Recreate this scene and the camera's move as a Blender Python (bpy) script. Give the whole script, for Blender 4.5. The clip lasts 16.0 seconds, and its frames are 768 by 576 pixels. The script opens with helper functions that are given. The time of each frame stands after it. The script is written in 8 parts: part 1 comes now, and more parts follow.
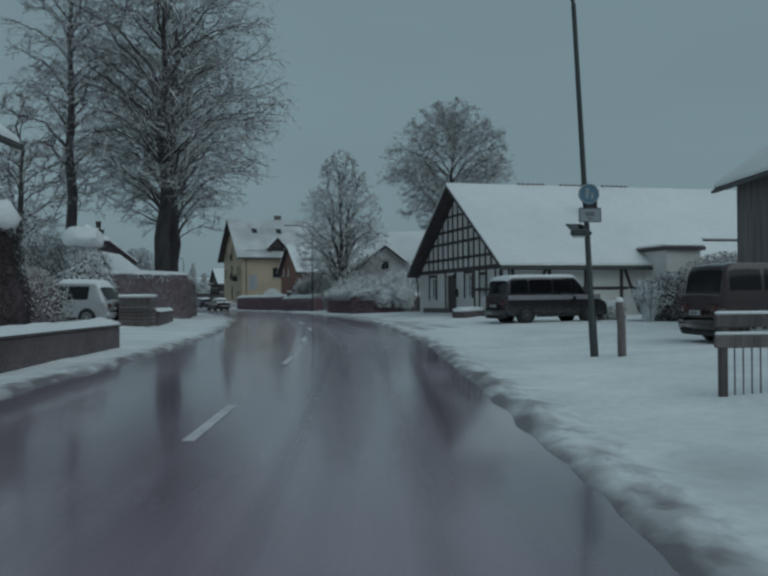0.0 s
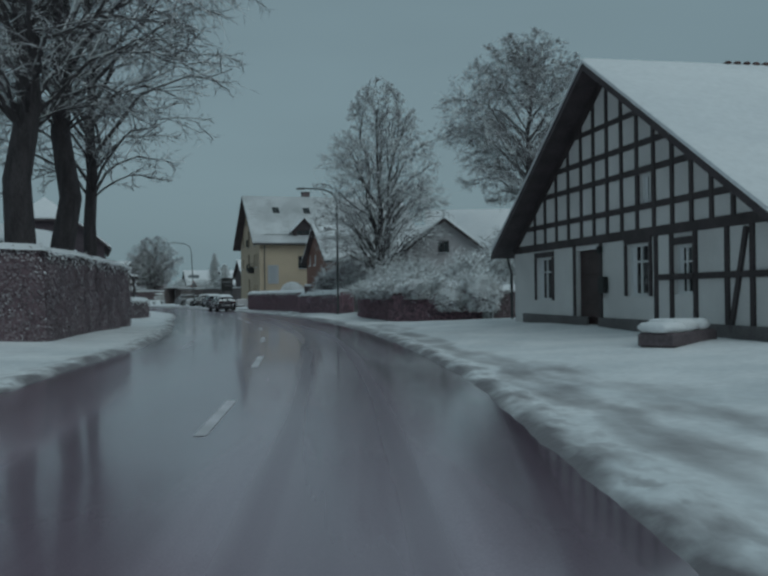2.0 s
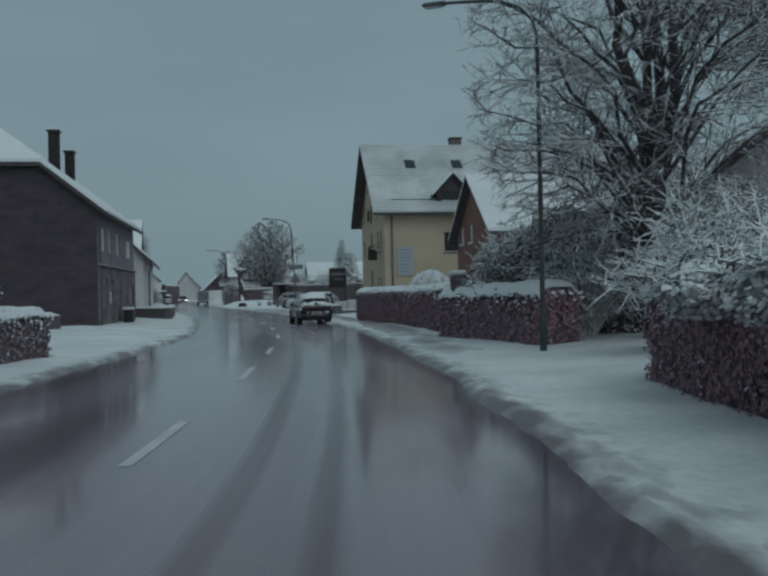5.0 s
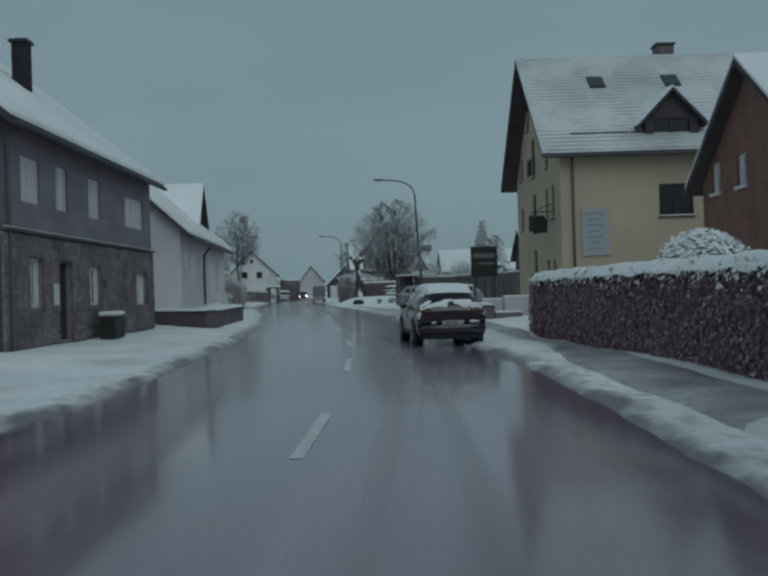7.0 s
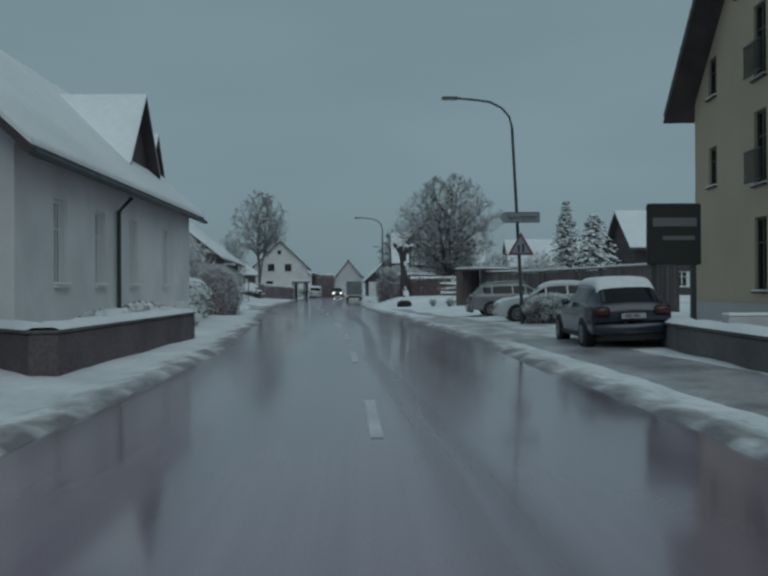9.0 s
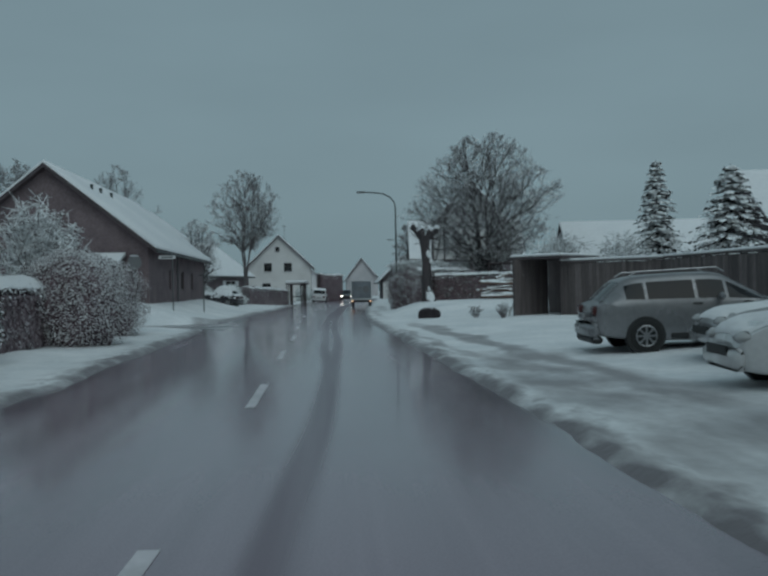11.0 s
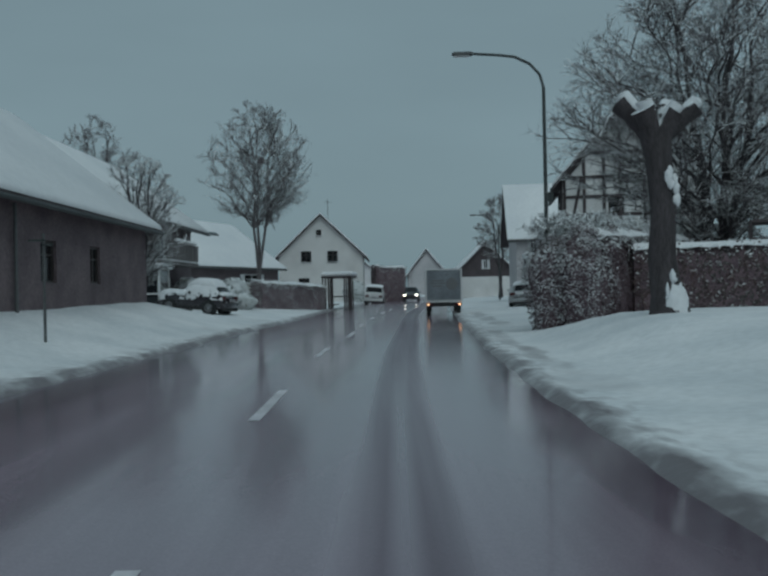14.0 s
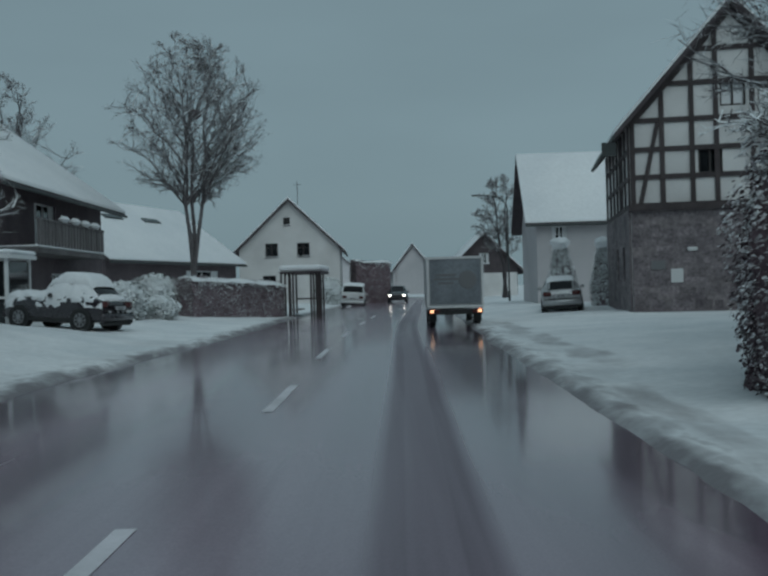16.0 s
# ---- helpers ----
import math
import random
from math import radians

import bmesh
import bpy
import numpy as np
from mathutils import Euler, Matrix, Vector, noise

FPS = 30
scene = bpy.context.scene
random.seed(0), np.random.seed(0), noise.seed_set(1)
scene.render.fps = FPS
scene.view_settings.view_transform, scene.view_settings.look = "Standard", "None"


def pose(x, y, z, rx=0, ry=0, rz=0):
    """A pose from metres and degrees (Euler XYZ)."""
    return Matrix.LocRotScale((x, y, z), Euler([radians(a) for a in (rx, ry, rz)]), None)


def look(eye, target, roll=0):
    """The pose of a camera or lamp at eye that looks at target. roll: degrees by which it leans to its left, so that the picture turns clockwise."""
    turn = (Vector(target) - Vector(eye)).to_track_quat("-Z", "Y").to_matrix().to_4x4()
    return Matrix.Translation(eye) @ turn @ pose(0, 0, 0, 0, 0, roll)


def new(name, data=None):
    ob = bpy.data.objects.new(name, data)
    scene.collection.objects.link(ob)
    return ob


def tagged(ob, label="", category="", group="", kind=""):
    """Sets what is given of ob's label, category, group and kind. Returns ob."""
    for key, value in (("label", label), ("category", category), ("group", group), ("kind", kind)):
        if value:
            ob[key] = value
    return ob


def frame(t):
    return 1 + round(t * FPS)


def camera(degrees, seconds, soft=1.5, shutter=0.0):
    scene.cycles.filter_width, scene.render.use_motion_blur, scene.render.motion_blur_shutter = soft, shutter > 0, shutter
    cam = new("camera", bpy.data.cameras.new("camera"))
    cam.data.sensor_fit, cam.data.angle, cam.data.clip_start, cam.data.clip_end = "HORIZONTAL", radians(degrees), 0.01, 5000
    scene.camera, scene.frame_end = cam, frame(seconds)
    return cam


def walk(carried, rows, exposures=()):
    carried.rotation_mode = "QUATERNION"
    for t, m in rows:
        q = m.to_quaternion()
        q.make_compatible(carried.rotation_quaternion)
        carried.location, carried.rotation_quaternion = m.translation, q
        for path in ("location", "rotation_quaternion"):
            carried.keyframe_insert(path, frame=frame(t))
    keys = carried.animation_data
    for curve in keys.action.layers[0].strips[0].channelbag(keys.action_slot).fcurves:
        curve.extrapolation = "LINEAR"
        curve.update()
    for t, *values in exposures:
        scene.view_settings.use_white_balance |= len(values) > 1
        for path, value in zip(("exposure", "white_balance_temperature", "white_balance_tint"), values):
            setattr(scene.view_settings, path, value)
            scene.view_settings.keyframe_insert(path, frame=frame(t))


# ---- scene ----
cam = camera(46.3, 16.0, soft=2.7)
ROWS = [
    (0.0, -0.056, -0.314, 1.395, -0.024, 0.624, 0.42),
    (0.5, 0.03, 7.04, 1.407, 0.966, 0.498, 0.263),
    (1.0, -0.195, 13.931, 1.457, 1.638, 0.617, 0.429),
    (1.5, -0.352, 20.564, 1.434, 2.281, 0.584, 0.403),
    (2.0, -0.704, 27.643, 1.504, 3.103, 0.313, 0.68),
    (2.5, -1.226, 33.839, 1.484, 3.796, 0.467, 0.677),
    (3.0, -1.709, 40.178, 1.542, 4.901, 0.398, 0.984),
    (3.5, -2.416, 46.436, 1.608, 6.494, 0.291, 1.15),
    (4.0, -3.307, 52.64, 1.561, 8.688, 0.437, 1.183),
    (4.5, -4.501, 58.961, 1.612, 10.88, 0.348, 1.096),
    (7.0, -13.136, 88.747, 1.42, 21.455, 0.108, 1.646),
    (7.5, -15.585, 94.255, 1.388, 23.922, 0.066, 0.923),
    (8.0, -18.094, 99.599, 1.363, 24.657, -0.047, 0.175),
    (10.5, -29.39, 125.658, 1.448, 22.851, 0.145, 0.578),
    (11.0, -31.91, 131.253, 1.395, 25.161, 0.119, 1.156),
    (11.5, -34.566, 136.628, 1.421, 27.151, -0.03, 1.413),
    (12.0, -37.33, 141.857, 1.319, 28.699, 0.131, 1.246),
    (12.5, -40.23, 146.992, 1.296, 29.478, 0.066, 1.094),
    (13.0, -43.118, 151.941, 1.288, 29.491, 0.071, 1.033),
    (13.5, -45.776, 156.63, 1.273, 29.153, -0.116, 1.005),
    (14.0, -48.229, 161.022, 1.272, 28.867, 0.093, 1.223),
    (14.5, -50.508, 165.166, 1.279, 28.583, -0.011, 1.149),
    (15.0, -52.647, 168.995, 1.263, 28.298, 0.028, 1.205),
    (15.5, -54.322, 172.335, 1.382, 28.169, 0.014, 1.257),
    (16.0, -55.993, 175.273, 1.276, 27.73, 0.016, 1.556),
]
walk(cam, [(t, pose(x, y, z, 90 + pitch, roll, yaw)) for t, x, y, z, yaw, pitch, roll in ROWS], exposures=[(0.0, -0.09), (1.5, -0.07), (3.5, 0.0), (16.0, 0.0)])

# ---------- light ----------
SKY = (0.186, 0.270, 0.304)
world = bpy.data.worlds.new("overcast")
scene.world = world
world.use_nodes = True
wn, wl = world.node_tree.nodes, world.node_tree.links
wn.clear()
w_out = wn.new("ShaderNodeOutputWorld")
w_add = wn.new("ShaderNodeAddShader")
w_flat = wn.new("ShaderNodeBackground")
w_flat.inputs["Strength"].default_value = 0.92
w_sky = wn.new("ShaderNodeTexSky")
w_sky.sky_type = "NISHITA"
w_sky.sun_disc = False
w_sky.sun_elevation = radians(50)
w_sky.sun_rotation = radians(137)
w_sky.dust_density = 6.0
w_bg = wn.new("ShaderNodeBackground")
w_bg.inputs["Strength"].default_value = 0.006
wl.new(w_sky.outputs[0], w_bg.inputs["Color"])
w_co, w_map, w_noise, w_soft, w_mul = (wn.new(k) for k in ("ShaderNodeTexCoord", "ShaderNodeMapping", "ShaderNodeTexNoise", "ShaderNodeMapRange", "ShaderNodeMix"))
w_map.inputs["Scale"].default_value = (1.2, 1.2, 4.0)
w_noise.inputs["Scale"].default_value, w_noise.inputs["Detail"].default_value = 1.6, 4
w_soft.inputs["From Min"].default_value, w_soft.inputs["From Max"].default_value = 0.3, 0.7
w_soft.inputs["To Min"].default_value, w_soft.inputs["To Max"].default_value = 0.95, 1.075
w_mul.data_type, w_mul.blend_type = "RGBA", "MULTIPLY"
w_mul.inputs[0].default_value = 1.0
w_mul.inputs[6].default_value = (*SKY, 1)
wl.new(w_co.outputs["Generated"], w_map.inputs["Vector"])
wl.new(w_map.outputs[0], w_noise.inputs["Vector"])
wl.new(w_noise.outputs["Fac"], w_soft.inputs["Value"])
wl.new(w_soft.outputs[0], w_mul.inputs[7])
wl.new(w_mul.outputs[2], w_flat.inputs["Color"])
wl.new(w_flat.outputs[0], w_add.inputs[0])
wl.new(w_bg.outputs[0], w_add.inputs[1])
wl.new(w_add.outputs[0], w_out.inputs["Surface"])

sun = new("sun", bpy.data.lights.new("sun", "SUN"))
sun.data.energy = 0.58
sun.data.angle = radians(60)
sun.data.color = (0.76, 0.95, 1.0)
sun.matrix_world = look((0, 0, 60), (-36, 38, 0))


# ---------- materials ----------
def mat(name, base, rough=0.7, metal=0.0, var=0.25, big=0.6, fine=25.0, bump=0.15, second=None, snow=0.0, spec=0.4, stretch=(1, 1, 1), edge=0.12, pieces=0.0):
    """A surface whose colour varies at two scales. second: colour of its stains. snow: how much snow lies on faces that look up. pieces: how much single pieces differ."""
    m = bpy.data.materials.new(name)
    m.use_nodes = True
    n, l = m.node_tree.nodes, m.node_tree.links
    bs = n["Principled BSDF"]
    bs.inputs["Metallic"].default_value = metal
    bs.inputs["Specular IOR Level"].default_value = spec
    co = n.new("ShaderNodeTexCoord")
    mp = n.new("ShaderNodeMapping")
    mp.inputs["Scale"].default_value = stretch
    geo = n.new("ShaderNodeNewGeometry")
    l.new(geo.outputs["Position"], mp.inputs["Vector"])
    n1, n2 = n.new("ShaderNodeTexNoise"), n.new("ShaderNodeTexNoise")
    n1.inputs["Scale"].default_value, n2.inputs["Scale"].default_value = big, fine
    n1.inputs["Detail"].default_value, n2.inputs["Detail"].default_value = 5, 4
    for q in (n1, n2):
        l.new(mp.outputs[0], q.inputs["Vector"])
    ramp = n.new("ShaderNodeMapRange")
    ramp.inputs["From Min"].default_value, ramp.inputs["From Max"].default_value = 0.35, 0.68
    l.new(n1.outputs["Fac"], ramp.inputs["Value"])
    mix = n.new("ShaderNodeMix")
    mix.data_type = "RGBA"
    sec = second or tuple(c * (1 - var) for c in base)
    mix.inputs[6].default_value, mix.inputs[7].default_value = (*base, 1), (*sec, 1)
    l.new(ramp.outputs[0], mix.inputs[0])
    fin = n.new("ShaderNodeMix")
    fin.data_type, fin.blend_type = "RGBA", "MULTIPLY"
    fin.inputs[0].default_value = 1.0
    l.new(mix.outputs[2], fin.inputs[6])
    fr = n.new("ShaderNodeMapRange")
    fr.inputs["From Min"].default_value, fr.inputs["From Max"].default_value = 0.3, 0.7
    fr.inputs["To Min"].default_value, fr.inputs["To Max"].default_value = 1 - var, 1 + 0.4 * var
    l.new(n2.outputs["Fac"], fr.inputs["Value"])
    l.new(fr.outputs[0], fin.inputs[7])
    col = fin.outputs[2]
    if pieces:
        info, pr, pm = n.new("ShaderNodeObjectInfo"), n.new("ShaderNodeMapRange"), n.new("ShaderNodeMix")
        pr.inputs["To Min"].default_value, pr.inputs["To Max"].default_value = 1 - pieces, 1 + pieces
        l.new(info.outputs["Random"], pr.inputs["Value"])
        pm.data_type, pm.blend_type = "RGBA", "MULTIPLY"
        pm.inputs[0].default_value = 1.0
        l.new(col, pm.inputs[6])
        l.new(pr.outputs[0], pm.inputs[7])
        col = pm.outputs[2]
    rr = n.new("ShaderNodeMapRange")
    rr.inputs["To Min"].default_value, rr.inputs["To Max"].default_value = max(0.03, rough - 0.12), min(1, rough + 0.12)
    l.new(n1.outputs["Fac"], rr.inputs["Value"])
    l.new(rr.outputs[0], bs.inputs["Roughness"])
    if snow > 0:
        sep = n.new("ShaderNodeSeparateXYZ")
        l.new(geo.outputs["Normal"], sep.inputs[0])
        n3 = n.new("ShaderNodeTexNoise")
        n3.inputs["Scale"].default_value, n3.inputs["Detail"].default_value = 3.0, 4
        l.new(geo.outputs["Position"], n3.inputs["Vector"])
        ad = n.new("ShaderNodeMath")
        ad.operation = "MULTIPLY_ADD"
        ad.inputs[1].default_value, ad.inputs[2].default_value = 1.6, -0.8 - 0.75 + snow
        l.new(n3.outputs["Fac"], ad.inputs[0])
        su = n.new("ShaderNodeMath")
        su.operation = "ADD"
        l.new(ad.outputs[0], su.inputs[0])
        l.new(sep.outputs["Z"], su.inputs[1])
        sr = n.new("ShaderNodeMapRange")
        sr.inputs["From Min"].default_value, sr.inputs["From Max"].default_value = -edge, edge
        l.new(su.outputs[0], sr.inputs["Value"])
        sm = n.new("ShaderNodeMix")
        sm.data_type = "RGBA"
        sm.inputs[7].default_value = (0.86, 0.88, 0.89, 1)
        l.new(sr.outputs[0], sm.inputs[0])
        l.new(col, sm.inputs[6])
        col = sm.outputs[2]
    l.new(col, bs.inputs["Base Color"])
    if bump:
        bp = n.new("ShaderNodeBump")
        bp.inputs["Strength"].default_value, bp.inputs["Distance"].default_value = bump, 0.03
        l.new(n2.outputs["Fac"], bp.inputs["Height"])
        l.new(bp.outputs[0], bs.inputs["Normal"])
    return m


def plain(name, base, rough, metal=0.0, coat=0.0, emit=0.0):
    m = bpy.data.materials.new(name)
    m.use_nodes = True
    b = m.node_tree.nodes["Principled BSDF"]
    b.inputs["Base Color"].default_value = (*base, 1)
    b.inputs["Roughness"].default_value, b.inputs["Metallic"].default_value = rough, metal
    b.inputs["Coat Weight"].default_value = coat
    if emit:
        b.inputs["Emission Color"].default_value = (*base, 1)
        b.inputs["Emission Strength"].default_value = emit
    return m


SNOW = mat("snow", (0.83, 0.83, 0.84), 0.75, var=0.07, big=0.35, fine=9, bump=0.35, second=(0.76, 0.77, 0.79))
ROOF_SNOW = mat("roof_snow", (0.86, 0.86, 0.87), 0.75, var=0.06, big=0.25, fine=5, bump=0.3, second=(0.77, 0.78, 0.80))


def thin_snow():
    """Thin roof snow through which the rows of tiles show in places."""
    m = mat("thin_roof_snow", (0.66, 0.67, 0.68), 0.75, var=0.10, big=0.3, fine=5, bump=0.3, second=(0.44, 0.45, 0.46))
    n, l = m.node_tree.nodes, m.node_tree.links
    bs = n["Principled BSDF"]
    src = bs.inputs["Base Color"].links[0].from_socket
    geo = n.new("ShaderNodeNewGeometry")
    wv = n.new("ShaderNodeTexWave")
    wv.bands_direction, wv.wave_profile = "Z", "SAW"
    wv.inputs["Scale"].default_value, wv.inputs["Distortion"].default_value = 1.45, 0.6
    l.new(geo.outputs["Position"], wv.inputs["Vector"])
    ns = n.new("ShaderNodeTexNoise")
    ns.inputs["Scale"].default_value, ns.inputs["Detail"].default_value = 0.55, 7
    l.new(geo.outputs["Position"], ns.inputs["Vector"])
    a = n.new("ShaderNodeMapRange")
    a.inputs["From Min"].default_value, a.inputs["From Max"].default_value = 0.70, 0.95
    l.new(wv.outputs["Fac"], a.inputs["Value"])
    b = n.new("ShaderNodeMapRange")
    b.inputs["From Min"].default_value, b.inputs["From Max"].default_value = 0.44, 0.58
    l.new(ns.outputs["Fac"], b.inputs["Value"])
    mu = n.new("ShaderNodeMath")
    mu.operation = "MULTIPLY"
    l.new(a.outputs[0], mu.inputs[0])
    l.new(b.outputs[0], mu.inputs[1])
    mx = n.new("ShaderNodeMix")
    mx.data_type = "RGBA"
    l.new(mu.outputs[0], mx.inputs[0])
    l.new(src, mx.inputs[6])
    mx.inputs[7].default_value = (0.20, 0.19, 0.20, 1)
    l.new(mx.outputs[2], bs.inputs["Base Color"])
    return m


THIN_SNOW = thin_snow()
WHITE_PLASTER = mat("white_plaster", (0.74, 0.72, 0.71), 0.85, var=0.10, big=0.5, fine=40, bump=0.1, second=(0.62, 0.60, 0.59))
GREY_PLASTER = mat("grey_plaster", (0.54, 0.51, 0.52), 0.85, var=0.12, big=0.4, fine=40, second=(0.46, 0.44, 0.45))
LIGHT_PLASTER = mat("light_plaster", (0.83, 0.81, 0.82), 0.85, var=0.10, big=0.5, fine=40, second=(0.68, 0.66, 0.67))
YELLOW_PLASTER = mat("yellow_plaster", (0.57, 0.455, 0.335), 0.85, var=0.10, big=0.4, fine=40, second=(0.50, 0.40, 0.30))
BRICK_ORANGE = mat("orange_brick", (0.26, 0.136, 0.107), 0.85, var=0.2, big=1.5, fine=18, second=(0.20, 0.106, 0.088))
BRICK_DARK = mat("dark_brick", (0.215, 0.162, 0.170), 0.85, var=0.3, big=0.8, fine=11, second=(0.145, 0.110, 0.118), bump=0.4)
SLATE = mat("slate", (0.30, 0.265, 0.295), 0.7, var=0.25, big=0.6, fine=9, bump=0.4, second=(0.235, 0.205, 0.232), stretch=(1, 1, 3))
RUBBLE = mat("rubble_stone", (0.27, 0.232, 0.236), 0.85, var=0.4, big=1.6, fine=6, bump=0.6, second=(0.155, 0.132, 0.142))
STONE = mat("wall_stone", (0.27, 0.230, 0.240), 0.85, var=0.45, big=0.9, fine=9, bump=0.5, second=(0.150, 0.127, 0.138))
_n, _l = STONE.node_tree.nodes, STONE.node_tree.links
_info, _tint, _mul = _n.new("ShaderNodeObjectInfo"), _n.new("ShaderNodeMapRange"), _n.new("ShaderNodeMix")
_tint.inputs["To Min"].default_value, _tint.inputs["To Max"].default_value = 0.78, 1.15
_mul.data_type, _mul.blend_type = "RGBA", "MULTIPLY"
_mul.inputs[0].default_value = 1.0
_l.new(_info.outputs["Random"], _tint.inputs["Value"])
_l.new(_n["Principled BSDF"].inputs["Base Color"].links[0].from_socket, _mul.inputs[6])
_l.new(_tint.outputs[0], _mul.inputs[7])
_l.new(_mul.outputs[2], _n["Principled BSDF"].inputs["Base Color"])
TIMBER = mat("dark_timber", (0.075, 0.058, 0.060), 0.7, var=0.3, big=2, fine=30, stretch=(1, 1, 0.2))
SOFFIT = mat("dark_boards", (0.095, 0.074, 0.080), 0.7, var=0.3, big=1.5, fine=20)
TILE = mat("roof_tile", (0.135, 0.075, 0.068), 0.7, var=0.3, big=1, fine=12)
WOOD = mat("weathered_wood", (0.165, 0.138, 0.136), 0.8, var=0.35, big=1.2, fine=14, stretch=(4, 4, 0.3), second=(0.105, 0.086, 0.086), pieces=0.30)
DARK_BOARDS = mat("dark_slates", (0.088, 0.066, 0.076), 0.8, var=0.3, big=1.0, fine=10, stretch=(1, 1, 3), second=(0.066, 0.050, 0.060))
GREY_WOOD = mat("grey_wood", (0.235, 0.215, 0.215), 0.8, var=0.3, big=1.2, fine=14, stretch=(4, 4, 0.3), second=(0.120, 0.108, 0.108))
LOG = mat("sawn_log", (0.20, 0.125, 0.10), 0.8, var=0.4, big=3, fine=20, snow=0.5)
CONCRETE = mat("concrete", (0.20, 0.185, 0.185), 0.9, var=0.3, big=0.8, fine=20, second=(0.12, 0.11, 0.11))
DARK_WALL = mat("dark_wall", (0.165, 0.130, 0.140), 0.9, var=0.3, big=0.8, fine=14)
BARK = mat("bark", (0.085, 0.072, 0.076), 0.9, var=0.4, big=1.5, fine=12, bump=0.8, snow=0.12, stretch=(3, 3, 0.6))
TWIG = mat("snowy_twig", (0.130, 0.110, 0.118), 0.9, var=0.3, big=1.5, fine=20, bump=0, snow=0.52, edge=0.4)
TWIG_THICK = mat("very_snowy_twig", (0.168, 0.147, 0.147), 0.9, var=0.3, big=1.5, fine=20, bump=0, snow=1.05, edge=0.4)
TWIG_BARE = mat("bare_twig", (0.135, 0.115, 0.122), 0.9, var=0.3, big=1.5, fine=20, bump=0, snow=0.30, edge=0.4)
TWIG_LADEN = mat("snow_laden_twig", (0.150, 0.128, 0.134), 0.9, var=0.3, big=1.5, fine=20, bump=0, snow=0.76, edge=0.4)
LEAF_RED = mat("red_beech_leaf", (0.40, 0.225, 0.268), 0.75, var=0.35, big=2.0, fine=25, bump=0, second=(0.30, 0.178, 0.212), snow=0.01, edge=0.35)
LEAF_DARK = mat("evergreen_leaf", (0.098, 0.087, 0.083), 0.7, var=0.5, big=2.0, fine=25, bump=0, second=(0.128, 0.075, 0.075), snow=0.02, edge=0.5)
LEAF_BROWN = mat("brown_hedge_leaf", (0.330, 0.268, 0.285), 0.8, var=0.35, big=0.9, fine=25, bump=0, second=(0.165, 0.130, 0.142), snow=0.03, edge=0.5)
NEEDLE = mat("spruce_needle", (0.037, 0.060, 0.044), 0.8, var=0.4, big=2.0, fine=25, bump=0, snow=0.85, edge=0.5)
CORE = mat("inner_branches", (0.215, 0.150, 0.170), 0.95, var=0.4, big=3, fine=20)
METAL = mat("galvanised_steel", (0.16, 0.165, 0.165), 0.5, metal=0.6, var=0.15, big=1, fine=10, bump=0)
DARK_METAL = mat("dark_painted_steel", (0.056, 0.064, 0.064), 0.5, var=0.2, big=1, fine=10, bump=0)
FRAME_WHITE = plain("white_window_frame", (0.7, 0.7, 0.7), 0.5)
FRAME_DARK = plain("dark_window_frame", (0.05, 0.04, 0.038), 0.5)
GLASS = plain("window_glass", (0.012, 0.014, 0.016), 0.06, coat=0.3)
BLIND = plain("white_roller_blind", (0.74, 0.74, 0.75), 0.6)
DOOR_DARK = mat("dark_door", (0.053, 0.027, 0.026), 0.5, var=0.25, big=2, fine=20)
TYRE = plain("tyre_rubber", (0.018, 0.018, 0.018), 0.8)
RIM = plain("alloy_rim", (0.35, 0.35, 0.36), 0.35, 0.8)
CAR_GLASS = plain("car_glass", (0.010, 0.010, 0.012), 0.08)
CAR_GLASS.node_tree.nodes["Principled BSDF"].inputs["Specular IOR Level"].default_value = 0.28
CAR_BLACK = mat("black_car_paint", (0.034, 0.028, 0.034), 0.25, var=0.3, big=1.5, fine=12, bump=0, spec=0.5)
CAR_SILVER = mat("silver_car_paint", (0.42, 0.42, 0.43), 0.3, metal=0.35, var=0.12, big=1.5, fine=12, bump=0)
CAR_GREY = mat("grey_metallic_paint", (0.27, 0.27, 0.28), 0.3, metal=0.4, var=0.12, big=1.5, fine=12, bump=0)
CAR_WHITE = mat("white_car_paint", (0.66, 0.66, 0.66), 0.3, var=0.10, big=1.5, fine=12, bump=0)
CAR_BLUE = mat("dark_blue_car_paint", (0.030, 0.033, 0.053), 0.25, var=0.2, big=1.5, fine=12, bump=0)
CAR_RED = mat("dark_red_car_paint", (0.038, 0.019, 0.021), 0.25, var=0.2, big=1.5, fine=12, bump=0)
BAND_GREY = mat("grey_van_band", (0.30, 0.29, 0.31), 0.4, var=0.15, big=1.5, fine=12, bump=0)
for paint_ in (CAR_BLACK, CAR_SILVER, CAR_WHITE, CAR_BLUE, CAR_RED):
    paint_.node_tree.nodes["Principled BSDF"].inputs["Coat Weight"].default_value = 0.6
    paint_.node_tree.nodes["Principled BSDF"].inputs["Coat Roughness"].default_value = 0.08
LEAF_SNOWY = mat("snow_caked_leaf", (0.270, 0.230, 0.235), 0.8, var=0.5, big=2.0, fine=25, bump=0, second=(0.18, 0.15, 0.155), snow=0.66, edge=0.6)
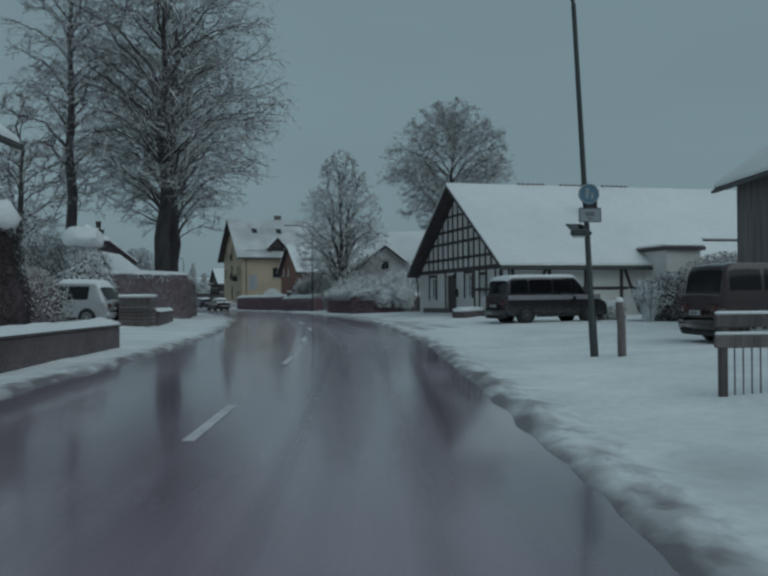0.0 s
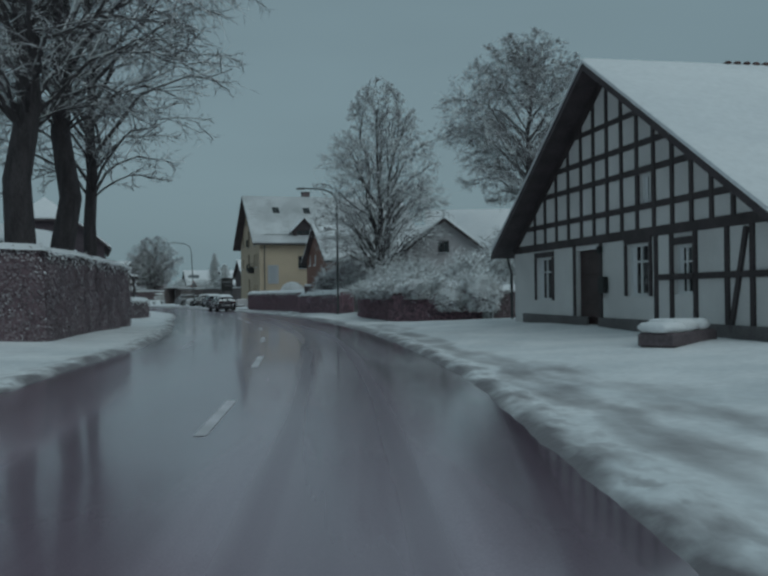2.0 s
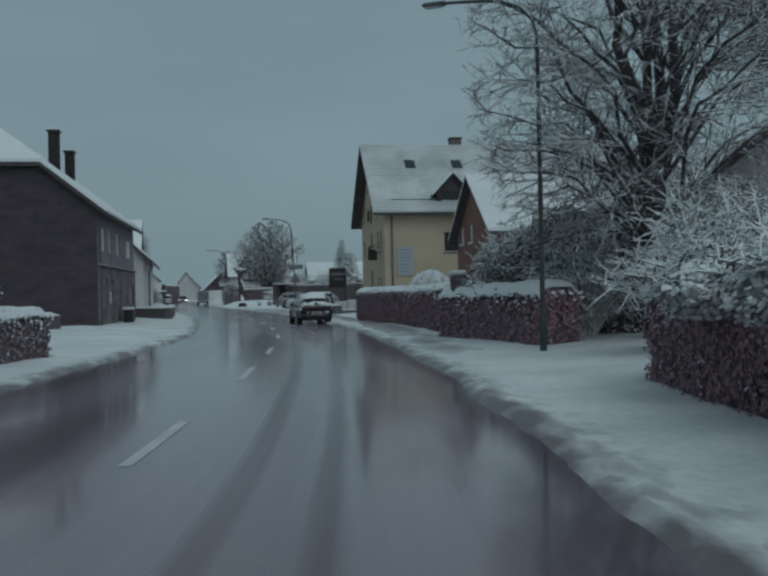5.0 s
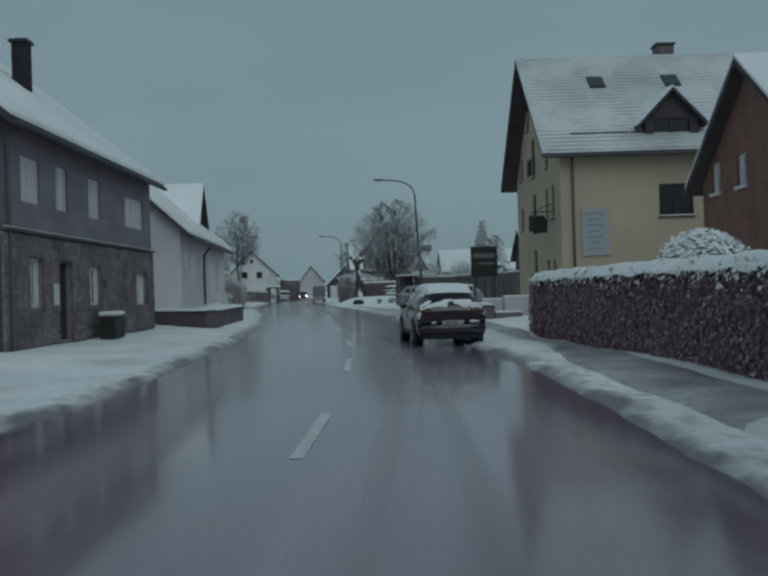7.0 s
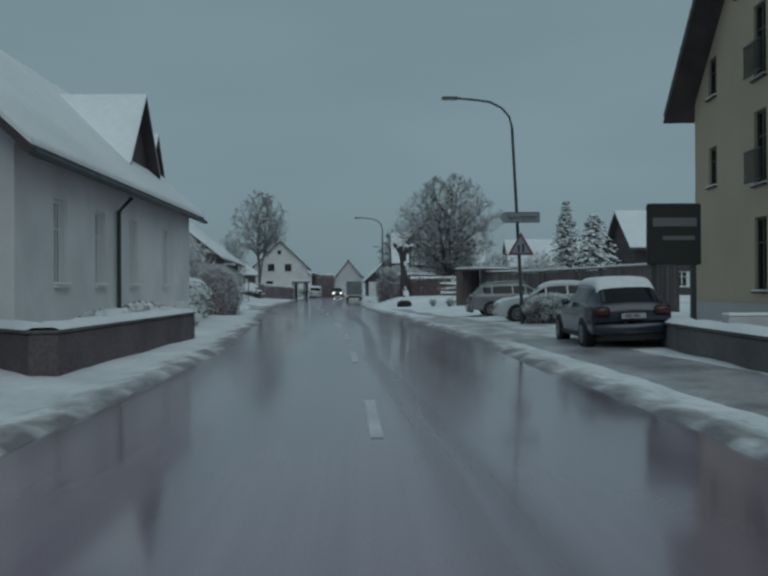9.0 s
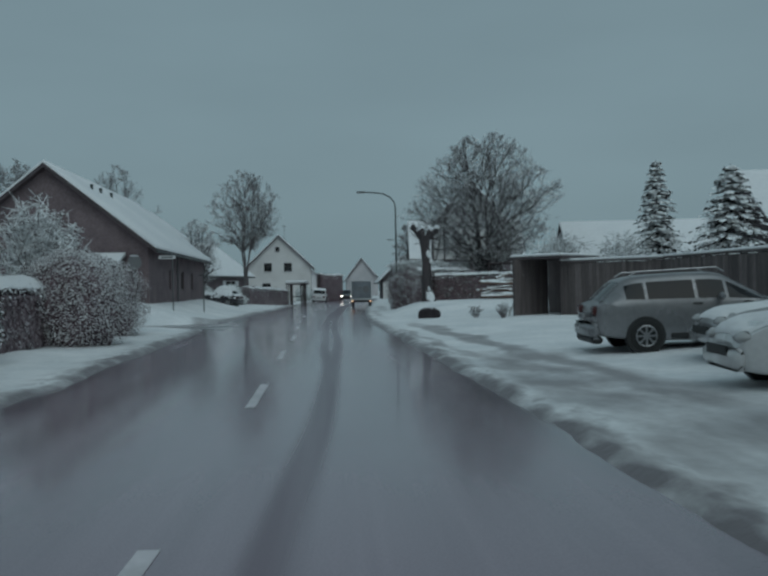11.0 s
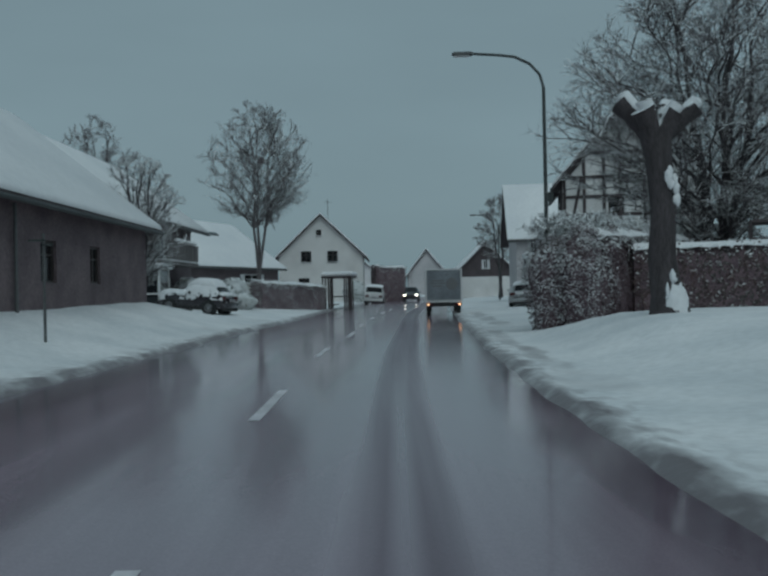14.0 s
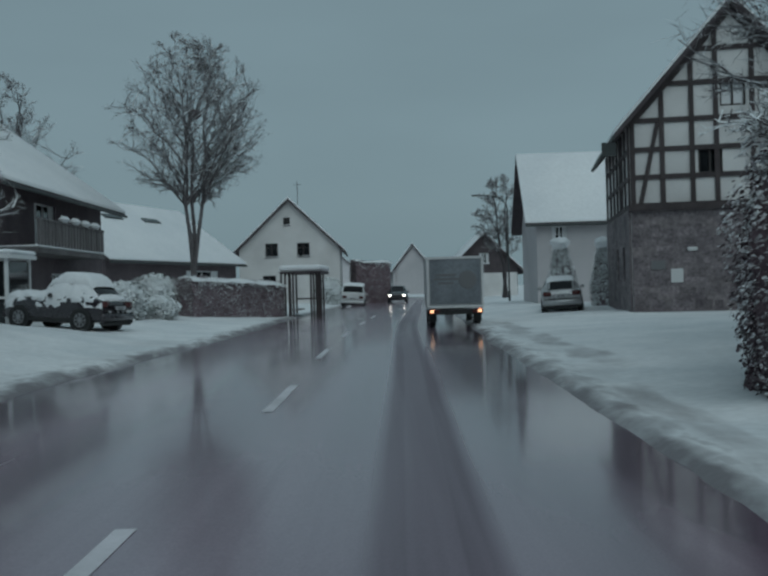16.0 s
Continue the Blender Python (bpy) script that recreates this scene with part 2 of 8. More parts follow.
SPRUCE = mat("dark_spruce_needle", (0.070, 0.066, 0.066), 0.8, var=0.4, big=2.0, fine=25, bump=0, snow=0.50, edge=0.5)
LEAF_CAKED = mat("evergreen_leaf_with_snow", (0.165, 0.118, 0.130), 0.8, var=0.4, big=2.0, fine=25, bump=0, second=(0.120, 0.082, 0.095), snow=0.10, edge=0.35)
LEAF_BLOCK = mat("dark_evergreen_leaf", (0.165, 0.112, 0.126), 0.8, var=0.4, big=1.1, fine=25, bump=0, second=(0.115, 0.076, 0.088), snow=0.07, edge=0.3)
BARK_PALE = mat("pale_bark", (0.21, 0.19, 0.195), 0.9, var=0.35, big=1.5, fine=12, bump=0.6, snow=0.05, stretch=(3, 3, 0.6))
BOULDER = mat("dark_boulder", (0.045, 0.036, 0.040), 0.85, var=0.4, big=3.0, fine=14, bump=0.6)
LEAF_SNOWY_DARK = mat("dark_leaf_with_snow_clumps", (0.075, 0.058, 0.062), 0.8, var=0.4, big=2.0, fine=25, bump=0, snow=0.16, edge=0.25)
LEAF_FROST = mat("frosted_leaf", (0.27, 0.225, 0.238), 0.8, var=0.4, big=1.2, fine=25, bump=0, second=(0.19, 0.15, 0.163), snow=0.16, edge=0.7)
LEAF_CLIPPED = mat("clipped_evergreen_leaf", (0.070, 0.058, 0.060), 0.8, var=0.4, big=2.0, fine=25, bump=0, snow=-0.35, edge=0.4)
TRIM_BLACK = plain("black_plastic", (0.02, 0.02, 0.02), 0.6)
PLATE_WHITE = plain("number_plate", (0.42, 0.42, 0.43), 0.5)
LAMP_RED = plain("red_lamp_glass", (0.075, 0.016, 0.016), 0.2)
LAMP_CLEAR = plain("clear_lamp_glass", (0.45, 0.45, 0.45), 0.15)
LAMP_AMBER_ON = plain("lit_amber_lamp", (1.0, 0.58, 0.32), 0.3, emit=1.3)
LAMP_WHITE_ON = plain("lit_head_lamp", (1.0, 0.95, 0.85), 0.3, emit=8.0)
SIGN_WHITE = plain("white_sign", (0.62, 0.62, 0.62), 0.5)
SIGN_RED = plain("red_sign", (0.20, 0.065, 0.06), 0.5)
SIGN_BLUE = plain("blue_sign", (0.09, 0.18, 0.25), 0.5)
SIGN_PALE = plain("weathered_pale_sign", (0.28, 0.31, 0.33), 0.6)
NOTICE_GREY = plain("pale_notice", (0.40, 0.41, 0.44), 0.6)
SIGN_BLACK = plain("black_sign", (0.02, 0.02, 0.02), 0.6)
SIGN_GREY = plain("grey_sign_back", (0.16, 0.16, 0.165), 0.6)


# ---------- mesh tools ----------
class Geo:
    def __init__(self):
        self.v, self.f = [], []

    def add(self, pts, faces):
        k = len(self.v)
        self.v.extend([tuple(p) for p in pts])
        self.f.extend([tuple(i + k for i in f) for f in faces])
        return self

    def poly(self, pts):
        return self.add(pts, [tuple(range(len(pts)))])

    def slab(self, pts, off):
        """A polygon given a thickness along off."""
        o, n = Vector(off), len(pts)
        a = [Vector(p) for p in pts]
        b = [p + o for p in a]
        fs = [tuple(reversed(range(n))), tuple(range(n, 2 * n))]
        fs += [(i, (i + 1) % n, n + (i + 1) % n, n + i) for i in range(n)]
        return self.add(a + b, fs)

    def box(self, c, s, rz=0.0, bev=0.0, m=None):
        """A box with its centre, sizes and turn; bev: chamfered edges."""
        hx, hy, hz = s[0] / 2, s[1] / 2, s[2] / 2
        rot = Matrix.Rotation(radians(rz), 4, "Z")
        base = (m if m is not None else Matrix.Translation(c) @ rot)
        if m is not None:
            base = m @ Matrix.Translation(c) @ rot
        if bev <= 0:
            p = [base @ Vector((x, y, z)) for z in (-hz, hz) for x, y in ((-hx, -hy), (hx, -hy), (hx, hy), (-hx, hy))]
            return self.add(p, [(3, 2, 1, 0), (4, 5, 6, 7), (0, 1, 5, 4), (1, 2, 6, 5), (2, 3, 7, 6), (3, 0, 4, 7)])
        b = min(bev, hx * 0.9, hy * 0.9, hz * 0.9)
        ring = []
        for z, k in ((-hz, b), (-hz + b, 0), (hz - b, 0), (hz, b)):
            ax, ay = hx - k, hy - k
            ring.append([(-ax + b, -ay, z), (ax - b, -ay, z), (ax, -ay + b, z), (ax, ay - b, z), (ax - b, ay, z), (-ax + b, ay, z), (-ax, ay - b, z), (-ax, -ay + b, z)])
        p = [base @ Vector(q) for r in ring for q in r]
        fs = [tuple(reversed(range(8))), tuple(range(24, 32))]
        for r in range(3):
            fs += [(r * 8 + i, r * 8 + (i + 1) % 8, r * 8 + 8 + (i + 1) % 8, r * 8 + 8 + i) for i in range(8)]
        return self.add(p, fs)

    def tube(self, pts, radii, n=8, cap=True):
        """A tube along points."""
        k, prev = len(self.v), None
        pts = [Vector(p) for p in pts]
        for i, p in enumerate(pts):
            d = (pts[min(i + 1, len(pts) - 1)] - pts[max(i - 1, 0)])
            d = d.normalized() if d.length > 1e-9 else Vector((0, 0, 1))
            ref = Vector((0, 0, 1)) if abs(d.z) < 0.95 else Vector((1, 0, 0))
            u = d.cross(ref).normalized()
            w = u.cross(d)
            r = radii[i] if isinstance(radii, (list, tuple)) else radii
            for j in range(n):
                a = 2 * math.pi * j / n
                self.v.append(tuple(p + u * (r * math.cos(a)) + w * (r * math.sin(a))))
        for i in range(len(pts) - 1):
            for j in range(n):
                a, b = k + i * n + j, k + i * n + (j + 1) % n
                self.f.append((a, b, b + n, a + n))
        if cap:
            self.f.append(tuple(k + j for j in reversed(range(n))))
            e = k + (len(pts) - 1) * n
            self.f.append(tuple(e + j for j in range(n)))
        return self

    def lathe(self, prof, m, n=24):
        """A profile of (radius, height) turned round the local z of m."""
        k = len(self.v)
        for r, z in prof:
            for j in range(n):
                a = 2 * math.pi * j / n
                self.v.append(tuple(m @ Vector((r * math.cos(a), r * math.sin(a), z))))
        for i in range(len(prof) - 1):
            for j in range(n):
                a, b = k + i * n + j, k + i * n + (j + 1) % n
                self.f.append((a, b, b + n, a + n))
        self.f.append(tuple(k + j for j in reversed(range(n))))
        e = k + (len(prof) - 1) * n
        self.f.append(tuple(e + j for j in range(n)))
        return self

    def mesh(self, name, material, smooth=None):
        me = bpy.data.meshes.new(name)
        me.from_pydata(self.v, [], self.f)
        me.materials.append(material)
        if smooth is not None:
            me.polygons.foreach_set("use_smooth", [True] * len(me.polygons))
            me.set_sharp_from_angle(angle=radians(smooth))
        me.update()
        return me


def part(name, geo, material, parent=None, label="", smooth=None):
    ob = new(name, geo.mesh(name, material, smooth))
    if parent is not None:
        ob.parent = parent
    if label:
        ob["label"] = label
    return ob


def empty(name, label, category, group="", m=None):
    ob = new(name)
    if m is not None:
        ob.matrix_world = m
    return tagged(ob, label, category, group)


# ---------- the road's line and the lie of the land ----------
LINE = [(-1.9, -90), (-1.9, 0), (-2.0, 10), (-2.45, 28), (-3.6, 40), (-5.9, 55), (-7.9, 64.5), (-10.2, 74), (-13.5, 85.5), (-17.3, 97.2), (-20.55, 105.4),
        (-25.2, 115.5), (-34.4, 133.8), (-39.2, 142.6), (-46.8, 156), (-54.8, 170), (-59.4, 178.5), (-63, 185.5), (-70.5, 200.2), (-87.3, 236), (-98.8, 261), (-113, 285), (-146, 316), (-235, 400)]
LEVEL = [(-90, -0.03), (0, -0.03), (20, 0.0), (46, 0.11), (60, 0.10), (88, -0.01), (105, -0.06), (140, -0.06), (176, -0.12), (400, -0.12)]


def road_points(step=1.0):
    """Evenly spaced, smoothed points of the road's middle."""
    ys = np.arange(-90, 400.01, step)
    tx, ty = np.array([p[0] for p in LINE]), np.array([p[1] for p in LINE])
    xs = np.interp(ys, ty, tx)
    ker = np.hanning(21)
    ker /= ker.sum()
    pad = np.concatenate([np.full(10, xs[0]), xs, xs[-1] + (xs[-1] - xs[-2]) * np.arange(1, 11)])
    return np.convolve(pad, ker, "valid"), ys


RX, RY = road_points()
_dx, _dy = np.gradient(RX), np.gradient(RY)
_ln = np.hypot(_dx, _dy)
TX, TY = _dx / _ln, _dy / _ln
RS = np.concatenate([[0], np.cumsum(np.hypot(np.diff(RX), np.diff(RY)))])


def level(y):
    return float(np.interp(y, [p[0] for p in LEVEL], [p[1] for p in LEVEL]))


def across(x, y):
    """Distance from the road's middle, positive to the right, and the nearest road point."""
    d = (RX - x) ** 2 + (RY - y) ** 2
    i = int(np.argmin(d))
    return (x - RX[i]) * TY[i] - (y - RY[i]) * TX[i], i


HALF = 3.25
SIDE_ROAD = ((-52.6, 167.2), (-0.878, -0.479), 1.9)
EDGE_RIGHT = [(-90, 3.4), (8, 3.4), (16, 3.5), (26, 3.6), (30, 3.45), (36, 3.5), (42, 3.75), (62, 3.75), (76, 3.85), (95, 3.45), (104, 3.4), (108, 3.2), (116, 3.3), (132, 3.3), (147, 3.2), (165, 3.25), (174, 3.4), (182, 3.65), (200, 4.0), (400, 4.4)]
EDGE_LEFT = [(-90, 3.35), (13, 3.5), (25, 3.5), (35, 3.3), (43, 3.3), (52, 3.15), (62, 3.35), (70, 3.7), (79, 3.95), (92, 3.55), (100, 3.25), (108, 3.3), (118, 3.15), (128, 3.0), (137, 3.3), (152, 3.5), (160, 3.65), (172, 3.95), (178, 3.7), (187, 3.9), (198, 3.5), (212, 4.0), (400, 4.4)]
# grey slush lying beside the road: from y, to y, middle there and there, breadth, strength
SLUSH_BANDS = [(31, 67, 4.6, 4.7, 0.8, 0.55), (34, 44, 5.5, 5.2, 1.3, 0.42), (58, 66, 5.2, 5.0, 1.2, 0.35), (84, 101, 4.6, 4.8, 1.3, 0.5), (128, 149, 4.5, 4.7, 1.9, 0.62), (133, 165, 5.5, 4.7, 0.8, 0.75), (126, 140, 6.2, 6.6, 0.9, 0.5), (146, 160, 3.95, 3.75, 0.35, 0.6),
               (163, 173, -4.4, -4.6, 1.6, 0.7), (172, 186, 4.2, 4.5, 0.5, 0.5), (186, 205, 5.0, 5.2, 0.7, 0.5)]
TRACK_MIDDLE = [(-90, 1.6), (20, 1.6), (55, 1.75), (62, 1.65), (72, 1.45), (85, 1.3), (105, 1.2), (126, 0.35), (134, 0.6), (140, 0.85), (146, 1.0), (156, 1.25), (164, 1.42), (172, 1.56), (178, 1.68), (186, 1.88), (230, 1.9), (400, 1.9)]
TRACK_APART = [(-90, 0.6), (50, 0.5), (64, 0.44), (72, 0.34), (90, 0.4), (110, 0.2), (128, 0.0), (146, 0.04), (151, 0.17), (171, 0.19), (178, 0.22), (400, 0.26)]
TRACK_DARK = [(-90, 0.2), (40, 0.3), (58, 0.4), (64, 0.6), (76, 0.6), (90, 0.25), (115, 0.25), (130, 0.45), (140, 0.62), (170, 0.62), (178, 0.8), (220, 0.8), (400, 0.5)]
TRACK_FILL = [(-90, 0.35), (50, 0.5), (62, 0.3), (90, 0.3), (140, 0.5), (168, 0.25), (176, 0.85), (230, 0.9), (400, 0.5)]


def edge_gap(u, y, s):
    """How far a place lies outside the cleared road, whose edge wanders."""
    tab = EDGE_RIGHT if u > 0 else EDGE_LEFT
    e = float(np.interp(y, [p[0] for p in tab], [p[1] for p in tab]))
    k = 5 if u > 0 else 15
    e += 0.16 * noise.noise((s * 0.23, k, 0)) + 0.07 * noise.noise((s * 0.9, k, 3)) + 0.04 * noise.noise((s * 2.7, k, 6))
    return abs(u) - e


def table(rows, y):
    return float(np.interp(y, [p[0] for p in rows], [p[1] for p in rows]))


def slush_at(u, y):
    """How much grey slush covers the snow at a place beside the road."""
    best = 0.0
    for y0, y1, u0, u1, w, k in SLUSH_BANDS:
        if y0 - 1 < y < y1 + 1 and u * u0 > 0:
            f = (y - y0) / (y1 - y0)
            wob = 0.3 * noise.noise((y * 0.45, u0, 4)) + 0.12 * noise.noise((y * 1.7, u0, 6))
            d = abs(u - (u0 + (u1 - u0) * f) - wob) / (w / 2 * (1 + 0.4 * noise.noise((y * 0.6, u0, 9))))
            best = max(best, k * soft_step((1.35 - d) / 0.8) * soft_step(f * 6) * soft_step((1 - f) * 6))
    return best


def soft_step(v):
    v = max(0.0, min(1.0, v))
    return v * v * (3 - 2 * v)


def verge(u, x, y, s=None):
    """Height of the snow beside the road over the road's own level."""
    a = edge_gap(u, y, y if s is None else s)
    if a < -0.12:
        return -0.06
    # ploughed ridge, then a shallow hollow and the slowly rising snow
    h = -0.05 + 0.12 * soft_step((a + 0.1) / 0.30) + 0.20 * max(0, min(1, (a - 0.9) / 5.0))
    if a > -0.05:
        ridge = max(0, 1 - abs(a - 0.32) / 0.42)
        lump = noise.noise((x * 1.3, y * 1.3, 7)) + 0.7 * noise.noise((x * 3.1, y * 3.1, 9)) + 0.4 * noise.noise((x * 6.3, y * 6.3, 11))
        h += ridge * (0.02 + 0.055 * lump)
        h += 0.05 * noise.noise((x * 0.35, y * 0.35, 0)) * min(1, a / 2) + 0.018 * noise.noise((x * 1.4, y * 1.4, 2)) * min(1, a)
    (sx, sy), (vx, vy), hw = SIDE_ROAD
    if u < 0:
        along, off = (x - sx) * vx + (y - sy) * vy, abs((x - sx) * vy - (y - sy) * vx)
        rise = soft_step((-u - 3.6) / 6.0) * soft_step(((x - sx) * vy - (y - sy) * vx - hw) / 3.0) * (0.2 + 0.8 * soft_step((196 - y) / 10)) * max(0, min(1, (235 - y) / 20))
        h += 1.0 * rise
        if along > -6:
            k = soft_step((off - hw - max(0, 6.5 - along) * 0.95) / 1.3)
            h = h * k - 0.05 * (1 - k)
    else:
        h += 0.6 * soft_step((u - 4.6) / 2.6) * soft_step((y - 171) / 8) * soft_step((187 - y) / 5)
    return max(h, -0.06)


def ground(x, y):
    u, i = across(x, y)
    return level(RY[i]) + verge(u, x, y)


def beside(y, u):
    """The place at the road's point at y, u metres to its right."""
    i = int(np.argmin(np.abs(RY - y)))
    return RX[i] + u * TY[i], RY[i] - u * TX[i]


def heading(y):
    """Degrees by which the road turns left from +y there."""
    i = int(np.argmin(np.abs(RY - y)))
    return math.degrees(math.atan2(-TX[i], TY[i]))


# ---------- ground and road ----------
def build_ground():
    us = sorted({*[-260, -180, -120, -80, -55, -40, -30, -24, -19, -16, -13.5, -11.5], *[-10.5 + 0.5 * k for k in range(10)], *[round(-5.6 + 0.2 * k, 2) for k in range(4)], *[round(-4.9 + 0.1 * k, 2) for k in range(20)], -2.8, 0})
    us = sorted({*us, *[-u for u in us]})
    rows = list(range(0, 85, 3)) + [85 + k * 0.3 for k in range(540)] + [247 + k / 2 for k in range(125)] + list(range(310, len(RX), 4)) + [len(RX) - 1]
    vs, fs, uv, grey = [], [], [], []
    grid = np.arange(len(RX))
    for i in rows:
        rx, ry, tx, ty, rs = (float(np.interp(i, grid, q)) for q in (RX, RY, TX, TY, RS))
        for u in us:
            uu = max(-170, u) if tx < -0.05 else u
            x, y = rx + uu * ty, ry - uu * tx
            vs.append((x, y, level(ry) + verge(u, x, y, rs)))
            uv.append((edge_gap(u, ry, rs) if abs(u) < 60 else 50.0, rs))
            grey.append(slush_at(u, ry) if 3 < abs(u) < 9 else 0.0)
    n = len(us)
    for r in range(len(rows) - 1):
        for c in range(n - 1):
            a = r * n + c
            fs.append((a, a + 1, a + n + 1, a + n))
    me = bpy.data.meshes.new("ground")
    me.from_pydata(vs, [], fs)
    lay = me.uv_layers.new(name="lane")
    idx = np.zeros(len(me.loops), dtype=np.int32)
    me.loops.foreach_get("vertex_index", idx)
    lay.data.foreach_set("uv", np.array(uv, dtype=np.float32)[idx].ravel())
    me.polygons.foreach_set("use_smooth", [True] * len(me.polygons))
    me.attributes.new("slush", "FLOAT", "POINT").data.foreach_set("value", grey)
    me.materials.append(ground_material())
    tagged(new("ground", me), "uneven snow cover with dirty slush along the road", "ground", kind="structure")
    far = Geo().poly([(-1500, -600, -0.35), (1500, -600, -0.35), (1500, 2400, -0.35), (-1500, 2400, -0.35)])
    tagged(part("backdrop_field", far, SNOW), "flat snow-covered fields reaching the horizon", "field", kind="structure")


def node_chain(m):
    return m.node_tree.nodes, m.node_tree.links


def ground_material():
    """Snow, with dirty slush thrown up beside the road and trodden patches further out. The map's u is the gap from the road's edge."""
    m = mat("verge_snow", (0.87, 0.87, 0.88), 0.75, var=0.10, big=0.5, fine=7, bump=0.5, second=(0.70, 0.72, 0.74))
    n, l = node_chain(m)
    bs = n["Principled BSDF"]
    src = bs.inputs["Base Color"].links[0].from_socket
    uv = n.new("ShaderNodeUVMap")
    uv.uv_map = "lane"
    sep = n.new("ShaderNodeSeparateXYZ")
    l.new(uv.outputs[0], sep.inputs[0])

    def noise_of(scale, sx, sy, detail):
        mp = n.new("ShaderNodeMapping")
        mp.inputs["Scale"].default_value = (sx, sy, 1)
        l.new(uv.outputs[0], mp.inputs["Vector"])
        q = n.new("ShaderNodeTexNoise")
        q.inputs["Scale"].default_value, q.inputs["Detail"].default_value = scale, detail
        l.new(mp.outputs[0], q.inputs["Vector"])
        return q.outputs["Fac"]

    def rng(x, a, b, c, d):
        r = n.new("ShaderNodeMapRange")
        for k, v in zip(("From Min", "From Max", "To Min", "To Max"), (a, b, c, d)):
            r.inputs[k].default_value = v
        l.new(x, r.inputs["Value"])
        return r.outputs[0]

    def math2(op, a, b):
        q = n.new("ShaderNodeMath")
        q.operation = op
        for k, v in enumerate((a, b)):
            if isinstance(v, (int, float)):
                q.inputs[k].default_value = v
            else:
                l.new(v, q.inputs[k])
        return q.outputs[0]

    gap = sep.outputs["X"]
    ragged = math2("ADD", gap, rng(noise_of(2.2, 1.0, 0.45, 8), 0.3, 0.7, -0.32, 0.32))
    clean = rng(ragged, 0.02, 0.50, 0.0, 1.0)
    lumps = math2("MULTIPLY", rng(noise_of(3.6, 1.0, 0.6, 6), 0.48, 0.62, 0.0, 0.6), rng(gap, 0.2, 0.95, 1.0, 0.0))
    trodden = math2("MULTIPLY", rng(noise_of(0.45, 0.8, 0.5, 8), 0.56, 0.70, 0.0, 0.3), rng(gap, 0.5, 4.0, 1.0, 0.0))
    band = n.new("ShaderNodeAttribute")
    band.attribute_name = "slush"
    patchy = math2("ADD", band.outputs["Fac"], rng(noise_of(1.5, 1.0, 0.35, 8), 0.3, 0.7, -0.42, 0.30))
    slush = math2("MULTIPLY", rng(patchy, 0.05, 0.75, 0.0, 0.75), rng(band.outputs["Fac"], 0.0, 0.2, 0.0, 1.0))
    dirt = math2("MAXIMUM", math2("MAXIMUM", math2("SUBTRACT", 1.0, clean), lumps), math2("MAXIMUM", trodden, slush))
    mx = n.new("ShaderNodeMix")
    mx.data_type = "RGBA"
    l.new(src, mx.inputs[6])
    mx.inputs[7].default_value = (0.18, 0.158, 0.168, 1)
    l.new(dirt, mx.inputs[0])
    l.new(mx.outputs[2], bs.inputs["Base Color"])
    l.new(rng(dirt, 0, 1, 0.75, 0.42), bs.inputs["Roughness"])
    return m


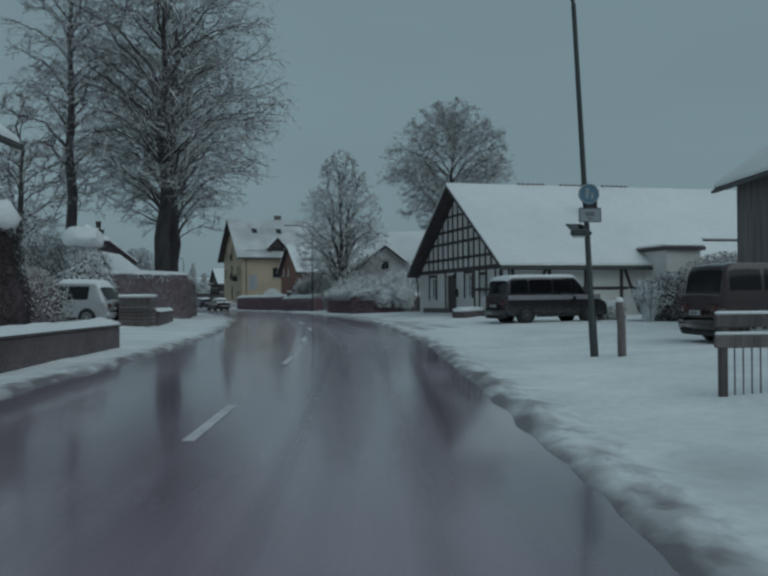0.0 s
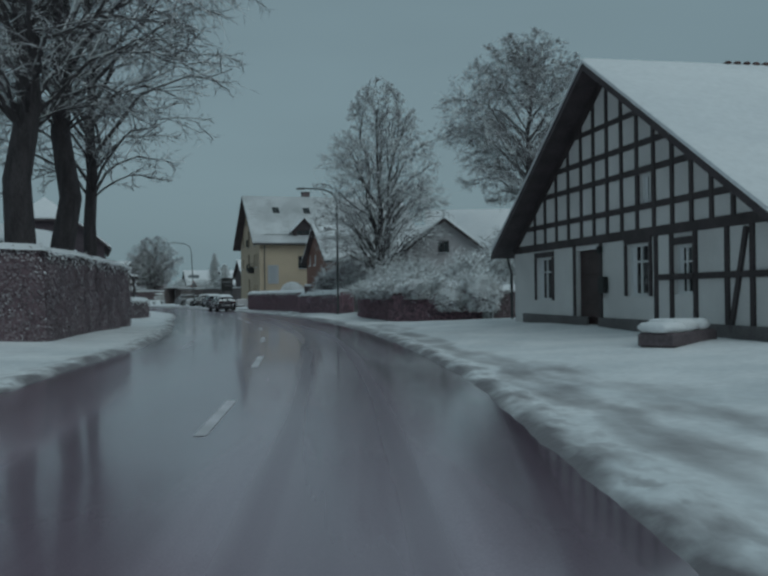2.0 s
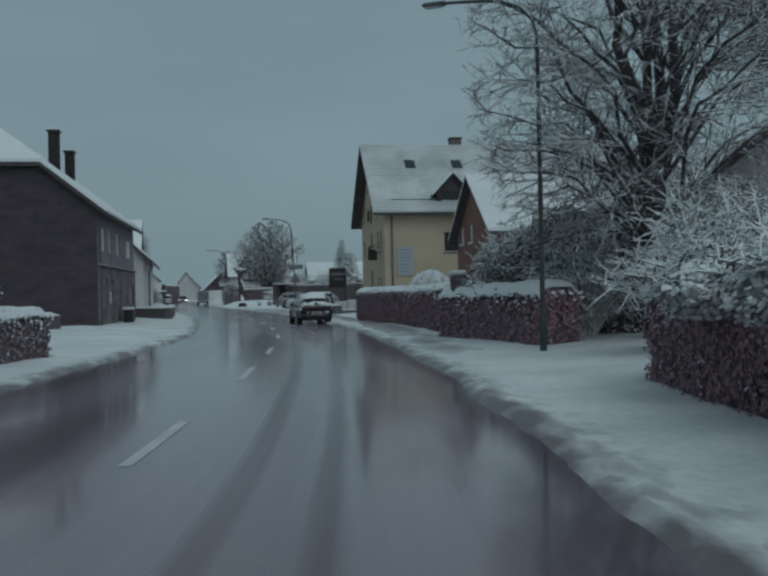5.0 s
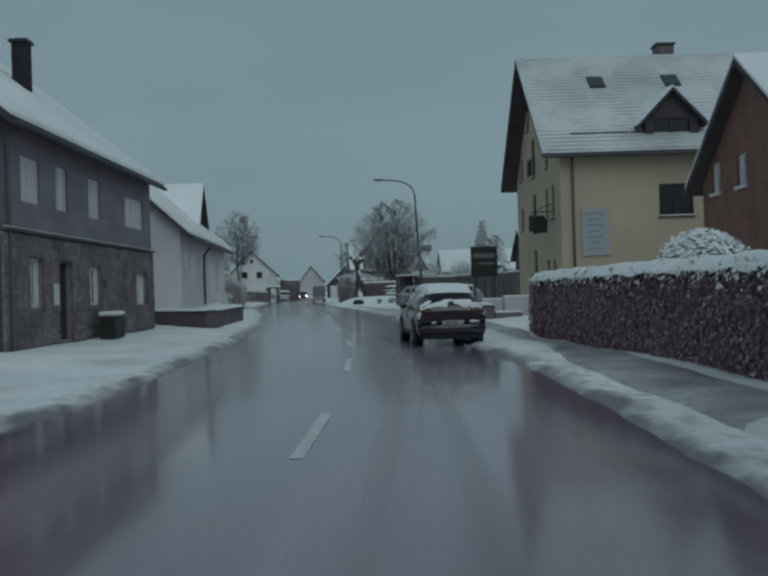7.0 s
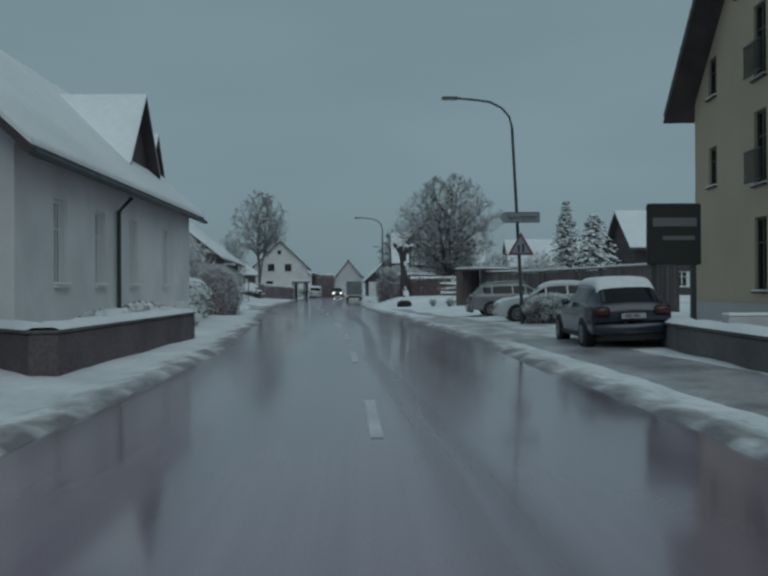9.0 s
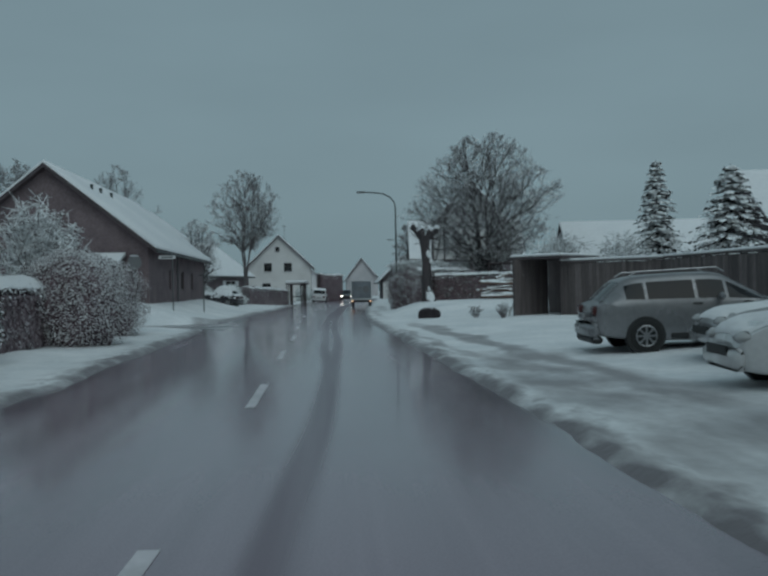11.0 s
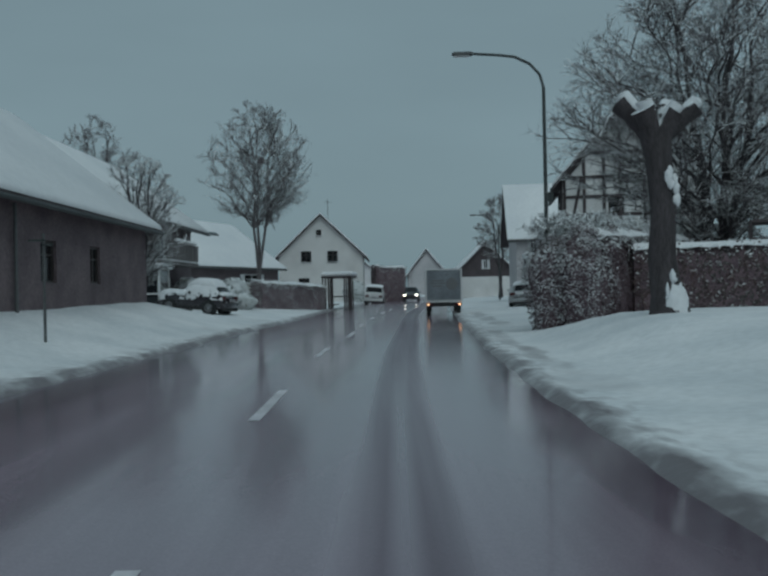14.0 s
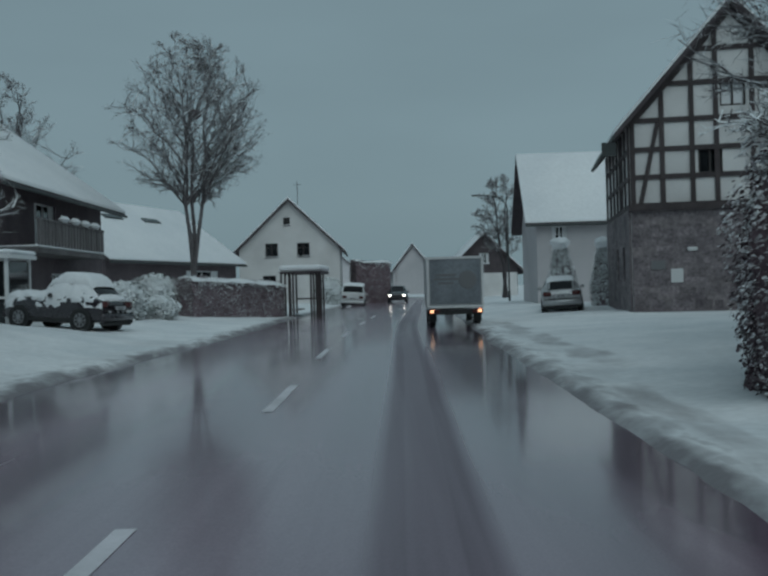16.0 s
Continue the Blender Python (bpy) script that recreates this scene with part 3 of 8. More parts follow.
def road_material():
    """Wet asphalt with a film of slush, worn through in the wheel tracks."""
    m = bpy.data.materials.new("wet_asphalt")
    m.use_nodes = True
    n, l = node_chain(m)
    bs = n["Principled BSDF"]
    uv = n.new("ShaderNodeUVMap")
    uv.uv_map = "lane"
    geo = n.new("ShaderNodeNewGeometry")

    def noise_of(scale, sx, sy, detail=5):
        mp = n.new("ShaderNodeMapping")
        mp.inputs["Scale"].default_value = (sx, sy, 1)
        l.new(uv.outputs[0], mp.inputs["Vector"])
        q = n.new("ShaderNodeTexNoise")
        q.inputs["Scale"].default_value, q.inputs["Detail"].default_value = scale, detail
        l.new(mp.outputs[0], q.inputs["Vector"])
        return q.outputs["Fac"]

    def rng(x, a, b, c, d):
        r = n.new("ShaderNodeMapRange")
        for k, v in zip(("From Min", "From Max", "To Min", "To Max"), (a, b, c, d)):
            r.inputs[k].default_value = v
        l.new(x, r.inputs["Value"])
        return r.outputs[0]

    def math2(op, a, b):
        q = n.new("ShaderNodeMath")
        q.operation = op
        for k, v in enumerate((a, b)):
            if isinstance(v, (int, float)):
                q.inputs[k].default_value = v
            else:
                l.new(v, q.inputs[k])
        return q.outputs[0]

    sep = n.new("ShaderNodeSeparateXYZ")
    l.new(uv.outputs[0], sep.inputs[0])
    wob = rng(noise_of(1.0, 0.0, 0.045, 2), 0.3, 0.7, -0.38, 0.38)
    u = math2("ADD", sep.outputs["X"], wob)

    def given(name):
        q = n.new("ShaderNodeAttribute")
        q.attribute_name = name
        return q.outputs["Fac"]

    tracks = None
    # The stripe at 2.75 is a wheel track with a dark reflection painted in.
    for c, w, k in ((2.75, 0.26, 0.5), (-1.15, 0.22, 0.3), (-2.75, 0.26, 0.4)):
        d = math2("ABSOLUTE", math2("SUBTRACT", u, c), 0)
        t = rng(d, 0.4 * w, 1.7 * w, k, 0.0)
        tracks = t if tracks is None else math2("MAXIMUM", tracks, t)
    worn = rng(noise_of(1.0, 0.6, 0.03, 3), 0.36, 0.58, 0.45, 1.0)
    streak = rng(noise_of(1.0, 7.0, 0.04, 2), 0.32, 0.58, 0.72, 1.0)
    tracks = math2("MULTIPLY", math2("MULTIPLY", tracks, worn), streak)
    off = math2("ABSOLUTE", math2("ADD", given("track_off"), rng(noise_of(1.0, 0.0, 0.06, 3), 0.3, 0.7, -0.05, 0.05)), 0)
    line = rng(math2("ABSOLUTE", math2("SUBTRACT", off, given("track_apart")), 0), 0.06, 0.20, 1.0, 0.0)
    fill = math2("MULTIPLY", rng(math2("SUBTRACT", off, given("track_apart")), -0.04, 0.06, 1.0, 0.0), given("track_fill"))
    pressed = math2("MULTIPLY", math2("MULTIPLY", math2("MAXIMUM", line, fill), given("track_dark")), rng(noise_of(1.0, 2.5, 0.05, 3), 0.32, 0.55, 0.55, 1.0))
    tracks = math2("MAXIMUM", tracks, pressed)
    patch = math2("MULTIPLY", rng(noise_of(0.9, 1.0, 0.05), 0.36, 0.62, 0.6, 1.0), rng(noise_of(1.0, 3.2, 0.05, 3), 0.35, 0.6, 0.84, 1.0))
    slush = math2("MULTIPLY", math2("SUBTRACT", 1.0, tracks), patch)
    bare = rng(math2("ADD", math2("ABSOLUTE", sep.outputs["X"], 0), rng(noise_of(0.8, 1, 0.25), 0.3, 0.7, -0.35, 0.35)), 2.9, 3.3, 1.0, 0.25)
    slush = math2("MULTIPLY", slush, bare)
    mx = n.new("ShaderNodeMix")
    mx.data_type = "RGBA"
    # Both asphalt colours carry a purple cast that paints in the windscreen's dashboard reflection.
    mx.inputs[6].default_value, mx.inputs[7].default_value = (0.100, 0.068, 0.094, 1), (0.315, 0.238, 0.292, 1)
    l.new(slush, mx.inputs[0])
    gr = n.new("ShaderNodeTexNoise")
    gr.inputs["Scale"].default_value, gr.inputs["Detail"].default_value = 60, 3
    l.new(geo.outputs["Position"], gr.inputs["Vector"])
    mul = n.new("ShaderNodeMix")
    mul.data_type, mul.blend_type = "RGBA", "MULTIPLY"
    mul.inputs[0].default_value = 1.0
    l.new(mx.outputs[2], mul.inputs[6])
    l.new(rng(gr.outputs["Fac"], 0.3, 0.7, 0.9, 1.08), mul.inputs[7])
    l.new(mul.outputs[2], bs.inputs["Base Color"])
    rough = math2("ADD", rng(noise_of(0.4, 1, 0.12), 0.35, 0.65, 0.07, 0.17), math2("MULTIPLY", slush, 0.12))
    l.new(math2("ADD", rough, math2("MULTIPLY", pressed, 0.35)), bs.inputs["Roughness"])
    l.new(rng(pressed, 0, 1, 0.5, 0.22), bs.inputs["Specular IOR Level"])
    l.new(rng(pressed, 0, 1, 0.42, 0.0), bs.inputs["Coat Weight"])
    bs.inputs["Coat Roughness"].default_value = 0.08
    bp = n.new("ShaderNodeBump")
    bp.inputs["Strength"].default_value, bp.inputs["Distance"].default_value = 0.05, 0.02
    l.new(math2("ADD", noise_of(2.0, 1, 0.5), math2("MULTIPLY", gr.outputs["Fac"], 0.03)), bp.inputs["Height"])
    l.new(bp.outputs[0], bs.inputs["Normal"])
    return m


def strip(name, u0, u1, y0, y1, lift, material, label, category, cols=6, kind="structure", parent=None):
    """A ribbon that follows the road."""
    idx = [i for i in range(len(RX)) if y0 <= RY[i] <= y1]
    vs, fs, uv, marks = [], [], [], []
    for i in idx:
        for c in range(cols + 1):
            u = u0 + (u1 - u0) * c / cols
            camber = 0.012 * max(0, 1 - (u / HALF) ** 2)
            vs.append((RX[i] + u * TY[i], RY[i] - u * TX[i], level(RY[i]) + lift + camber))
            uv.append((u, RS[i]))
            marks.append((u - table(TRACK_MIDDLE, RY[i]), table(TRACK_APART, RY[i]), table(TRACK_DARK, RY[i]), table(TRACK_FILL, RY[i])))
    n = cols + 1
    for r in range(len(idx) - 1):
        for c in range(cols):
            a = r * n + c
            fs.append((a, a + 1, a + n + 1, a + n))
    me = bpy.data.meshes.new(name)
    me.from_pydata(vs, [], fs)
    lay = me.uv_layers.new(name="lane")
    ix = np.zeros(len(me.loops), dtype=np.int32)
    me.loops.foreach_get("vertex_index", ix)
    lay.data.foreach_set("uv", np.array(uv, dtype=np.float32)[ix].ravel())
    me.polygons.foreach_set("use_smooth", [True] * len(me.polygons))
    for k, nm in enumerate(("track_off", "track_apart", "track_dark", "track_fill")):
        me.attributes.new(nm, "FLOAT", "POINT").data.foreach_set("value", [q[k] for q in marks])
    me.materials.append(material)
    ob = new(name, me)
    if parent is not None:
        ob.parent = parent
        return ob
    return tagged(ob, label, category, kind=kind)


build_ground()
ROAD_MAT = road_material()
road = strip("road", -4.95, 4.95, -90, 400, 0.0, ROAD_MAT, "wet asphalt village road with slush and wheel tracks", "road", cols=14)

# side road that joins from the left
(sx, sy), (vx, vy), shw = SIDE_ROAD
g = Geo()
for k in range(10):
    d = 1.0 + k * 4.5
    hw = shw + 0.5 + max(0, 6.5 - d) * 0.95
    for c in (-1, -0.33, 0.33, 1):
        x, y = sx + vx * d - vy * hw * c, sy + vy * d + vx * hw * c
        g.v.append((x, y, level(y) + (-0.012 if abs(across(x, y)[0]) < 5.0 else 0.012)))
for k in range(9):
    for c in range(3):
        a = k * 4 + c
        g.f.append((a, a + 1, a + 5, a + 4))
SLUSH = mat("slush_asphalt", (0.21, 0.195, 0.21), 0.28, var=0.25, big=0.5, fine=9, second=(0.40, 0.385, 0.40), bump=0.3)
tagged(part("side_road", g, SLUSH), "slushy asphalt side road joining the village road", "road", kind="structure")

# wet pavement beside the yellow house
PAVING = mat("slush_paving", (0.23, 0.215, 0.23), 0.36, var=0.25, big=0.7, fine=9, second=(0.55, 0.53, 0.55), bump=0.3)
INNER = [(80, 3.98), (103, 3.98), (107, 4.6), (114, 4.7), (118, 4.1), (140, 4.0)]
OUTER = [(92, 5.5), (104, 5.6), (107, 5.2), (110, 5.0), (113, 5.6), (122, 6.2), (132, 5.6), (140, 5.2)]
g, n_pave = Geo(), 9
pave = np.arange(93.3, 131, 0.4)
for y in pave:
    i = int(np.argmin(np.abs(RY - y)))
    near, far = table(INNER, y), table(OUTER, y)
    for c in range(n_pave):
        u = near + (far - near) * c / (n_pave - 1) + 0.07 * noise.noise((y * 0.9, c * 0.4, 2))
        x, yy = RX[i] + u * TY[i] + TX[i] * (y - RY[i]), RY[i] - u * TX[i] + TY[i] * (y - RY[i])
        g.v.append((x, yy, ground(x, yy) + (0.03 - 0.055 * soft_step((99.5 - y) / 6) + 0.05 * soft_step((102 - y) / 5) * noise.noise((x * 1.3, yy * 0.8, 7)) if 0 < c < n_pave - 1 else -0.05)))
for r in range(len(pave) - 1):
    for c in range(n_pave - 1):
        a = r * n_pave + c
        g.f.append((a, a + 1, a + n_pave + 1, a + n_pave))
tagged(part("pavement", g, PAVING, smooth=60), "wet asphalt footpath with thin grey slush", "pavement", kind="structure")

# dashed white centre line
LINE_WHITE = mat("worn_road_paint", (0.72, 0.68, 0.72), 0.45, var=0.10, big=1.5, fine=20, second=(0.50, 0.48, 0.50), bump=0)
DASHES = [(-8.6, 0), (0.6, 0), (9.9, 0), (19.7, 0.05), (29.2, -0.03), (38.1, 0.22), (46.3, 0.2), (55.4, 0.05), (64.4, 0.1), (74.0, -0.08), (82, 0), (89.5, 0.05), (96.9, 0.13), (104.9, 0.13), (112, 0.2), (119.4, 0.1), (126.8, 0), (134.3, -0.05), (141.7, -0.05),
          (148.9, -0.05), (155.8, 0.05), (163.2, 0.03), (170.4, -0.04), (177.6, -0.08), (184.6, 0.08), (192, 0), (199.4, 0), (207, 0), (214, 0)]
for y, ud in DASHES:
    i = int(np.argmin(np.abs(RY - y)))
    g = Geo()
    half = 1.45
    for a in (-half, -half / 3, half / 3, half):
        for w in (ud - 0.065, ud + 0.065):
            g.v.append((RX[i] + TX[i] * a + TY[i] * w, RY[i] + TY[i] * a - TX[i] * w, level(RY[i] + TY[i] * a) + 0.0165))
    g.f += [(0, 1, 3, 2), (2, 3, 5, 4), (4, 5, 7, 6)]
    part("lane_dash", g, LINE_WHITE, road)


# ---------- builders: houses ----------
def clip(poly, a, b, c):
    """The part of a 2D polygon where a*u + b*z <= c."""
    out = []
    for p, q in zip(poly, poly[1:] + poly[:1]):
        dp, dq = a * p[0] + b * p[1] - c, a * q[0] + b * q[1] - c
        if dp <= 0:
            out.append(p)
        if dp * dq < 0:
            t = dp / (dp - dq)
            out.append((p[0] + t * (q[0] - p[0]), p[1] + t * (q[1] - p[1])))
    return out


def wall_geo(m, width, height, openings, limits, thick=0.3):
    """A wall in the plane of m's x and z, inside along its y, with real openings. limits: half planes that cut it under the roof."""
    g = Geo()
    us = sorted({0, width, *[v for o in openings for v in (o[0], o[0] + o[2])]})
    zs = sorted({0, height, *[v for o in openings for v in (o[1], o[1] + o[3])]})
    for u0, u1 in zip(us, us[1:]):
        for z0, z1 in zip(zs, zs[1:]):
            cu, cz = (u0 + u1) / 2, (z0 + z1) / 2
            if any(o[0] < cu < o[0] + o[2] and o[1] < cz < o[1] + o[3] for o in openings):
                continue
            p = [(u0, z0), (u1, z0), (u1, z1), (u0, z1)]
            for lim in limits:
                p = clip(p, *lim) if p else p
            if len(p) >= 3:
                g.poly([m @ Vector((u, 0, z)) for u, z in p])
                g.poly([m @ Vector((u, thick, z)) for u, z in reversed(p)])
    for o in openings:
        c = [(o[0], o[1]), (o[0] + o[2], o[1]), (o[0] + o[2], o[1] + o[3]), (o[0], o[1] + o[3])]
        for a, b in zip(c, c[1:] + c[:1]):
            g.poly([m @ Vector((a[0], 0, a[1])), m @ Vector((b[0], 0, b[1])), m @ Vector((b[0], thick, b[1])), m @ Vector((a[0], thick, a[1]))])
    for u0, u1 in zip(us, us[1:]):
        g.poly([m @ Vector((u0, 0, 0)), m @ Vector((u1, 0, 0)), m @ Vector((u1, thick, 0)), m @ Vector((u0, thick, 0))])
    return weld(g)


def weld(g):
    """The same mesh with points that coincide made one."""
    seen, where, out = {}, [], Geo()
    for p in g.v:
        k = (round(p[0], 3), round(p[1], 3), round(p[2], 3))
        if k not in seen:
            seen[k] = len(out.v)
            out.v.append(p)
        where.append(seen[k])
    for f in g.f:
        q = []
        for i in f:
            if where[i] not in q:
                q.append(where[i])
        if len(q) >= 3:
            out.f.append(tuple(q))
    return out


def add_window(house, m, o, frame_mat, depth=0.12, pane_mat=None, cross=True, sill=True, lintel=None):
    """A window set into the opening o of the wall plane m."""
    u, z, w, h = o[:4]
    win = part("window", Geo().box((u + w / 2, depth + 0.03, z + h / 2), (w - 0.02, 0.02, h - 0.02), m=m), pane_mat or GLASS, house)
    g, b = Geo(), 0.075
    for c, s in (((u + b / 2, z + h / 2), (b, h)), ((u + w - b / 2, z + h / 2), (b, h)), ((u + w / 2, z + b / 2), (w - 2 * b, b)), ((u + w / 2, z + h - b / 2), (w - 2 * b, b))):
        g.box((c[0], depth, c[1]), (s[0], 0.07, s[1]), m=m)
    if cross and w > 0.55:
        g.box((u + w / 2, depth, z + h / 2), (0.07, 0.06, h - 2 * b), m=m)
        if h > 1.1:
            g.box((u + w / 4 + 0.01, depth, z + h * 0.66), (w / 2 - b - 0.04, 0.05, 0.05), m=m)
            g.box((u + w * 0.75 - 0.01, depth, z + h * 0.66), (w / 2 - b - 0.04, 0.05, 0.05), m=m)
    part("window_frame", g, frame_mat, win)
    if frame_mat is FRAME_WHITE and pane_mat is None and w > 0.7:
        for c in (u + b + w * 0.10, u + w - b - w * 0.10):
            part("curtain", Geo().box((c, depth + 0.008, z + h / 2), (w * 0.19, 0.012, h - 2 * b), m=m), BLIND, win)
    if sill:
        part("window_sill", Geo().box((u + w / 2, -0.02, z - 0.03), (w + 0.12, 0.16, 0.05), m=m), frame_mat, win)
        part("sill_snow", Geo().box((u + w / 2, -0.03, z + 0.025), (w + 0.10, 0.15, 0.06), bev=0.025, m=m), SNOW, win)
    if lintel is not None:
        part("surround", Geo().box((u + w / 2, -0.02, z + h + 0.10), (w + 0.3, 0.06, 0.18), m=m).box((u - 0.08, -0.02, z + h / 2), (0.14, 0.06, h), m=m).box((u + w + 0.08, -0.02, z + h / 2), (0.14, 0.06, h), m=m), lintel, win)
    return win


def add_door(house, m, o, material, depth=0.15):
    u, z, w, h = o[:4]
    door = part("door", Geo().box((u + w / 2, depth, z + h / 2), (w - 0.04, 0.06, h - 0.02), m=m), material, house)
    g = Geo()
    for k in range(3):
        g.box((u + w / 2, depth - 0.035, z + h * (0.2 + 0.29 * k)), (w * 0.66, 0.02, h * 0.22), m=m, bev=0.008)
    part("door_panel", g, material, door)
    part("door_handle", Geo().box((u + w * 0.86, depth - 0.07, z + h * 0.5), (0.03, 0.08, 0.14), m=m, bev=0.01), METAL, door)
    return door


class House:
    """A gabled house. corner: a ground corner; aim: direction (degrees from +x, counter-clockwise) of the gable wall; the ridge runs 90 degrees to side (+1 left, -1 right) of it."""

    def __init__(self, name, label, category, corner, aim, width, length, eave, ridge, wall_mat, side=1, base=None, over=0.5, gable_over=0.5, openings=None,
                 frame=FRAME_WHITE, soffit=SOFFIT, roof_mat=TILE, snow=0.16, half_hip=0.0, sunk=0.6, group="", wall_mats=None, gutters=True, verge_mat=None, snow_mat=None, panes=None, sills=True, lintel=None):
        z0 = base if base is not None else ground(corner[0], corner[1]) - 0.05
        a = radians(aim)
        i, j = Vector((math.cos(a), math.sin(a), 0)), Vector((-math.sin(a) * side, math.cos(a) * side, 0))
        self.m = Matrix(((i.x, j.x, 0, corner[0]), (i.y, j.y, 0, corner[1]), (0, 0, 1, z0), (0, 0, 0, 1)))
        self.ob = empty(name, label, category, group)
        self.w, self.l, self.eave, self.ridge, self.sunk = width, length, eave, ridge, sunk
        m, hgt = self.m, ridge - eave
        sl = hgt / (width / 2)
        cut = [(-sl, 1, eave + sunk), (sl, 1, eave + sunk + 2 * hgt)]
        low = Matrix.Translation((0, 0, -sunk))
        hip_z = ridge - half_hip
        planes = {
            "g0": (m @ low, width, ridge + sunk, cut + ([(0, 1, hip_z + sunk)] if half_hip else [])),
            "g1": (m @ Matrix.Translation((0, length, 0)) @ Matrix.Scale(-1, 4, (0, 1, 0)) @ low, width, ridge + sunk, cut),
            "s0": (m @ Matrix(((0, 1, 0, 0), (1, 0, 0, 0), (0, 0, 1, 0), (0, 0, 0, 1))) @ low, length, eave + sunk, []),
            "s1": (m @ Matrix(((0, -1, 0, width), (1, 0, 0, 0), (0, 0, 1, 0), (0, 0, 0, 1))) @ low, length, eave + sunk, []),
        }
        self.planes = {k: v[0] @ Matrix.Translation((0, 0, sunk)) for k, v in planes.items()}
        openings = openings or {}
        for k, (pm, wd, ht, lim) in planes.items():
            ops = [(o[0], o[1] + sunk, o[2], o[3]) for o in openings.get(k, [])]
            part("wall", wall_geo(pm, wd, ht, ops, lim), (wall_mats or {}).get(k, wall_mat), self.ob)
            for o in openings.get(k, []):
                kind = o[4] if len(o) > 4 else "window"
                if kind == "door":
                    add_door(self.ob, self.planes[k], o, DOOR_DARK)
                elif kind == "blind":
                    add_window(self.ob, self.planes[k], o, frame, pane_mat=BLIND, sill=sills, lintel=lintel)
                elif kind == "hole":
                    pass
                else:
                    add_window(self.ob, self.planes[k], o, frame, sill=sills, pane_mat=panes, lintel=lintel)
        # roof: two thick slopes, and the snow on them
        ze, t = eave - over * sl, 0.22
        hj = half_hip / 1.2 if half_hip else -gable_over
        for s in (0, 1):
            x0, xm = (-over, width / 2) if s == 0 else (width + over, width / 2)
            pts = [(x0, -gable_over, ze), (x0, length + gable_over, ze), (xm, length + gable_over, ridge)]
            if half_hip:
                xh = xm + (x0 - xm) * (ridge - hip_z) / (ridge - ze)
                pts += [(xm, hj, ridge), (xh, -gable_over, hip_z)]
            else:
                pts += [(xm, -gable_over, ridge)]
            roof = part("roof", Geo().slab([m @ Vector(p) for p in pts], (0, 0, t)), verge_mat or soffit, self.ob)
            if snow:
                part("roof_snow", snow_slope([m @ Vector(p) for p in pts], t + 0.004, snow), snow_mat or ROOF_SNOW, roof, smooth=40)
            if gutters:
                e0, e1 = m @ Vector((x0 + (-0.06 if s == 0 else 0.06), -gable_over, ze + 0.06)), m @ Vector((x0 + (-0.06 if s == 0 else 0.06), length + gable_over, ze + 0.06))
                part("gutter", Geo().tube([e0, e1], 0.07, 8), DARK_METAL, roof)
        if half_hip:
            xl, xr = (width / 2) * (1 - (ridge - hip_z) / hgt * 1.0), width - (width / 2) * (1 - (ridge - hip_z) / hgt)
            tri = [(xl - 0.1, -gable_over, hip_z), (xr + 0.1, -gable_over, hip_z), (width / 2, hj, ridge)]
            hip = part("hip_roof", Geo().slab([m @ Vector(p) for p in tri], (0, 0, t)), verge_mat or soffit, self.ob)
            if snow:
                part("roof_snow", Geo().slab([m @ Vector(p) + Vector((0, 0, t + 0.004)) for p in tri], (0, 0, snow)), ROOF_SNOW, hip)

    def chimney(self, u, v, top, size=0.6, material=BRICK_DARK, cap=True):
        """A chimney at u across and v along the house, up to height top."""
        z = self.eave + (self.ridge - self.eave) * (1 - abs(2 * u / self.w - 1)) - 0.3
        c = part("chimney", Geo().box((u, v, (z + top) / 2), (size, size, top - z), m=self.m, bev=0.02), material, self.ob)
        if cap:
            part("chimney_cap", Geo().box((u, v, top + 0.05), (size + 0.16, size + 0.16, 0.1), m=self.m, bev=0.02), DARK_METAL, c)
            part("cap_snow", Geo().box((u, v, top + 0.144), (size + 0.1, size + 0.1, 0.08), m=self.m, bev=0.03), SNOW, c)
        return c

    def roof_window(self, slope, along, up, w=0.8, h=1.1):
        """A skylight in a slope: metres along the ridge, and up the slope from the eave."""
        sl = math.atan2(self.ridge - self.eave, self.w / 2)
        x0, sg = (0.0, 1) if slope == 0 else (self.w, -1)
        org = self.m @ Matrix.Translation((x0, along, self.eave + 0.30)) @ Matrix.Rotation(-sg * sl, 4, "Y") @ Matrix.Scale(sg, 4, (1, 0, 0))
        win = part("roof_window", Geo().box((up, 0, 0.10), (h, w, 0.10), m=org, bev=0.01), DARK_METAL, self.ob)
        part("pane", Geo().box((up, 0, 0.157), (h - 0.16, w - 0.16, 0.012), m=org), GLASS, win)
        return win

    def beam(self, k, p, q, width=0.17, proud=0.035):
        """A straight timber on wall k from p to q, each (u, z)."""
        du, dz = q[0] - p[0], q[1] - p[1]
        ln, ang = math.hypot(du, dz), math.atan2(dz, du)
        mm = self.planes[k] @ Matrix.Translation(((p[0] + q[0]) / 2, 0, (p[1] + q[1]) / 2)) @ Matrix.Rotation(-ang, 4, "Y")
        return part("beam", Geo().box((0, -proud / 2 + 0.01, 0), (ln, proud + 0.02, width), m=mm), TIMBER, self.ob)


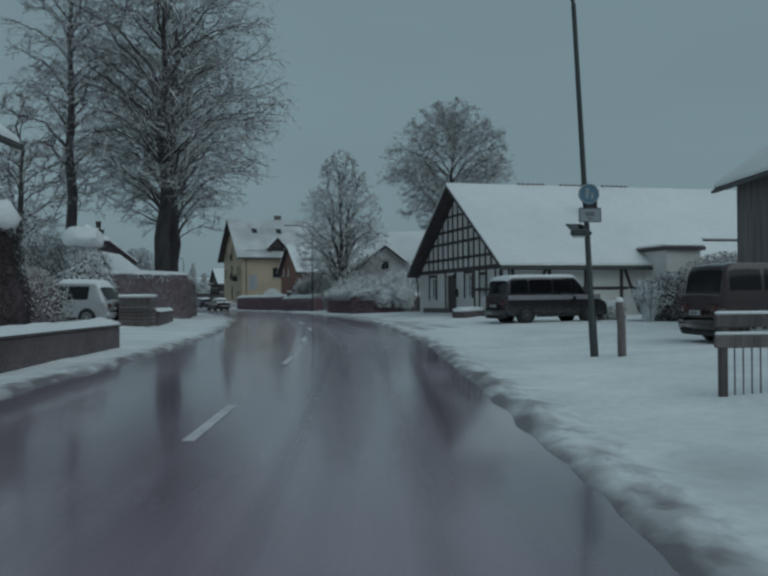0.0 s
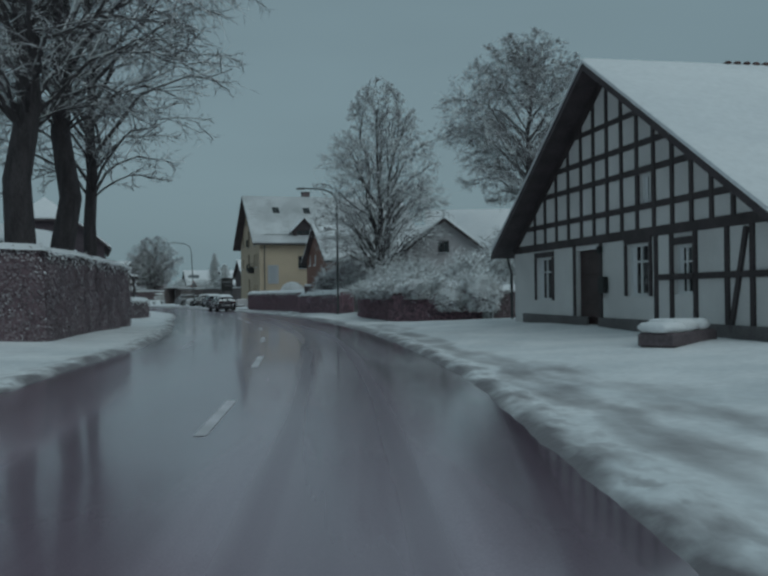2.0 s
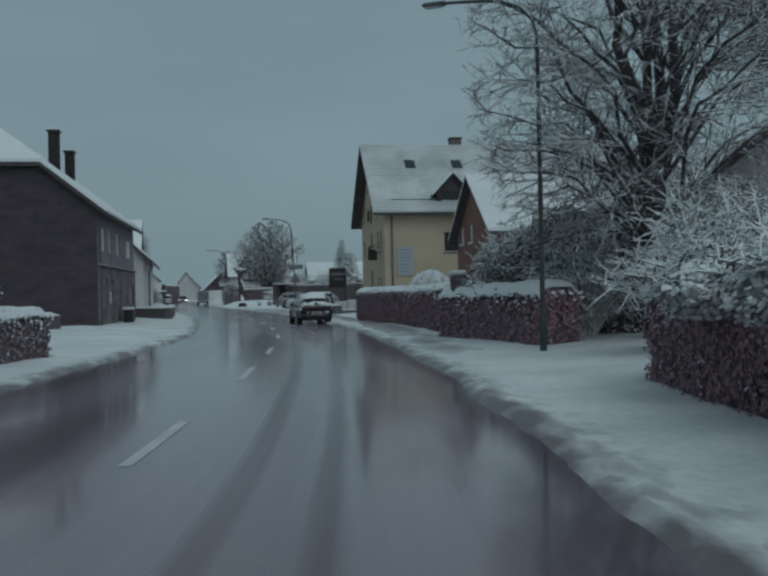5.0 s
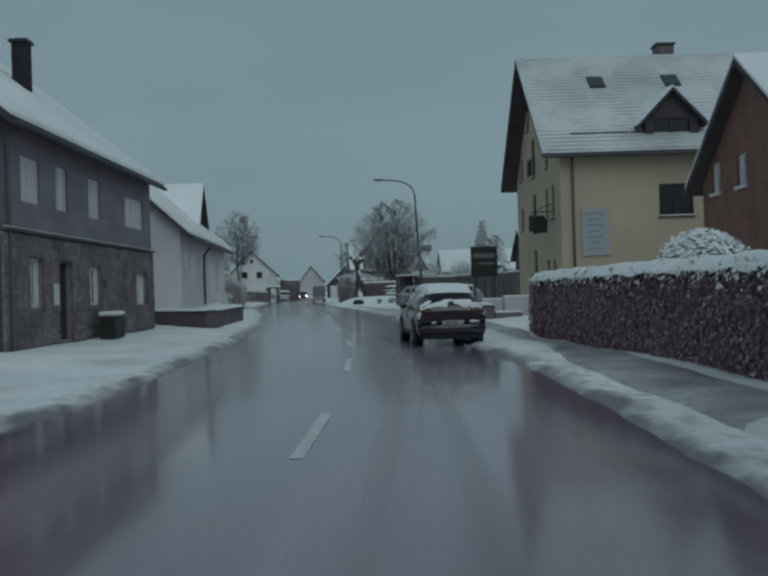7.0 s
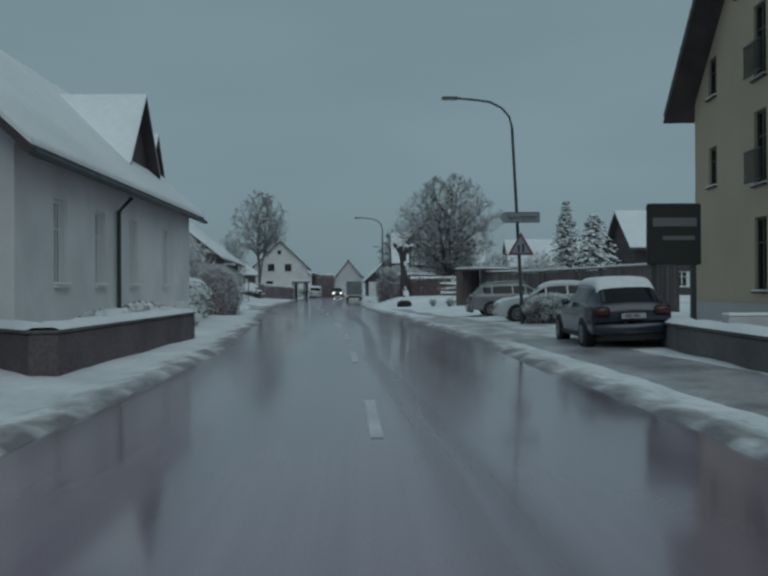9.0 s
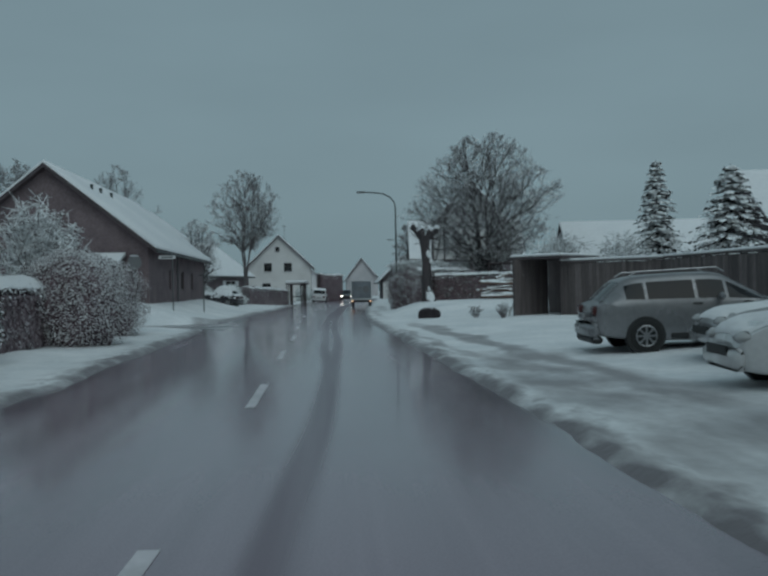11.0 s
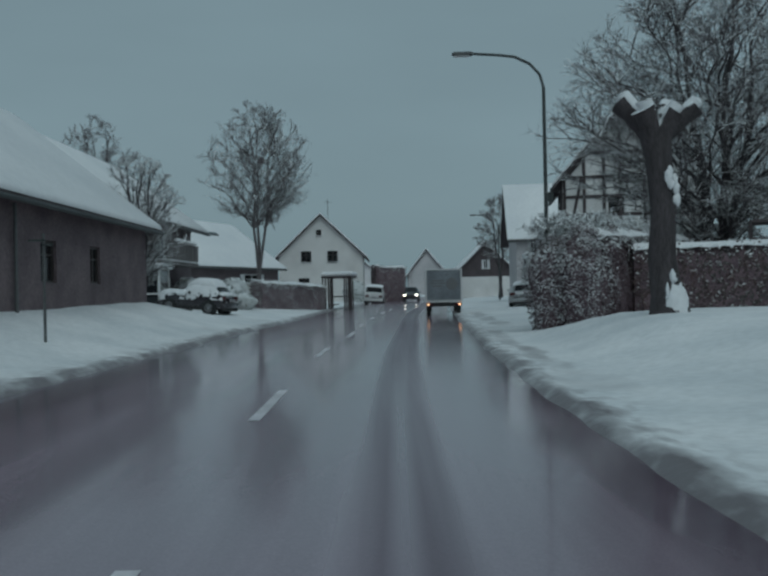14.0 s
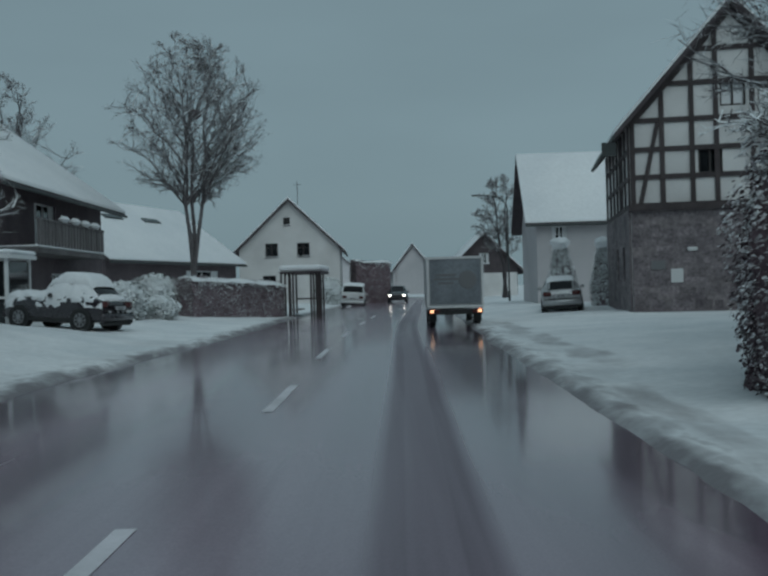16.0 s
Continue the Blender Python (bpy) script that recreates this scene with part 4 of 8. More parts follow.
def snow_slope(pts, lift, depth):
    """Snow lying on a roof slope: a layer with a soft, slightly uneven top and rounded rim."""
    up = Vector((0, 0, 1))
    c = sum(pts, Vector()) / len(pts)
    base = [p + up * lift for p in pts]
    g, n = Geo(), len(pts)
    rim = [b + (b - c - up * lift).normalized() * 0.02 for b in base]
    top = [b - (b - c - up * lift).normalized() * 0.10 + up * depth for b in base]
    mid = [b + up * depth * 0.65 for b in rim]
    g.add(rim + mid + top, [(i, (i + 1) % n, n + (i + 1) % n, n + i) for i in range(n)] + [(n + i, n + (i + 1) % n, 2 * n + (i + 1) % n, 2 * n + i) for i in range(n)] + [tuple(range(2 * n, 3 * n))])
    return g


# ---------- builders: plants ----------
def tree(name, label, x, y, height, radius, trunk, crown_from, seed, limbs=26, sub=8, twigs=7, tips=4, stems=1, twig_mat=None, rise=0.5, tip_r=0.012, droop=0.0, z=None, top=0.9, fork=None, lean=(0, 0), group="", limb_mat=None, wide=0.75):
    """A bare deciduous tree: stems, limbs that reach for the crown's outline, branches and twigs. wide below 1 puts the crown's breadth low."""
    rnd = random.Random(seed)
    z0 = (ground(x, y) if z is None else z) - 0.1
    ob = empty(name, label, "tree", group)
    wood, fine = Geo(), Geo()
    cb, span = crown_from, height - crown_from

    def outline(f, a):
        f = min(0.999, max(0.001, f))
        lump = 1 + 0.16 * noise.noise((math.cos(a) * 1.7 + seed, math.sin(a) * 1.7, f * 4.5)) + 0.07 * noise.noise((math.cos(a) * 5 + seed, math.sin(a) * 5, f * 11))
        return radius * max(0.06, math.sin(math.pi * f ** wide)) ** 0.62 * lump

    def beyond(p, slack=1.0):
        f = (p.z - z0 - cb) / span
        dx, dy = p.x - x, p.y - y
        return f > 0.995 or math.hypot(dx, dy) > outline(max(0.04, f), math.atan2(dy, dx)) * slack

    def jitter(v, a):
        return (v + Vector((rnd.uniform(-a, a), rnd.uniform(-a, a), rnd.uniform(-a, a)))).normalized()

    def blade(p, q, r):
        d = (q - p).normalized()
        u = d.cross(Vector((rnd.uniform(-1, 1), rnd.uniform(-1, 1), rnd.uniform(-1, 1)))).normalized() * (r * 0.85)
        fine.add([p + u, p - u, q], [(0, 1, 2)])

    trunks = []
    for s in range(stems):
        a = 2 * math.pi * (s + rnd.random() * 0.5) / stems
        out = 0.0 if stems == 1 else radius * 0.26
        fk = fork if fork is not None else cb * 0.5
        pts, rad = [Vector((x, y, z0))], [trunk * 1.35]
        hh = height * (top if stems == 1 else rnd.uniform(0.8, 0.93))
        for k in range(1, 10):
            f = k / 9
            zz = hh * f
            o = 0 if stems == 1 else out * max(0, (zz - fk) / (hh - fk)) ** 0.7
            wv = trunk * 0.45 * (1 + f)
            pts.append(Vector((x + o * math.cos(a) + lean[0] * f + rnd.uniform(-1, 1) * wv, y + o * math.sin(a) + lean[1] * f + rnd.uniform(-1, 1) * wv, z0 + zz)))
            rad.append(trunk * (1 if stems == 1 else 0.72) * (1 - 0.93 * f ** 1.05) + 0.015)
        wood.tube(pts, rad, 10, cap=False)
        trunks.append((pts, rad, hh, a))
    count = max(5, limbs // stems)
    for s, (pts, rad, hh, sa) in enumerate(trunks):
        for k in range(count):
            f = (k + rnd.random()) / count
            a = k * 2.4 + s * 1.1 + rnd.uniform(-0.4, 0.4)
            if stems > 1 and math.cos(a - sa) < -0.35:
                a += math.pi
            inner = rnd.uniform(0.7, 1.0)
            tz = cb + span * (0.03 + 0.95 * f)
            tr = outline((tz - cb) / span, a) * inner
            goal = Vector((x + tr * math.cos(a), y + tr * math.sin(a), z0 + tz))
            hz = max(min(cb, hh * 0.45), min(hh * 0.97, tz - rise * tr * (0.8 + 0.5 * f)))
            t = hz / hh * 9
            i0 = min(int(t), 8)
            p = pts[i0].lerp(pts[i0 + 1], t - i0)
            r = rad[i0] + (rad[i0 + 1] - rad[i0]) * (t - i0)
            ln = (goal - p).length
            arch = 0.16 * ln * (1 - f) + droop * 0.4 * ln
            lp, lr = [p], [min(r * 0.6, 0.02 + 0.0095 * ln)]
            for q in range(1, 7):
                g = q / 6
                c = p.lerp(goal, g) + Vector((0, 0, arch * math.sin(math.pi * g ** 0.9)))
                wv = 0.045 * ln * (1 if q < 6 else 0.3)
                lp.append(c + Vector((rnd.uniform(-wv, wv), rnd.uniform(-wv, wv), rnd.uniform(-wv, wv))))
                lr.append(lr[0] + (0.014 - lr[0]) * g)
            wood.tube(lp, lr, 6, cap=False)
            for b in range(sub):
                t2 = 1.2 + 4.8 * (b + rnd.random()) / sub
                i2 = min(int(t2), 5)
                q = lp[i2].lerp(lp[i2 + 1], t2 - i2)
                dd = (lp[i2 + 1] - lp[i2]).normalized()
                d2 = jitter(dd * 0.75 + Vector((rnd.uniform(-1, 1), rnd.uniform(-1, 1), rnd.uniform(-0.5, 0.8) - droop)), 0.15)
                l2 = max(0.5, ln * rnd.uniform(0.26, 0.46) * (1.2 - 0.5 * t2 / 6))
                bp, br, d = [q], [0.016 + 0.006 * l2], d2
                for e in range(4):
                    d = jitter(d + Vector((0, 0, 0.05 - droop * 0.35)), 0.22)
                    nxt = bp[-1] + d * (l2 / 4)
                    if beyond(nxt):
                        break
                    bp.append(nxt)
                    br.append(br[0] + (tip_r - br[0]) * (e + 1) / 4)
                if len(bp) < 2:
                    continue
                fine.tube(bp, br, 3, cap=False)
                m = len(bp) - 1
                for c in range(twigs):
                    t3 = m * (0.15 + 0.85 * (c + rnd.random()) / twigs)
                    i3 = min(int(t3), m - 1)
                    q3 = bp[i3].lerp(bp[i3 + 1], t3 - i3)
                    d3 = jitter((bp[i3 + 1] - bp[i3]).normalized() * 0.8 + Vector((rnd.uniform(-1, 1), rnd.uniform(-1, 1), rnd.uniform(-0.6, 0.8) - droop)), 0.25)
                    l3 = l2 * rnd.uniform(0.26, 0.5)
                    q4 = q3 + d3 * l3
                    if beyond(q4, 1.06):
                        l3 *= 0.4
                        q4 = q3 + d3 * l3
                    q5 = q3.lerp(q4, 0.5) + Vector((rnd.uniform(-1, 1), rnd.uniform(-1, 1), rnd.uniform(-1, 1))) * (0.07 * l3)
                    fine.tube([q3, q5], [tip_r, tip_r * 0.85], 3, cap=False)
                    blade(q5, q4, tip_r * 0.85)
                    for e in range(tips):
                        g = rnd.uniform(0.1, 0.95)
                        q6 = q3.lerp(q5, g * 2) if g < 0.5 else q5.lerp(q4, g * 2 - 1)
                        d4 = jitter((q4 - q3).normalized() + Vector((rnd.uniform(-1, 1), rnd.uniform(-1, 1), rnd.uniform(-0.7, 0.7) - droop)), 0.3)
                        blade(q6, q6 + d4 * (l3 * rnd.uniform(0.35, 0.8)), tip_r * 0.9)
    part("trunk", wood, limb_mat or BARK, ob, smooth=60)
    part("crown", fine, twig_mat or TWIG, ob)
    return ob


def lump(c, r, seed, rough=0.22, nu=18, nv=10, power=1.0):
    """A rounded, uneven lump with its middle and half sizes; power below 1 squares it."""
    g = Geo()
    for v in range(nv + 1):
        b = math.pi * (v / nv - 0.5)
        for u in range(nu):
            a = 2 * math.pi * u / nu
            d = Vector((math.cos(b) * math.cos(a), math.cos(b) * math.sin(a), math.sin(b)))
            q = Vector([math.copysign(abs(k) ** power, k) for k in d])
            f = 1 + rough * noise.noise((d.x * 1.5 + seed, d.y * 1.5, d.z * 1.5)) + 0.4 * rough * noise.noise((d.x * 4 + seed, d.y * 4, d.z * 4))
            g.v.append((c[0] + q.x * r[0] * f, c[1] + q.y * r[1] * f, c[2] + q.z * r[2] * f))
    for v in range(nv):
        for u in range(nu):
            a, b = v * nu + u, v * nu + (u + 1) % nu
            g.f.append((a, b, b + nu, a + nu))
    return g


def leaf_cloud(g, rnd, p, nrm, size):
    """One small bent leaf near p."""
    a = Vector((rnd.gauss(0, 1), rnd.gauss(0, 1), rnd.gauss(0, 1))).normalized()
    t = (nrm.cross(a)).normalized()
    b = (t.cross(nrm) + a * 0.6).normalized()
    s = size * rnd.uniform(0.6, 1.3)
    g.add([p - t * s * 0.5, p + b * s * 0.45, p + t * s * 0.5 + nrm * s * 0.25, p - b * s * 0.45], [(0, 1, 2), (0, 2, 3)])


def hedge(name, label, pts, width, height, leaf_mat, seed, density=90, leaf=0.10, snow=0.14, rough=0.10, group="", taper=0.06, z=None, cap_rough=0.12, frost=9, frost_size=0.08):
    """A clipped hedge along points: dark branches inside, leaves outside, and a cap of snow."""
    rnd = random.Random(seed)
    ob = empty(name, label, "hedge", group)
    core, leaves, cap = Geo(), Geo(), Geo()
    rows = []
    for (x0, y0), (x1, y1) in zip(pts, pts[1:]):
        ln = math.hypot(x1 - x0, y1 - y0)
        n = max(2, int(ln / 0.22))
        for k in range(n + (1 if (x1, y1) == pts[-1] else 0)):
            f = k / n
            rows.append((x0 + (x1 - x0) * f, y0 + (y1 - y0) * f, (x1 - x0) / ln, (y1 - y0) / ln))
    rings = []
    m = 11
    for k, (x, y, tx, ty) in enumerate(rows):
        zz = (ground(x, y) if z is None else z) - 0.08
        end = 0.82 if k in (0, len(rows) - 1) else 1.0
        ring = []
        for c in range(m):
            f = c / (m - 1)
            if f < 0.36:
                u, h = -1, f / 0.36
            elif f > 0.64:
                u, h = 1, (1 - f) / 0.36
            else:
                u, h = -1 + 2 * (f - 0.36) / 0.28, 1
            w = width / 2 * (1 - taper * h * 1.5) * end
            nz = noise.noise((x * 1.3 + u * 3, y * 1.3, h * 3 + seed))
            ring.append(Vector((x + ty * u * w * (1 + rough * nz), y - tx * u * w * (1 + rough * nz), zz + h * height * (1 + 0.5 * rough * nz * (h > 0.9)))))
        rings.append(ring)
    for r in rings:
        core.v.extend([tuple(p) for p in r])
    for k in range(len(rings) - 1):
        for c in range(m - 1):
            a = k * m + c
            core.f.append((a, a + 1, a + m + 1, a + m))
    core.f.append(tuple(range(m)))
    core.f.append(tuple((len(rings) - 1) * m + c for c in reversed(range(m))))
    for k in range(len(rings) - 1):
        for c in range(m - 1):
            p00, p01, p10, p11 = rings[k][c], rings[k][c + 1], rings[k + 1][c], rings[k + 1][c + 1]
            nrm = (p01 - p00).cross(p10 - p00)
            area = nrm.length
            nrm = nrm.normalized() if area > 1e-9 else Vector((0, 0, 1))
            mid = (rings[k][0] + rings[k][-1]) / 2
            if nrm.dot(p00 - Vector((mid.x, mid.y, mid.z + height / 2))) < 0:
                nrm = -nrm
            for _ in range(int(area * density + rnd.random())):
                f, h = rnd.random(), rnd.random()
                p = p00.lerp(p01, f).lerp(p10.lerp(p11, f), h)
                leaf_cloud(leaves, rnd, p + nrm * rnd.uniform(-0.03, 0.11), nrm, leaf)
    for side in (0, -1):
        ring = rings[side]
        ctr = sum(ring, Vector()) / m
        other = sum(rings[1 if side == 0 else -2], Vector()) / m
        out = (ctr - other).normalized()
        for _ in range(int(width * height * density * 1.3)):
            c = rnd.randrange(m)
            p = ctr.lerp(ring[c].lerp(ring[(c + 1) % m], rnd.random()), rnd.random() ** 0.5)
            leaf_cloud(leaves, rnd, p + out * rnd.uniform(-0.02, 0.15), out, leaf)
    if snow:
        cm = 7
        for k, (x, y, tx, ty) in enumerate(rows):
            zz = (ground(x, y) if z is None else z) - 0.08
            for c in range(cm):
                u = -1 + 2 * c / (cm - 1)
                e = 1 - abs(u) ** 3
                if k in (0, len(rows) - 1):
                    e *= 0.25
                nz = noise.noise((x * 1.1, y * 1.1, u + seed)) + 0.5 * noise.noise((x * 2.6, y * 2.6, u * 2 + seed))
                w = width / 2 * (0.78 if k in (0, len(rows) - 1) else 1.0) * (1.05 + 0.10 * noise.noise((x * 1.6, y * 1.6, seed)))
                drop = (0.12 + 0.10 * noise.noise((x * 2.3, y * 2.3, 5 + u))) * (abs(u) > 0.99)
                cap.v.append((x + ty * u * w, y - tx * u * w, zz + height + 0.012 + snow * e * (1 + cap_rough * 6 * nz) - drop))
        for k in range(len(rows) - 1):
            for c in range(cm - 1):
                a = k * cm + c
                cap.f.append((a, a + 1, a + cm + 1, a + cm))
    part("core", core, CORE, ob)
    part("foliage", leaves, leaf_mat, ob)
    if snow:
        part("snow_cap", cap, SNOW, ob, smooth=70)
        fringe = Geo()
        for k, (x, y, tx, ty) in enumerate(rows):
            zz = (ground(x, y) if z is None else z) - 0.08 + height
            reach = frost / 9 * 0.05 + 0.16 * max(0, noise.noise((x * 0.9, y * 0.9, seed + 3)) + 0.3)
            for s in (-1, 1):
                for _ in range(frost):
                    q = rnd.uniform(-0.12, 0.12)
                    w = width / 2 * rnd.uniform(0.97, 1.08) + 0.02
                    p = Vector((x + ty * s * w + tx * q, y - tx * s * w + ty * q, zz - 0.06 - rnd.expovariate(1) * reach))
                    leaf_cloud(fringe, rnd, p, Vector((ty * s, -tx * s, 0.5)).normalized(), frost_size * rnd.uniform(0.6, 1.4))
        for end in (0, -1):
            x, y, tx, ty = rows[end]
            s = -1 if end == 0 else 1
            zz = (ground(x, y) if z is None else z) - 0.08 + height
            for _ in range(int(frost * width * 3)):
                q = rnd.uniform(-0.5, 0.5) * width
                p = Vector((x + ty * q + tx * s * 0.12, y - tx * q + ty * s * 0.12, zz - 0.04 - rnd.expovariate(1) * frost / 9 * 0.08))
                leaf_cloud(fringe, rnd, p, Vector((tx * s, ty * s, 0.5)).normalized(), frost_size * rnd.uniform(0.6, 1.4))
        tagged(part("snow_fringe", fringe, SNOW, ob), kind="stuff")
    return ob


def shrub(name, label, x, y, radius, height, seed, shoots=60, material=None, z=None, group="", tip_r=0.014):
    """A snow-laden bush of many arching shoots."""
    rnd = random.Random(seed)
    z0 = (ground(x, y) if z is None else z) - 0.05
    ob = empty(name, label, "shrub", group)
    g = Geo()
    for k in range(shoots):
        a, tilt = rnd.uniform(0, 2 * math.pi), rnd.uniform(0.05, 1.0)
        reach, up = radius * tilt * rnd.uniform(0.7, 1.1), height * (1 - 0.45 * tilt ** 2) * rnd.uniform(0.75, 1.08)
        p0 = Vector((x + 0.15 * radius * math.cos(a), y + 0.15 * radius * math.sin(a), z0))
        pts = []
        for s in range(5):
            f = s / 4
            pts.append(p0 + Vector((math.cos(a) * reach * f ** 1.3, math.sin(a) * reach * f ** 1.3, up * (1 - (1 - f) ** 1.6))))
        g.tube(pts, [tip_r * 1.6, tip_r * 1.4, tip_r * 1.2, tip_r, tip_r * 0.7], 4, cap=False)
        for b in range(9):
            f = rnd.uniform(0.25, 1.0) * 4
            i = min(int(f), 3)
            q = pts[i].lerp(pts[i + 1], f - i)
            d = Vector((rnd.gauss(0, 1), rnd.gauss(0, 1), rnd.gauss(0.2, 0.7))).normalized()
            l = radius * rnd.uniform(0.15, 0.4)
            e = q + d * l + Vector((0, 0, -0.1 * l))
            g.tube([q, e], [tip_r, tip_r * 0.6], 3, cap=False)
            for c in range(3):
                q2 = q.lerp(e, rnd.random())
                d2 = Vector((rnd.gauss(0, 1), rnd.gauss(0, 1), rnd.gauss(0, 0.7))).normalized() * l * rnd.uniform(0.25, 0.5)
                ax = d2.cross(Vector((0.3, 0.5, 0.81))).normalized() * (tip_r * 0.9)
                ay = ax.cross(d2.normalized())
                g.add([q2 + ax, q2 - ax * 0.5 + ay * 0.87, q2 - ax * 0.5 - ay * 0.87, q2 + d2], [(0, 1, 3), (1, 2, 3), (2, 0, 3)])
    part("twig_mass", g, material or TWIG_THICK, ob)
    return ob


def dome(f):
    """The half width of a bush from its foot (0) to its rounded top (1)."""
    return 0.78 + 0.22 * math.sin(math.pi * f) if f < 0.5 else math.sqrt(max(0, 1 - ((f - 0.5) / 0.5) ** 2.2))


def bullet(f):
    """The half width of a tapering evergreen from its foot (0) to its tip (1)."""
    return (0.84 + 0.16 * math.sin(math.pi * min(1, f * 1.6))) * max(0, 1 - f ** 2.1) ** 0.62


def leafy_bush(name, label, x, y, radius, height, seed, material=None, leaves=2600, leaf=0.13, z=None, group="", category="shrub", cap=0.0):
    """A dense bush or cone of leaf clumps on a dark core, with snow on the outer clumps."""
    rnd = random.Random(seed)
    z0 = (ground(x, y) if z is None else z) - 0.05
    ob = empty(name, label, category, group)
    core, g = Geo(), Geo()
    shape = bullet if name == "conifer" else dome
    nu, nv = 14, 9
    for v in range(nv):
        f = v / (nv - 1)
        rr = shape(f)
        for u in range(nu):
            a = 2 * math.pi * u / nu
            k = 1 + 0.28 * noise.noise((math.cos(a) * 1.6 + seed, math.sin(a) * 1.6, f * 3))
            core.v.append((x + radius * 0.82 * rr * k * math.cos(a), y + radius * 0.82 * rr * k * math.sin(a), z0 + height * f * 0.95))
    for v in range(nv - 1):
        for u in range(nu):
            a, b = v * nu + u, v * nu + (u + 1) % nu
            core.f.append((a, b, b + nu, a + nu))
    for _ in range(leaves):
        f, a = rnd.random() ** 0.9, rnd.uniform(0, 2 * math.pi)
        rr = shape(f)
        k = (1 + 0.28 * noise.noise((math.cos(a) * 1.6 + seed, math.sin(a) * 1.6, f * 3))) * rnd.uniform(0.78, 1.12)
        p = Vector((x + radius * rr * k * math.cos(a), y + radius * rr * k * math.sin(a), z0 + height * f * rnd.uniform(0.95, 1.03)))
        n = Vector((math.cos(a) * 0.7, math.sin(a) * 0.7, 0.5 + f * 0.6)).normalized()
        leaf_cloud(g, rnd, p, n, leaf)
    part("core", core, material if material in (LEAF_SNOWY, NEEDLE, SNOW) else CORE, ob)
    part("foliage", g, material or LEAF_DARK, ob)
    if cap:
        w = radius * (0.62 if name == "conifer" else 0.80)
        part("snow_cap", lump((x, y, z0 + height - cap * (0.75 if name == "conifer" else 0.45)), (w, w, cap), seed, rough=0.35), SNOW, ob, smooth=60)
    return ob


# ---------- builders: street furniture ----------
def street_lamp(name, label, x, y, height, arm, aim, lean=(0, 0), group="street lamps", head=True):
    """A tapered steel post with a curved arm towards aim (degrees from +x)."""
    z0 = ground(x, y) - 0.1
    ob = empty(name, label, "street lamp", group)
    c, s = math.cos(radians(aim)), math.sin(radians(aim))
    pts = [Vector((x + lean[0] * f, y + lean[1] * f, z0 + (height - 1.0) * f)) for f in (0, 0.12, 0.125, 0.5, 1)]
    part("post", Geo().tube(pts, [0.085, 0.085, 0.062, 0.056, 0.048], 10), DARK_METAL, ob, smooth=40)
    b = pts[-1]
    bend = [b + Vector((c * arm * (1 - math.cos(t)) * 0.62, s * arm * (1 - math.cos(t)) * 0.62, 0.95 * math.sin(t))) for t in (0, 0.4, 0.8, 1.2, math.pi / 2)]
    bend.append(bend[-1] + Vector((c * arm * 0.38, s * arm * 0.38, 0.06)))
    part("arm", Geo().tube(bend, 0.04, 8), DARK_METAL, ob, smooth=40)
    if head:
        e = bend[-1]
        m = Matrix.Translation(e) @ Matrix.Rotation(radians(aim), 4, "Z")
        h = part("lamp_head", Geo().box((0.25, 0, 0.0), (0.62, 0.2, 0.11), m=m, bev=0.04), METAL, ob)
        part("lamp_glass", Geo().box((0.28, 0, -0.062), (0.42, 0.15, 0.03), m=m, bev=0.01), LAMP_CLEAR, h)
    return ob


# ---------- builders: vehicles ----------
def stone_wall(house, plane, u0, u1, z0, z1, holes, seed, size=(0.42, 0.30)):
    """Single rough stones set in a wall, in uneven courses round the openings."""
    rnd = random.Random(seed)
    me = Geo().box((0, 0, 0), (1, 1, 1), bev=0.09).mesh("stone", STONE)
    z = z0
    while z < z1 - 0.1:
        hh = min(size[1] * rnd.uniform(0.55, 1.3), z1 - z)
        u = u0
        while u < u1 - 0.08:
            ww = min(size[0] * rnd.uniform(0.4, 1.7), u1 - u)
            for a, b, w, h in holes:
                if z + hh > b - 0.02 and z < b + h + 0.02 and u < a + w + 0.02 and u + ww > a - 0.02:
                    ww = a - 0.02 - u if u < a - 0.14 else -1
                    if ww < 0:
                        u = a + w + 0.03
                    break
            if ww > 0.06:
                ob = new("stone", me)
                ob.parent = house.ob
                ob.matrix_world = house.planes[plane] @ Matrix.Translation((u + ww / 2, -0.056 - rnd.uniform(0, 0.014), z + hh / 2 + rnd.uniform(-0.03, 0.03))) @ Matrix.Rotation(radians(rnd.uniform(-7, 7)), 4, "Y") @ Matrix.Diagonal((ww + rnd.uniform(-0.02, 0.03), 0.05, hh * rnd.uniform(0.86, 1.18), 1))
            if ww > 0:
                u += ww
        z += hh


